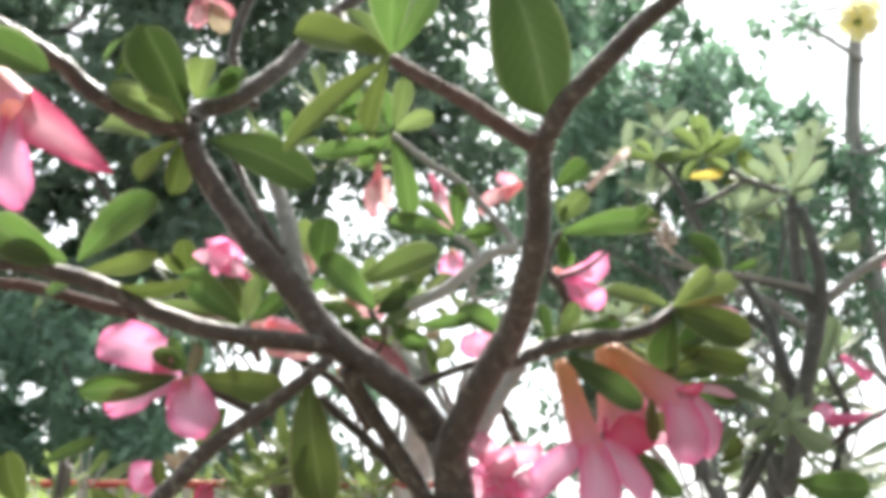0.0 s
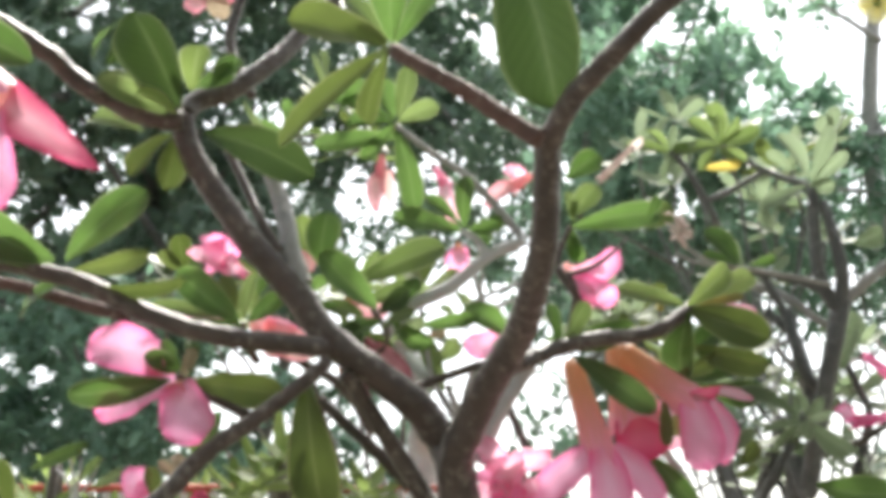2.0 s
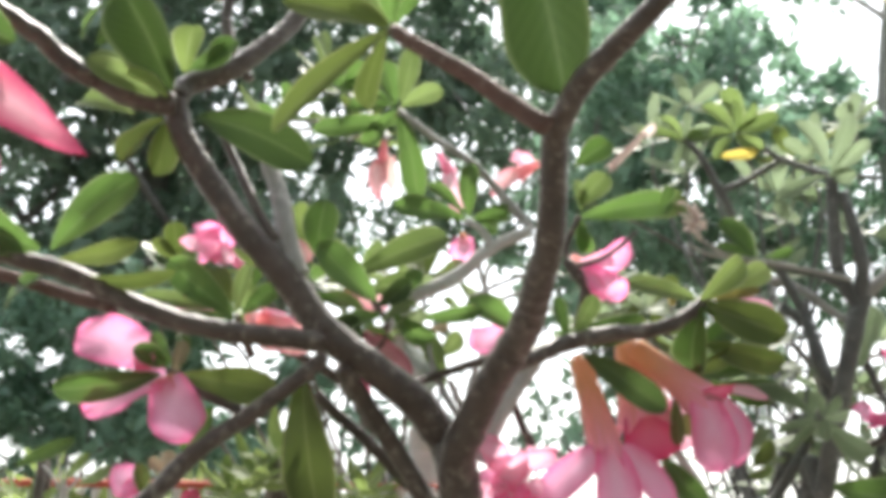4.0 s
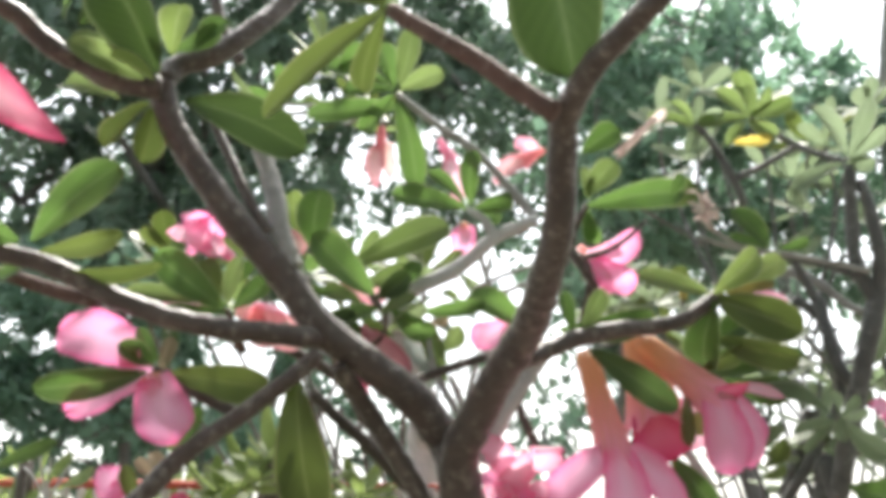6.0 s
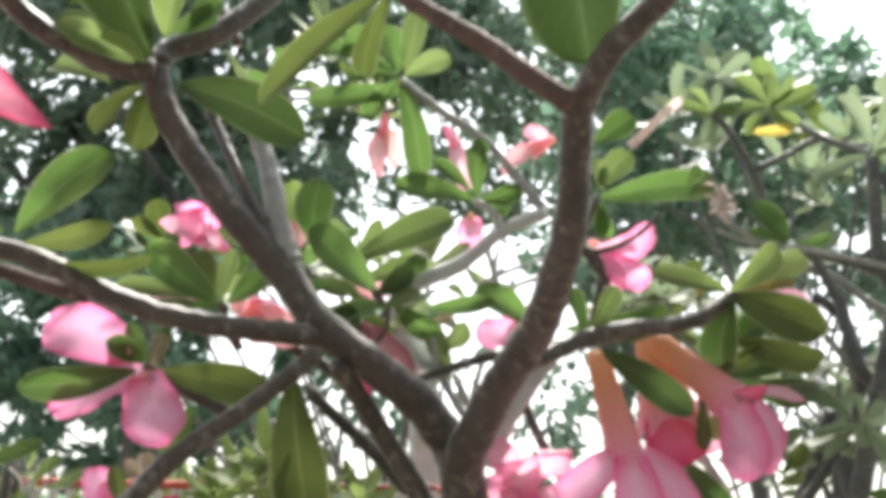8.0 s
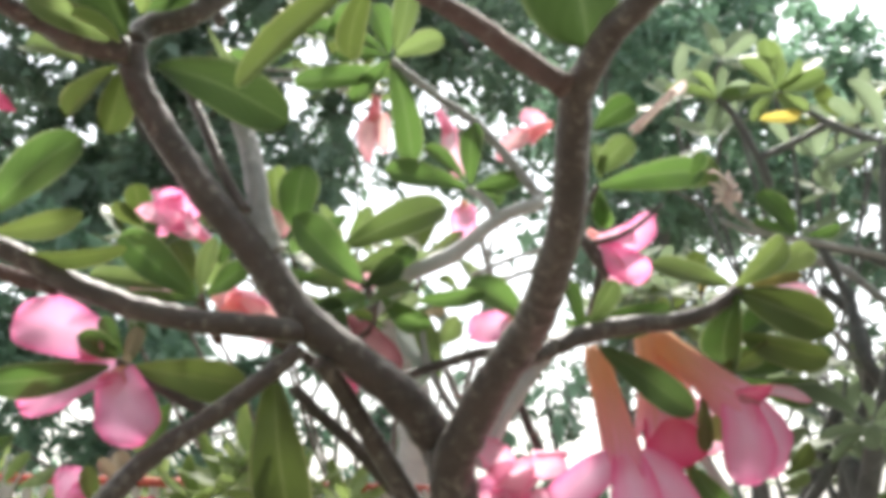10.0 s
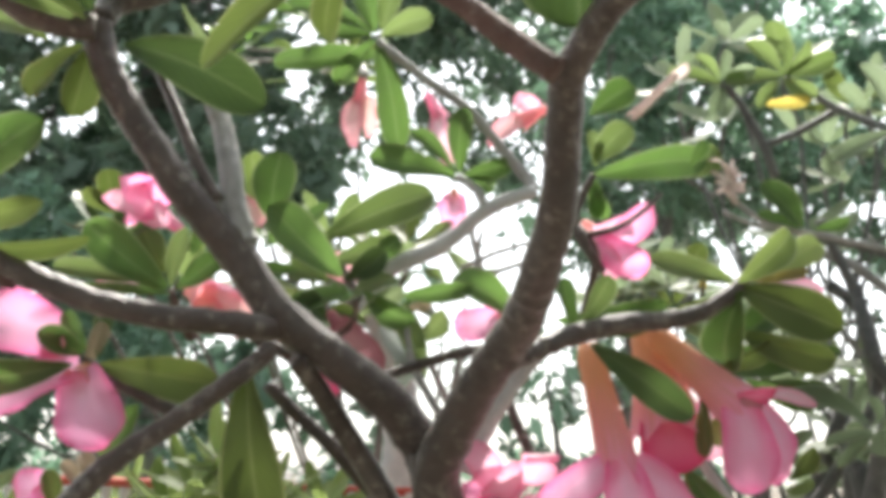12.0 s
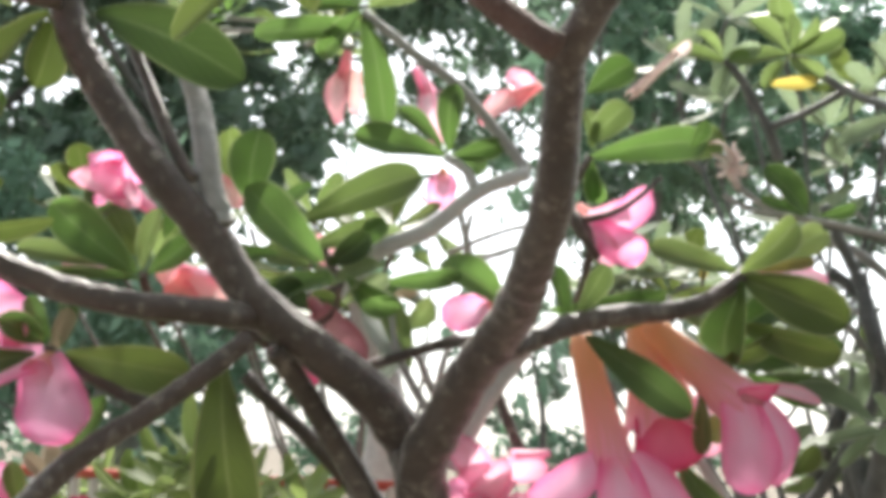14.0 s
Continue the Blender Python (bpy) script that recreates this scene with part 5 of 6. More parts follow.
petal(bloom, (0.1710, 0.7206, 1.2015), (0.1596, 0.7131, 1.2093), 0.0038, 10, droop=0.3, material=PETAL_TAN)
petal(bloom, (0.1731, 0.7196, 1.2056), (0.1666, 0.7149, 1.2155), 0.0107, 80, droop=0.1, material=PETAL_TAN)
petal(bloom, (0.1751, 0.7207, 1.2015), (0.1757, 0.7187, 1.2140), 0.0038, 10, droop=-0.1, material=PETAL_TAN)
petal(bloom, (0.1711, 0.7196, 1.2056), (0.1795, 0.7141, 1.2051), 0.0107, 80, droop=0.3, material=PETAL_TAN)
petal(bloom, (0.1731, 0.7207, 1.2015), (0.1642, 0.7192, 1.1981), 0.0038, 10, droop=0.1, material=PETAL_TAN)
petal(bloom, (0.1752, 0.7197, 1.2055), (0.1702, 0.7189, 1.2132), 0.0107, 80, droop=-0.1, material=PETAL_TAN)
petal(bloom, (0.1710, 0.7206, 1.2015), (0.1620, 0.7144, 1.2040), 0.0038, 10, droop=0.3, material=PETAL_TAN)
petal(bloom, (0.1731, 0.7196, 1.2056), (0.1770, 0.7162, 1.2101), 0.0107, 80, droop=0.1, material=PETAL_TAN)
petal(bloom, (0.1751, 0.7207, 1.2015), (0.1736, 0.7177, 1.2181), 0.0038, 10, droop=-0.1, material=PETAL_TAN)
petal(bloom, (0.1711, 0.7196, 1.2056), (0.1589, 0.7117, 1.2145), 0.0107, 80, droop=0.3, material=PETAL_TAN)
petal(bloom, (0.1731, 0.7207, 1.2015), (0.1809, 0.7188, 1.2000), 0.0038, 10, droop=0.1, material=PETAL_TAN)
bloom = tube(rose, (0.1810, 0.7004, 1.1463), (0.1910, 0.7011, 1.1435), 0.0028, 0.0052, PETAL_PALE)
petal(bloom, (0.1850, 0.7009, 1.1443), (0.2162, 0.7022, 1.1393), 0.0140, 15, material=PETAL_PALE)
bloom = tube(rose, (0.3048, 0.7521, 1.1208), (0.3256, 0.7563, 1.1042), 0.0029, 0.0050, PETAL)
bloom = tube(rose, (0.3332, 0.7629, 1.0777), (0.2950, 0.7637, 1.0742), 0.0029, 0.0055, PETAL)
petal(bloom, (0.2993, 0.7635, 1.0753), (0.2826, 0.7617, 1.0824), 0.0134, 20, material=PETAL)
bloom = tube(rose, (0.3494, 0.7223, 1.1949), (0.3322, 0.7248, 1.1849), 0.0029, 0.0050, PETAL_PALE)
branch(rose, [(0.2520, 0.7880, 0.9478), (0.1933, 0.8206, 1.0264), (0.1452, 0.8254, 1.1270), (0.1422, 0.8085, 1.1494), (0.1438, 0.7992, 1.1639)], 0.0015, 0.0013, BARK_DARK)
whorl(rose, (0.1438, 0.7992, 1.1639), (0.07, -0.67, 0.80), 9, 0.0291, 0.0096, 75, material=LEAF_HAZED)
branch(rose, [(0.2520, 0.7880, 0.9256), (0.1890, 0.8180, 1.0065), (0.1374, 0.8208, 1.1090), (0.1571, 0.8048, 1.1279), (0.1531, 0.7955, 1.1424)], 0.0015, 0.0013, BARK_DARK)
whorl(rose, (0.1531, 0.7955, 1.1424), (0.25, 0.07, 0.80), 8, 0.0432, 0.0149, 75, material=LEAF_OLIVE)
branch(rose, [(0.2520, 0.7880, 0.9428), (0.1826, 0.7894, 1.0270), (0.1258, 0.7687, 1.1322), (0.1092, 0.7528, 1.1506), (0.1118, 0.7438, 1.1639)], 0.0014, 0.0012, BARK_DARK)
whorl(rose, (0.1118, 0.7438, 1.1639), (0.38, -0.36, 0.80), 6, 0.0245, 0.0134, 75, material=LEAF_HAZED)
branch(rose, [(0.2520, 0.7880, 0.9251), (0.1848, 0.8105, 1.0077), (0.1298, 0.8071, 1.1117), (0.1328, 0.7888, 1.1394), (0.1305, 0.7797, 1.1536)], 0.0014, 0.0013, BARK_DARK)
whorl(rose, (0.1305, 0.7797, 1.1536), (-0.16, -0.50, 0.80), 9, 0.0410, 0.0097, 75, material=LEAF_HAZED)
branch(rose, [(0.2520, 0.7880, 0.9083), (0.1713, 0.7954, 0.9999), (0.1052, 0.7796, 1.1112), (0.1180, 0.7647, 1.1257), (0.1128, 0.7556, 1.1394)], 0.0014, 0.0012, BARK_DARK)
whorl(rose, (0.1128, 0.7556, 1.1394), (-0.37, 0.04, 0.80), 9, 0.0362, 0.0142, 75, material=LEAF_HAZED)
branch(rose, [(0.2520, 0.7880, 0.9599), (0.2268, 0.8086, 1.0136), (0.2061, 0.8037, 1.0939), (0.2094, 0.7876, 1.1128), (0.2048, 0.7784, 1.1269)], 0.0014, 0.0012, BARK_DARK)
whorl(rose, (0.2048, 0.7784, 1.1269), (-0.50, -0.66, 0.80), 7, 0.0259, 0.0095, 75, material=LEAF_HAZED)
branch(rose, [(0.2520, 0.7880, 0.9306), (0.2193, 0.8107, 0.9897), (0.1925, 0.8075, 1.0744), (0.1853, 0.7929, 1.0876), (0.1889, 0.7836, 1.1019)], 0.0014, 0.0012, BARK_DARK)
whorl(rose, (0.1889, 0.7836, 1.1019), (-0.11, -0.39, 0.80), 8, 0.0319, 0.0104, 75, material=LEAF_HAZED)
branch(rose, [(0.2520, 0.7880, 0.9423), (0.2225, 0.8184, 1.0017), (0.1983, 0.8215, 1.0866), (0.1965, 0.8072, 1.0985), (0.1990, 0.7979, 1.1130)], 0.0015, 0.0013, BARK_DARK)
whorl(rose, (0.1990, 0.7979, 1.1130), (-0.13, -0.22, 0.80), 9, 0.0380, 0.0097, 75, material=LEAF_HAZED)
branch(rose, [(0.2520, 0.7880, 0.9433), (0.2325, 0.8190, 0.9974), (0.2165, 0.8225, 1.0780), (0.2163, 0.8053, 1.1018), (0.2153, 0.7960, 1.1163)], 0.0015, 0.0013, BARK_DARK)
whorl(rose, (0.2153, 0.7960, 1.1163), (-0.25, -0.27, 0.80), 6, 0.0412, 0.0108, 75, material=LEAF_HAZED)
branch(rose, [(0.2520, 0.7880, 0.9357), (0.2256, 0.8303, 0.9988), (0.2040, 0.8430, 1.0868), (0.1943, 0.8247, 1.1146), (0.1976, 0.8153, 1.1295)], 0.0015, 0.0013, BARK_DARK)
whorl(rose, (0.1976, 0.8153, 1.1295), (0.19, 0.05, 0.80), 9, 0.0396, 0.0144, 75, material=LEAF_HAZED)
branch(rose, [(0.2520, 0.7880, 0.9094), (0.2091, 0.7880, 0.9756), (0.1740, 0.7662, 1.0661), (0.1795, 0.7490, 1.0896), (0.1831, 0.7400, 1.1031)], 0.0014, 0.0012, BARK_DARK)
whorl(rose, (0.1831, 0.7400, 1.1031), (-0.41, -0.62, 0.80), 9, 0.0269, 0.0089, 75, material=LEAF_HAZED)
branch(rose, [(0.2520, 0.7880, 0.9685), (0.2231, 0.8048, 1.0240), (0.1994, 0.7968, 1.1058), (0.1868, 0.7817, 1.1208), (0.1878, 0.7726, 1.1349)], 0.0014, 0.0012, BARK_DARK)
whorl(rose, (0.1878, 0.7726, 1.1349), (-0.41, 0.10, 0.80), 7, 0.0269, 0.0138, 75, material=LEAF_HAZED)
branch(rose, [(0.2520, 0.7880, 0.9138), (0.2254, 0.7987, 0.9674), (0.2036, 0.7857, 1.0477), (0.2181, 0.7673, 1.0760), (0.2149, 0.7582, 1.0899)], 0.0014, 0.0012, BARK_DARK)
whorl(rose, (0.2149, 0.7582, 1.0899), (-0.05, -0.14, 0.80), 9, 0.0288, 0.0125, 75, material=LEAF_HAZED)
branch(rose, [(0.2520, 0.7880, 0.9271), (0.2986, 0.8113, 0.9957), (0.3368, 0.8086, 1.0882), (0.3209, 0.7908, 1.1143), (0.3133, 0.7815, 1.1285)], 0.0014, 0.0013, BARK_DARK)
whorl(rose, (0.3133, 0.7815, 1.1285), (-0.08, -0.25, 0.80), 9, 0.0281, 0.0118, 75, material=LEAF_HAZED)
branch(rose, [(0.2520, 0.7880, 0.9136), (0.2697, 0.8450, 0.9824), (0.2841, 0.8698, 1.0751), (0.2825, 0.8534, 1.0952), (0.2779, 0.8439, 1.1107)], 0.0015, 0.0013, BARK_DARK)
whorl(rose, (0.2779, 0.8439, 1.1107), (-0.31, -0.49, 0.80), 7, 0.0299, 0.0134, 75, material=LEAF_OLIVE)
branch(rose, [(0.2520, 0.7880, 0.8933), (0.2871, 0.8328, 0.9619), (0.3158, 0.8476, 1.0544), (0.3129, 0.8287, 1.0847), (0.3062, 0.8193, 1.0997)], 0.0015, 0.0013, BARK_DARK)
whorl(rose, (0.3062, 0.8193, 1.0997), (-0.19, -0.49, 0.80), 9, 0.0301, 0.0133, 75, material=LEAF_HAZED)
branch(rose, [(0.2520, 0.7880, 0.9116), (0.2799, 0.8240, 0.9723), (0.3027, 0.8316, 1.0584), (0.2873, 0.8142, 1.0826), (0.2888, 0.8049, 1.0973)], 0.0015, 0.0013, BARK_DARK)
whorl(rose, (0.2888, 0.8049, 1.0973), (0.08, 0.02, 0.80), 6, 0.0351, 0.0140, 75, material=LEAF_HAZED)
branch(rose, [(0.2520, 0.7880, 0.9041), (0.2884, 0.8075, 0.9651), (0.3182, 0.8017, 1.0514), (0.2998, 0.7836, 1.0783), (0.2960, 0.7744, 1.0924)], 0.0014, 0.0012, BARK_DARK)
whorl(rose, (0.2960, 0.7744, 1.0924), (0.28, -0.64, 0.80), 7, 0.0408, 0.0106, 75, material=LEAF_HAZED)
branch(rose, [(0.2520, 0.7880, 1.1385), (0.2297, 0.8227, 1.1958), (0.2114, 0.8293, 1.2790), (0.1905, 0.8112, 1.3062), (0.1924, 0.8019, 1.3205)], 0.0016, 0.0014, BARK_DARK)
whorl(rose, (0.1924, 0.8019, 1.3205), (0.37, -0.45, 0.80), 9, 0.0291, 0.0154, 75, material=LEAF_HAZED)
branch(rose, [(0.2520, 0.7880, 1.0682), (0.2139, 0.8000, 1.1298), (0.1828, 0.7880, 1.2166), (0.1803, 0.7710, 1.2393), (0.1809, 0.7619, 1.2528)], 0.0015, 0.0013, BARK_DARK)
whorl(rose, (0.1809, 0.7619, 1.2528), (-0.47, -0.43, 0.80), 9, 0.0350, 0.0107, 75, material=LEAF_HAZED)
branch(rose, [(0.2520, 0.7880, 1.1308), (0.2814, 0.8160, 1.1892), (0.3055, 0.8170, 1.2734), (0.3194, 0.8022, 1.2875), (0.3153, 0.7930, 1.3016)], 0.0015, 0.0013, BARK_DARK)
whorl(rose, (0.3153, 0.7930, 1.3016), (-0.39, 0.01, 0.80), 8, 0.0288, 0.0161, 75, material=LEAF_HAZED)
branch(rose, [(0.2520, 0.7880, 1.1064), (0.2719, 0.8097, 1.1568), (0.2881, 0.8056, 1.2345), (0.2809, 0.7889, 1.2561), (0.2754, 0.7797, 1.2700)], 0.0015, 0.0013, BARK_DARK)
whorl(rose, (0.2754, 0.7797, 1.2700), (-0.23, -0.10, 0.80), 8, 0.0397, 0.0131, 75, material=LEAF_HAZED)
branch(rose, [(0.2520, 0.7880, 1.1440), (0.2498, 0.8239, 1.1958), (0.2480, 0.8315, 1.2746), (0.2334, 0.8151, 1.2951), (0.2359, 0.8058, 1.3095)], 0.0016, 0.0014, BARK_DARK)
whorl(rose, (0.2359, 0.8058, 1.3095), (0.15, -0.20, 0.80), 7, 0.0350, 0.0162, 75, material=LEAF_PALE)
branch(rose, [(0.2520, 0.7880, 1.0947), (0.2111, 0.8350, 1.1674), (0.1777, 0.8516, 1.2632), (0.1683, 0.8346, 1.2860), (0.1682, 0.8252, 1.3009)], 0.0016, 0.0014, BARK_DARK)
whorl(rose, (0.1682, 0.8252, 1.3009), (-0.20, -0.55, 0.80), 9, 0.0345, 0.0115, 75, material=LEAF_HAZED)
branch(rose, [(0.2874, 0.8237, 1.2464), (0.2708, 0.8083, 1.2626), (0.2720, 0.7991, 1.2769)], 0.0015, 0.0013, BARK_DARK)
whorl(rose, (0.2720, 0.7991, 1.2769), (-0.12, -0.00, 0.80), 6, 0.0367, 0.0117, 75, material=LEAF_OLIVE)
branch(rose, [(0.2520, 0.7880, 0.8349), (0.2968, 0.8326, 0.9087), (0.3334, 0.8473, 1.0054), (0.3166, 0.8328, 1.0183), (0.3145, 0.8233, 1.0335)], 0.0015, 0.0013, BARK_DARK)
whorl(rose, (0.3145, 0.8233, 1.0335), (0.50, -0.58, 0.80), 6, 0.0391, 0.0131, 75, material=LEAF_HAZED)
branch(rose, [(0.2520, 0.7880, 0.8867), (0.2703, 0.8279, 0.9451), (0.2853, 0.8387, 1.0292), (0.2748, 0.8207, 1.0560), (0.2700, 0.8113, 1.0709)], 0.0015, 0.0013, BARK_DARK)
whorl(rose, (0.2700, 0.8113, 1.0709), (0.09, -0.58, 0.80), 9, 0.0413, 0.0129, 75, material=LEAF_HAZED)
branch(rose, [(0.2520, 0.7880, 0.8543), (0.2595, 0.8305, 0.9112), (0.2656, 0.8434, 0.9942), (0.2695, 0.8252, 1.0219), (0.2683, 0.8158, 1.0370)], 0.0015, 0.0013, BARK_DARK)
whorl(rose, (0.2683, 0.8158, 1.0370), (-0.09, -0.05, 0.80), 8, 0.0363, 0.0131, 75, material=LEAF_HAZED)
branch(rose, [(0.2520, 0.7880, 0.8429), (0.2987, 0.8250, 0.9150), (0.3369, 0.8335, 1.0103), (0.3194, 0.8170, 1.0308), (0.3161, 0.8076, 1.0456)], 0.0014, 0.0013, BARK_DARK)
whorl(rose, (0.3161, 0.8076, 1.0456), (0.23, -0.70, 0.80), 7, 0.0349, 0.0126, 75, material=LEAF_HAZED)
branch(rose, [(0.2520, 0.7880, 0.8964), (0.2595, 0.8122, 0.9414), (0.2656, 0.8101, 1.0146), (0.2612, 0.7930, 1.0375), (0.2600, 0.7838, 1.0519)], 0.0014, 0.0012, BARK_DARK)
whorl(rose, (0.2600, 0.7838, 1.0519), (0.07, 0.07, 0.80), 7, 0.0272, 0.0139, 75, material=LEAF_HAZED)
branch(rose, [(0.2520, 0.7880, 0.8572), (0.2157, 0.8295, 0.9249), (0.1860, 0.8416, 1.0167), (0.2053, 0.8248, 1.0384), (0.1989, 0.8154, 1.0534)], 0.0015, 0.0013, BARK_DARK)
whorl(rose, (0.1989, 0.8154, 1.0534), (-0.18, -0.00, 0.80), 7, 0.0272, 0.0147, 75, material=LEAF_HAZED)
branch(rose, [(0.2520, 0.7880, 0.8368), (0.2602, 0.8395, 0.9001), (0.2669, 0.8599, 0.9882), (0.2554, 0.8411, 1.0182), (0.2493, 0.8316, 1.0335)], 0.0015, 0.0013, BARK_DARK)
whorl(rose, (0.2493, 0.8316, 1.0335), (-0.06, -0.09, 0.80), 9, 0.0322, 0.0146, 75, material=LEAF_HAZED)
branch(rose, [(0.2520, 0.7880, 0.8559), (0.2588, 0.8397, 0.9191), (0.2643, 0.8601, 1.0071), (0.2661, 0.8455, 1.0201), (0.2601, 0.8360, 1.0356)], 0.0015, 0.0013, BARK_DARK)
whorl(rose, (0.2601, 0.8360, 1.0356), (-0.29, -0.31, 0.80), 6, 0.0354, 0.0145, 75, material=LEAF_HAZED)
branch(rose, [(0.2520, 0.7880, 1.0161), (0.2484, 0.8389, 1.0785), (0.2455, 0.8588, 1.1659), (0.2484, 0.8430, 1.1837), (0.2465, 0.8335, 1.1988)], 0.0016, 0.0014, BARK_DARK)
whorl(rose, (0.2465, 0.8335, 1.1988), (0.10, -0.52, 0.80), 6, 0.0441, 0.0118, 75, material=LEAF_HAZED)
branch(rose, [(0.2520, 0.7880, 1.0538), (0.2682, 0.8109, 1.1025), (0.2814, 0.8079, 1.1787), (0.2968, 0.7914, 1.1993), (0.2948, 0.7822, 1.2134)], 0.0015, 0.0013, BARK_DARK)
whorl(rose, (0.2948, 0.7822, 1.2134), (0.14, -0.59, 0.80), 7, 0.0346, 0.0107, 75, material=LEAF_HAZED)
branch(rose, [(0.2520, 0.7880, 1.0590), (0.2552, 0.8333, 1.1175), (0.2579, 0.8485, 1.2016), (0.2723, 0.8326, 1.2196), (0.2719, 0.8233, 1.2344)], 0.0016, 0.0014, BARK_DARK)
whorl(rose, (0.2719, 0.8233, 1.2344), (-0.47, 0.07, 0.80), 7, 0.0323, 0.0127, 75, material=LEAF_HAZED)
branch(rose, [(0.2520, 0.7880, 1.0650), (0.2648, 0.8406, 1.1298), (0.2752, 0.8619, 1.2192), (0.2650, 0.8439, 1.2459), (0.2660, 0.8345, 1.2609)], 0.0016, 0.0014, BARK_DARK)
whorl(rose, (0.2660, 0.8345, 1.2609), (0.48, 0.05, 0.80), 8, 0.0382, 0.0141, 75, material=LEAF_HAZED)
branch(rose, [(0.2520, 0.7880, 1.0219), (0.2444, 0.8221, 1.0732), (0.2382, 0.8281, 1.1516), (0.2481, 0.8122, 1.1700), (0.2514, 0.8029, 1.1845)], 0.0015, 0.0013, BARK_DARK)
whorl(rose, (0.2514, 0.8029, 1.1845), (0.12, -0.62, 0.80), 6, 0.0266, 0.0129, 75, material=LEAF_HAZED)
leaf(rose, (0.1406, 0.6584, 1.1329), (0.1385, 0.6555, 1.1444), 0.0029, 20, material=LEAF_YELLOW)
leaf(rose, (0.1428, 0.6586, 1.1322), (0.1434, 0.6558, 1.1434), 0.0024, 20, material=LEAF_YELLOW)
branch(rose, [(0.1413, 0.6594, 1.1289), (0.1418, 0.6574, 1.1370), (0.1409, 0.6555, 1.1444)], 0.0010, 0.0008)
bloom = tube(rose, (-0.1953, 0.7943, 1.4519), (-0.1905, 0.7972, 1.4400), 0.0048, 0.0105, PETAL_DULL)
petal(bloom, (-0.1904, 0.7917, 1.4396), (-0.1966, 0.7917, 1.4168), 0.0213, 10, material=PETAL_DRY)
petal(bloom, (-0.1881, 0.7920, 1.4382), (-0.1695, 0.7929, 1.4120), 0.0193, 10, material=LEAF_TAN)
petal(bloom, (-0.1847, 0.7918, 1.4391), (-0.1633, 0.7896, 1.4250), 0.0152, 20, material=PETAL_DULL)

rose = thing("desert_rose", -0.242, 0.687, "low light-green desert rose seedling", "plant", group="low plants")
branch(rose, [(-0.242, 0.687, -0.02), (-0.232, 0.687, 0.2), (-0.2418, 0.6859, 0.9771), (-0.2439, 0.6712, 1.0135)], 0.02, 0.003, name="trunk")
whorl(rose, (-0.2440, 0.6665, 1.0096), (0.10, -0.30, 0.80), 15, 0.0261, 0.0079, 75, material=LEAF_LIME, shape=slender)
whorl(rose, (-0.2010, 0.6679, 1.0038), (0.10, -0.30, 0.80), 14, 0.0224, 0.0072, 75, material=LEAF_LIME, shape=slender)
whorl(rose, (-0.2688, 0.6608, 1.0096), (0.10, -0.30, 0.80), 14, 0.0222, 0.0072, 75, material=LEAF_LIME, shape=slender)
leaf(rose, (-0.2561, 0.6437, 1.0099), (-0.2641, 0.6298, 1.0430), 0.0205, 10, material=LEAF_OLIVE)
bloom = tube(rose, (-0.1711, 0.6469, 1.0314), (-0.1758, 0.6449, 1.0278), 0.0025, 0.0054)
petal(bloom, (-0.1740, 0.6445, 1.0295), (-0.1916, 0.6421, 1.0278), 0.0215, 0)
petal(bloom, (-0.1740, 0.6445, 1.0295), (-0.1786, 0.6451, 1.0158), 0.0179, 0)
bloom = tube(rose, (-0.1429, 0.6491, 1.0225), (-0.1441, 0.6472, 1.0189), 0.0025, 0.0043, PETAL_RED)
petal(bloom, (-0.1441, 0.6463, 1.0223), (-0.1471, 0.6469, 1.0086), 0.0143, 0, material=PETAL_RED)

rose = thing("desert_rose", -0.099, 0.688, "low bushy light-green desert rose", "plant", group="low plants")
branch(rose, [(-0.099, 0.688, -0.02), (-0.089, 0.688, 0.2), (-0.1001, 0.6865, 0.9749), (-0.1028, 0.6695, 1.0202)], 0.02, 0.004, name="trunk")
whorl(rose, (-0.1079, 0.6511, 1.0257), (-0.10, -0.30, 0.80), 12, 0.0315, 0.0096, 75, material=LEAF_LIME, shape=slender)
whorl(rose, (-0.0936, 0.6479, 1.0386), (0.10, -0.30, 0.80), 12, 0.0281, 0.0088, 75, material=LEAF_LIME, shape=slender)
whorl(rose, (-0.1221, 0.6528, 1.0191), (0.10, -0.30, 0.80), 12, 0.0265, 0.0088, 75, material=LEAF_LIME, shape=slender)
whorl(rose, (-0.0769, 0.6632, 1.0228), (0.10, -0.30, 0.80), 11, 0.0269, 0.0089, 75, material=LEAF_LIME, shape=slender)
whorl(rose, (-0.0486, 0.6752, 1.0199), (0.10, -0.30, 0.80), 14, 0.0273, 0.0090, 75, material=LEAF_LIME, shape=slender)
branch(rose, [(-0.0990, 0.6880, 0.6881), (-0.1873, 0.7554, 0.7960), (-0.2595, 0.7887, 0.9207), (-0.2718, 0.7572, 1.0015), (-0.2680, 0.7481, 1.0154)], 0.0013, 0.0012)
whorl(rose, (-0.2680, 0.7481, 1.0154), (-0.02, -0.42, 0.80), 12, 0.0204, 0.0064, 75, material=LEAF_LIME, shape=slender)
branch(rose, [(-0.0990, 0.6880, 0.6891), (-0.1798, 0.7529, 0.7917), (-0.2459, 0.7842, 0.9120), (-0.2386, 0.7539, 0.9879), (-0.2373, 0.7448, 1.0017)], 0.0013, 0.0011)
whorl(rose, (-0.2373, 0.7448, 1.0017), (0.04, -0.08, 0.80), 15, 0.0177, 0.0063, 75, material=LEAF_SAGE)
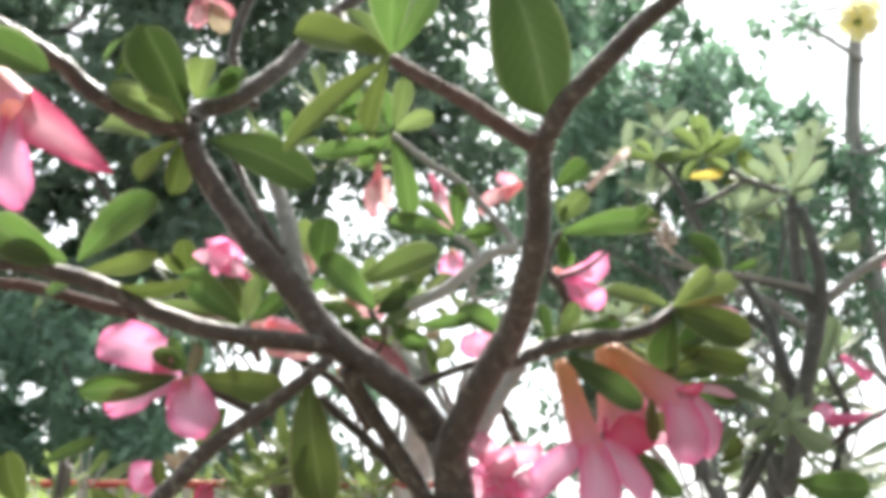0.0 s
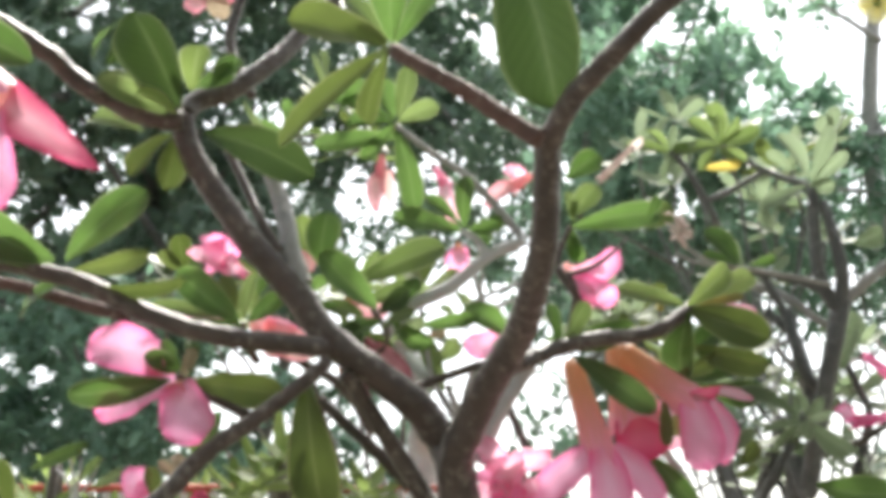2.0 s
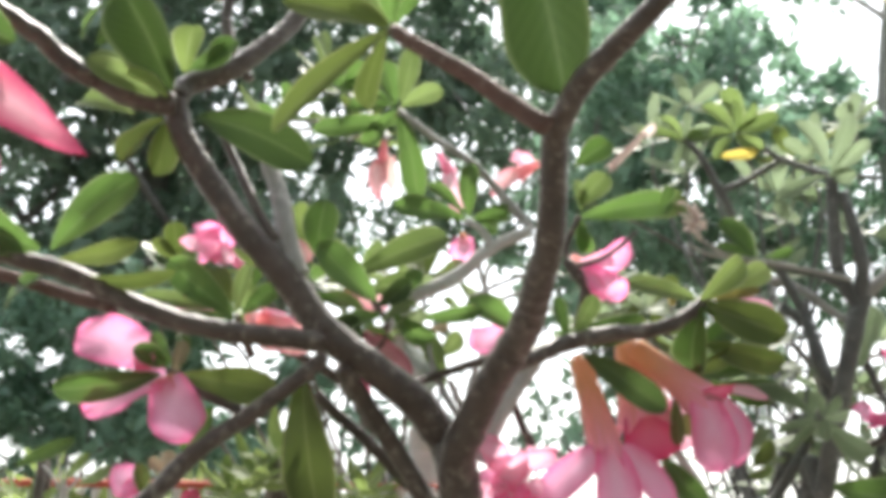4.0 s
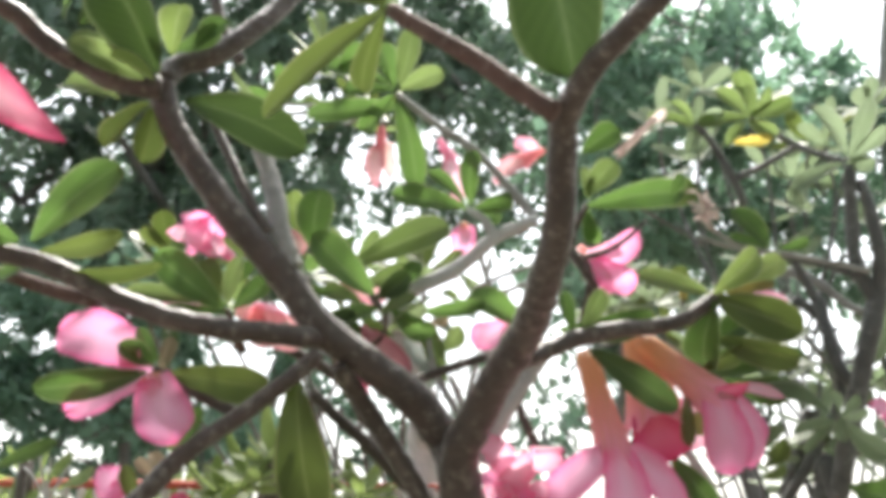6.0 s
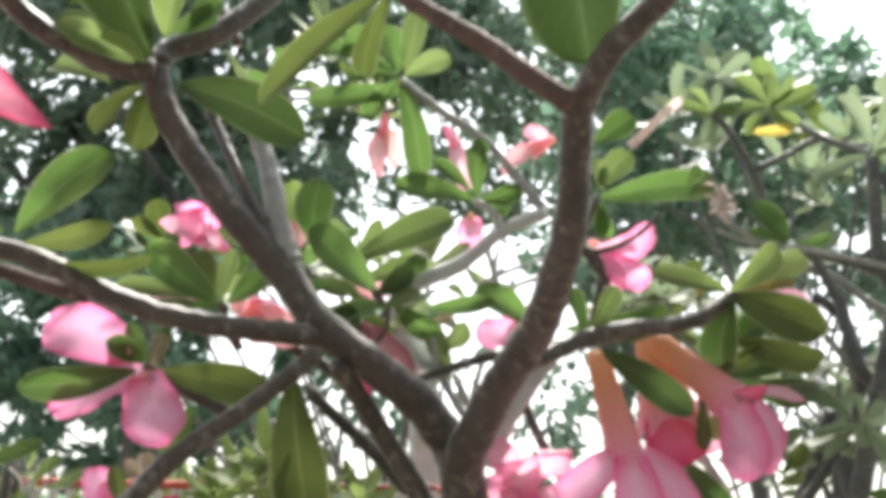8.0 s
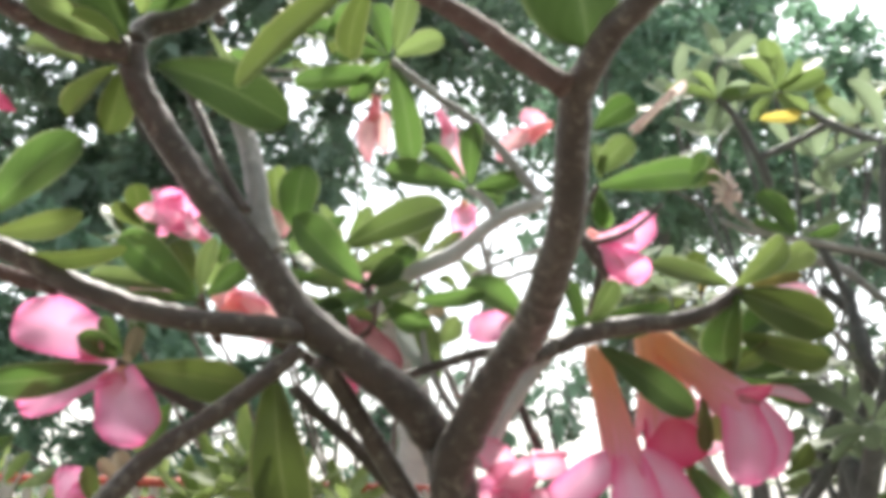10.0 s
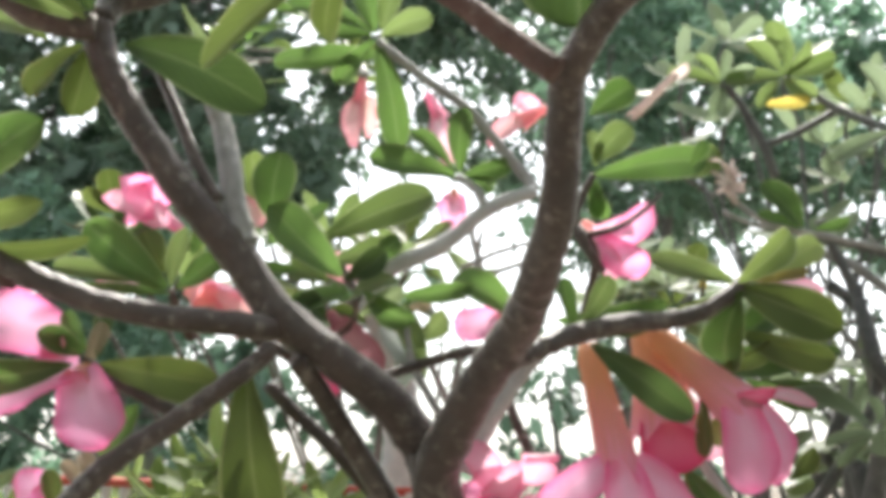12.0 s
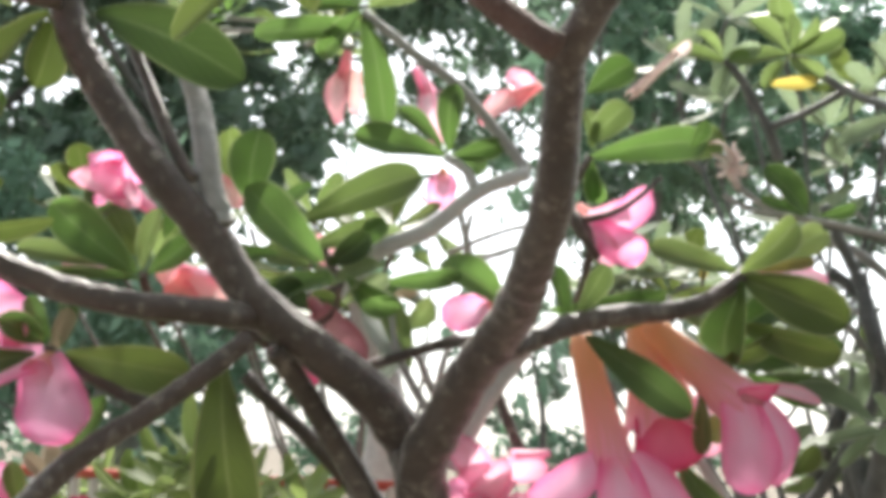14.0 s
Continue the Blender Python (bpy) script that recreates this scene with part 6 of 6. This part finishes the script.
branch(rose, [(-0.0990, 0.6880, 0.7326), (-0.1437, 0.7569, 0.8183), (-0.1802, 0.7915, 0.9247), (-0.1680, 0.7598, 1.0061), (-0.1665, 0.7507, 1.0200)], 0.0013, 0.0012)
whorl(rose, (-0.1665, 0.7507, 1.0200), (-0.23, -0.56, 0.80), 15, 0.0275, 0.0044, 75, material=LEAF_LIME, shape=slender)
branch(rose, [(-0.0990, 0.6880, 0.7261), (-0.1459, 0.7504, 0.8093), (-0.1843, 0.7796, 0.9137), (-0.1903, 0.7488, 0.9918), (-0.1869, 0.7397, 1.0055)], 0.0013, 0.0011)
whorl(rose, (-0.1869, 0.7397, 1.0055), (0.10, -0.06, 0.80), 12, 0.0260, 0.0066, 75, material=LEAF_LIME, shape=slender)
branch(rose, [(-0.0990, 0.6880, 0.7369), (-0.1425, 0.7547, 0.8208), (-0.1780, 0.7875, 0.9258), (-0.1718, 0.7591, 0.9945), (-0.1694, 0.7499, 1.0084)], 0.0013, 0.0012)
whorl(rose, (-0.1694, 0.7499, 1.0084), (0.46, -0.62, 0.80), 14, 0.0171, 0.0045, 75, material=LEAF_LIME, shape=slender)
branch(rose, [(-0.0990, 0.6880, 0.7115), (-0.1868, 0.7484, 0.8167), (-0.2587, 0.7760, 0.9391), (-0.2652, 0.7455, 1.0158), (-0.2580, 0.7365, 1.0294)], 0.0013, 0.0011)
whorl(rose, (-0.2580, 0.7365, 1.0294), (-0.27, 0.07, 0.80), 13, 0.0258, 0.0057, 75, material=LEAF_LIME, shape=slender)
branch(rose, [(-0.0990, 0.6880, 0.7313), (-0.1362, 0.7679, 0.8205), (-0.1667, 0.8114, 0.9298), (-0.1735, 0.7807, 1.0077), (-0.1736, 0.7714, 1.0220)], 0.0014, 0.0012)
whorl(rose, (-0.1736, 0.7714, 1.0220), (-0.46, -0.05, 0.80), 12, 0.0271, 0.0047, 75, material=LEAF_SAGE)
branch(rose, [(-0.0990, 0.6880, 0.6853), (-0.1958, 0.7521, 0.7972), (-0.2750, 0.7827, 0.9252), (-0.2812, 0.7519, 1.0029), (-0.2806, 0.7428, 1.0166)], 0.0013, 0.0011)
whorl(rose, (-0.2806, 0.7428, 1.0166), (0.26, -0.00, 0.80), 14, 0.0205, 0.0060, 75, material=LEAF_SAGE)
branch(rose, [(-0.0990, 0.6880, 0.7091), (-0.1536, 0.7676, 0.8049), (-0.1982, 0.8109, 0.9197), (-0.1849, 0.7798, 0.9988), (-0.1832, 0.7706, 1.0131)], 0.0014, 0.0012)
whorl(rose, (-0.1832, 0.7706, 1.0131), (0.23, -0.64, 0.80), 14, 0.0186, 0.0066, 75, material=LEAF_SAGE)
branch(rose, [(-0.0990, 0.6880, 0.6874), (-0.1850, 0.7620, 0.7966), (-0.2553, 0.8007, 0.9223), (-0.2357, 0.7708, 0.9971), (-0.2394, 0.7616, 1.0112)], 0.0014, 0.0012)
whorl(rose, (-0.2394, 0.7616, 1.0112), (-0.16, -0.36, 0.80), 12, 0.0192, 0.0052, 75, material=LEAF_LIME, shape=slender)
branch(rose, [(-0.0990, 0.6880, 0.7527), (-0.0829, 0.7472, 0.8226), (-0.0697, 0.7739, 0.9162), (-0.0723, 0.7421, 0.9984), (-0.0721, 0.7331, 1.0119)], 0.0013, 0.0011)
whorl(rose, (-0.0721, 0.7331, 1.0119), (-0.08, 0.06, 0.80), 15, 0.0212, 0.0063, 75, material=LEAF_LIME, shape=slender)
branch(rose, [(-0.0990, 0.6880, 0.7746), (-0.0597, 0.7213, 0.8409), (-0.0275, 0.7268, 0.9315), (-0.0454, 0.6992, 0.9967), (-0.0411, 0.6904, 1.0095)], 0.0012, 0.0011)
whorl(rose, (-0.0411, 0.6904, 1.0095), (0.22, -0.46, 0.80), 12, 0.0217, 0.0040, 75, material=LEAF_SAGE)
branch(rose, [(-0.0990, 0.6880, 0.8247), (-0.1024, 0.7241, 0.8768), (-0.1051, 0.7318, 0.9557), (-0.0968, 0.7016, 1.0313), (-0.0924, 0.6928, 1.0440)], 0.0012, 0.0011)
whorl(rose, (-0.0924, 0.6928, 1.0440), (-0.06, 0.03, 0.80), 15, 0.0156, 0.0044, 75, material=LEAF_SAGE)
branch(rose, [(-0.0990, 0.6880, 0.7626), (-0.0726, 0.7421, 0.8324), (-0.0510, 0.7646, 0.9259), (-0.0477, 0.7363, 0.9941), (-0.0454, 0.7273, 1.0076)], 0.0013, 0.0011)
whorl(rose, (-0.0454, 0.7273, 1.0076), (-0.04, -0.28, 0.80), 13, 0.0195, 0.0065, 75, material=LEAF_LIME, shape=slender)
branch(rose, [(-0.0990, 0.6880, 0.7782), (-0.1037, 0.7394, 0.8410), (-0.1076, 0.7596, 0.9287), (-0.0958, 0.7311, 0.9979), (-0.0982, 0.7221, 1.0113)], 0.0013, 0.0011)
whorl(rose, (-0.0982, 0.7221, 1.0113), (-0.49, -0.59, 0.80), 13, 0.0215, 0.0045, 75, material=LEAF_LIME, shape=slender)
branch(rose, [(-0.0990, 0.6880, 0.7902), (-0.1038, 0.7280, 0.8451), (-0.1078, 0.7389, 0.9264), (-0.1174, 0.7086, 1.0025), (-0.1213, 0.6997, 1.0155)], 0.0012, 0.0011)
whorl(rose, (-0.1213, 0.6997, 1.0155), (-0.46, -0.55, 0.80), 12, 0.0180, 0.0064, 75, material=LEAF_LIME, shape=slender)
branch(rose, [(-0.0990, 0.6880, 0.8057), (-0.1000, 0.7323, 0.8633), (-0.1008, 0.7467, 0.9468), (-0.1008, 0.7164, 1.0229), (-0.0984, 0.7075, 1.0359)], 0.0013, 0.0011)
whorl(rose, (-0.0984, 0.7075, 1.0359), (-0.47, -0.67, 0.80), 13, 0.0256, 0.0062, 75, material=LEAF_LIME, shape=slender)
branch(rose, [(-0.0990, 0.6880, 0.7681), (-0.1186, 0.7394, 0.8339), (-0.1346, 0.7597, 0.9241), (-0.1323, 0.7287, 1.0031), (-0.1318, 0.7197, 1.0164)], 0.0013, 0.0011)
whorl(rose, (-0.1318, 0.7197, 1.0164), (-0.22, -0.57, 0.80), 12, 0.0209, 0.0042, 75, material=LEAF_SAGE)
branch(rose, [(-0.0990, 0.6880, 0.7755), (-0.0940, 0.7433, 0.8410), (-0.0899, 0.7667, 0.9310), (-0.1004, 0.7364, 1.0069), (-0.0988, 0.7274, 1.0204)], 0.0013, 0.0011)
whorl(rose, (-0.0988, 0.7274, 1.0204), (0.02, -0.56, 0.80), 13, 0.0163, 0.0045, 75, material=LEAF_LIME, shape=slender)
leaf(rose, (-0.2468, 0.6426, 1.0370), (-0.2106, 0.6334, 1.0512), 0.0097, 30, material=LEAF_SHADED)
leaf(rose, (-0.2161, 0.6467, 1.0207), (-0.1928, 0.6380, 1.0102), 0.0131, 20, material=LEAF_OLIVE)
leaf(rose, (-0.2115, 0.6452, 1.0267), (-0.1916, 0.6426, 1.0371), 0.0072, 30, material=LEAF_SAGE)
leaf(rose, (-0.2177, 0.6445, 1.0296), (-0.2045, 0.6408, 1.0445), 0.0065, 30, material=LEAF_PALE)
branch(rose, [(-0.2192, 0.6489, 1.0117), (-0.2204, 0.6452, 1.0266), (-0.2229, 0.6409, 1.0439)], 0.0011, 0.0007, BARK_PALE)
branch(rose, [(-0.2186, 0.6474, 1.0177), (-0.2180, 0.6445, 1.0296), (-0.2161, 0.6412, 1.0427)], 0.0010, 0.0006, BARK_PALE)
branch(rose, [(-0.2222, 0.6460, 1.0236), (-0.2259, 0.6439, 1.0320), (-0.2314, 0.6426, 1.0370)], 0.0010, 0.0006, BARK_PALE)
branch(rose, [(-0.2161, 0.6461, 1.0231), (-0.2100, 0.6441, 1.0311), (-0.2063, 0.6424, 1.0380)], 0.0010, 0.0006, BARK_PALE)
leaf(rose, (-0.1555, 0.6448, 1.0283), (-0.1696, 0.6416, 1.0410), 0.0078, 20, material=LEAF_TAN)
leaf(rose, (-0.1533, 0.6444, 1.0298), (-0.1618, 0.6463, 1.0450), 0.0098, 30, material=LEAF_TAN)
leaf(rose, (-0.1702, 0.6418, 1.0177), (-0.1742, 0.6368, 1.0377), 0.0101, 20, material=LEAF_OLIVE)

fence = thing("wire_fence", -0.400, 0.723, "low wire fence with a red top rod and white uprights", "fence")
branch(fence, [(-0.3999, 0.7226, 1.0344), (-0.1980, 0.7262, 1.0314), (0.0039, 0.7298, 1.0285)], 0.0026, 0.0026, RED_PAINT, "top_rod", 8)
first, last = Vector((-0.3999, 0.7226, 1.0344)), Vector((0.0039, 0.7298, 1.0285))
upright = None
for k in range(40):
    p = first.lerp(last, k / 39)
    if upright is None:
        upright = branch(fence, [(p.x, p.y, -0.02), (p.x, p.y, p.z * 0.5), (p.x, p.y, p.z - 0.006)], 0.003, 0.003, WHITE_PAINT, "upright", 8)
    else:
        o = new("upright", upright.data)
        o.parent = fence
        o.location = (p.x - first.x, p.y - first.y, 0)
tree("broadleaf_tree", (-1.58, 6.20), (-1.43, 5.41, 4.31), 0.130, fan(41, 29, -0.60, -0.12, 0.74, 0.38, 4.6, 6.6, 0.074, 0.111) + fan(68, 9, -0.31, -0.12, 0.36, 0.22, 4.6, 6.6, 0.070, 0.100) + fan(69, 7, -0.60, -0.30, 0.26, 0.20, 4.6, 6.6, 0.066, 0.090) + fan(42, 3, -0.46, -0.28, 0.36, 0.26, 5.3, 6.8, 0.056, 0.072), 0.115, 26, FAR_DARK, "dark broad-leaved tree with a dense crown", 11)
tree("broadleaf_tree", (-1.59, 7.33), (-0.08, 6.35, 5.08), 0.060, fan(43, 20, -0.16, 0.16, 0.74, 0.35, 5.5, 7.5, 0.059, 0.086) + fan(44, 7, -0.16, 0.01, 0.49, 0.37, 5.6, 7.2, 0.047, 0.068) + fan(45, 6, -0.04, 0.07, 0.49, 0.37, 5.6, 7.2, 0.042, 0.060), 0.110, 17, FAR_DARK, "dark broad-leaved tree with gaps of sky", 12)
tree("broadleaf_tree", (-0.59, 6.76), (-0.53, 6.29, 3.04), 0.020, fan(46, 8, -0.13, 0.09, 0.36, 0.27, 5.8, 7.4, 0.031, 0.046), 0.075, 7, FAR_DARK, "young dark-leaved tree with thin crown", 18)
tree("broadleaf_tree", (-0.09, 7.89), (-0.05, 7.58, 2.43), 0.020, fan(47, 8, -0.05, 0.11, 0.26, 0.11, 4.3, 6.0, 0.025, 0.040) + fan(48, 4, -0.03, 0.06, 0.15, 0.08, 3.3, 4.4, 0.017, 0.029) + fan(49, 3, 0.07, 0.12, 0.12, 0.07, 3.3, 4.4, 0.019, 0.029) + fan(50, 7, 0.05, 0.20, 0.28, 0.18, 4.3, 5.9, 0.023, 0.035), 0.110, 5, FAR_GREEN, "slight pale green sapling in the haze", 20)
tree("broadleaf_tree", (1.18, 7.33), (1.07, 6.67, 3.82), 0.040, fan(51, 16, -0.03, 0.19, 0.47, 0.26, 6.2, 7.8, 0.041, 0.062) + fan(67, 26, 0.10, 0.30, 0.30, 0.13, 5.9, 7.4, 0.034, 0.052) + fan(52, 8, 0.09, 0.20, 0.33, 0.21, 6.4, 7.5, 0.042, 0.060), 0.100, 14, FAR_DARK, "dark broad-leaved tree half hidden by branches", 19)
tree("broadleaf_tree", (1.08, 5.07), (1.11, 4.66, 2.76), 0.050, fan(53, 14, 0.12, 0.29, 0.49, 0.37, 4.1, 5.6, 0.042, 0.068) + fan(54, 6, 0.26, 0.37, 0.45, 0.36, 4.1, 5.7, 0.026, 0.039) + fan(55, 24, 0.12, 0.37, 0.41, 0.26, 4.2, 5.8, 0.041, 0.062) + fan(56, 5, 0.12, 0.29, 0.61, 0.48, 4.5, 5.5, 0.043, 0.065), 0.085, 18, FAR_GREEN, "green feathery broad-leaved tree against the sky", 13)
tall_tree = tree("broadleaf_tree", (2.28, 5.64), (2.17, 4.98, 3.74), 0.085, fan(57, 20, 0.33, 0.49, 0.42, 0.21, 4.8, 5.8, 0.041, 0.061) + fan(58, 2, 0.31, 0.43, 0.54, 0.49, 4.5, 5.5, 0.032, 0.048), 0.070, 12, FAR_GREEN, "tree with a bare straight grey trunk and thin crown", 14, BARK_GREY)
tree("shrub", (-1.20, 3.99), (-1.18, 3.81, 1.64), 0.040, fan(59, 30, -0.51, -0.20, 0.23, 0.03, 3.6, 4.9, 0.044, 0.069) + fan(60, 13, -0.22, -0.04, 0.18, 0.03, 3.6, 5.0, 0.026, 0.040), 0.075, 23, FAR_GREEN, "dark green leafy shrub beyond the plants", 15)
tree("broadleaf_tree", (0.43, 5.13), (0.43, 4.99, 1.45), 0.030, fan(61, 3, 0.05, 0.12, 0.11, 0.04, 4.5, 5.0, 0.019, 0.029) + fan(62, 8, 0.15, 0.41, 0.32, 0.19, 4.8, 6.4, 0.030, 0.045) + fan(63, 6, 0.17, 0.33, 0.31, 0.23, 4.8, 5.8, 0.030, 0.043) + fan(64, 6, 0.14, 0.28, 0.19, 0.04, 5.0, 6.6, 0.029, 0.044) + fan(65, 5, 0.27, 0.43, 0.17, 0.04, 4.4, 6.1, 0.026, 0.040), 0.060, 12, FAR_DARK, "low dark green shrub beyond the plants", 16)
tree("hedge", (0.85, 5.83), (0.85, 5.67, 0.97), 0.030, fan(66, 32, -0.51, 0.22, 0.02, -0.16, 5.2, 6.9, 0.047, 0.065), 0.070, 18, FAR_GREEN, "low light green hedge beyond the plants", 17)
branch(tall_tree, [(1.0330, 2.1307, 2.4574), (0.9419, 2.0257, 2.1965), (0.8926, 1.9987, 2.0774)], 0.006, 0.003, WOOD, "twig", 8)
flower(tall_tree, (0.9194, 2.0453, 2.1181), (0.8859, 1.9898, 2.0676), 0.0381, 80, 10, width=0.9, material=PETAL_YELLOW, funnel=LEAF_PALE)
flower(tall_tree, (0.8937, 2.0265, 2.0795), (0.8743, 1.9793, 2.0418), 0.0334, 75, 40, width=0.9, material=PETAL_YELLOW, funnel=LEAF_PALE)

# trees out of view, added behind and beside the camera to block sky light
for x, y, seed in ((-2.2, -2.2, 31), (0.3, -2.6, 32), (2.4, -2.2, 33), (-4.2, 0.6, 34), (4.4, 0.4, 35)):
    rng = np.random.default_rng(seed)
    tree("broadleaf_tree", (x, y), (x + 0.2, y + 0.3, 5.0), 0.14,
         [(x + rng.uniform(-1.6, 1.6), y + rng.uniform(-0.8, 1.4), rng.uniform(0.8, 6.0), rng.uniform(0.7, 1.0)) for _ in range(16)],
         0.15, 20, FAR_DARK, "unseen dark broad-leaved tree added to shade the plants", seed)
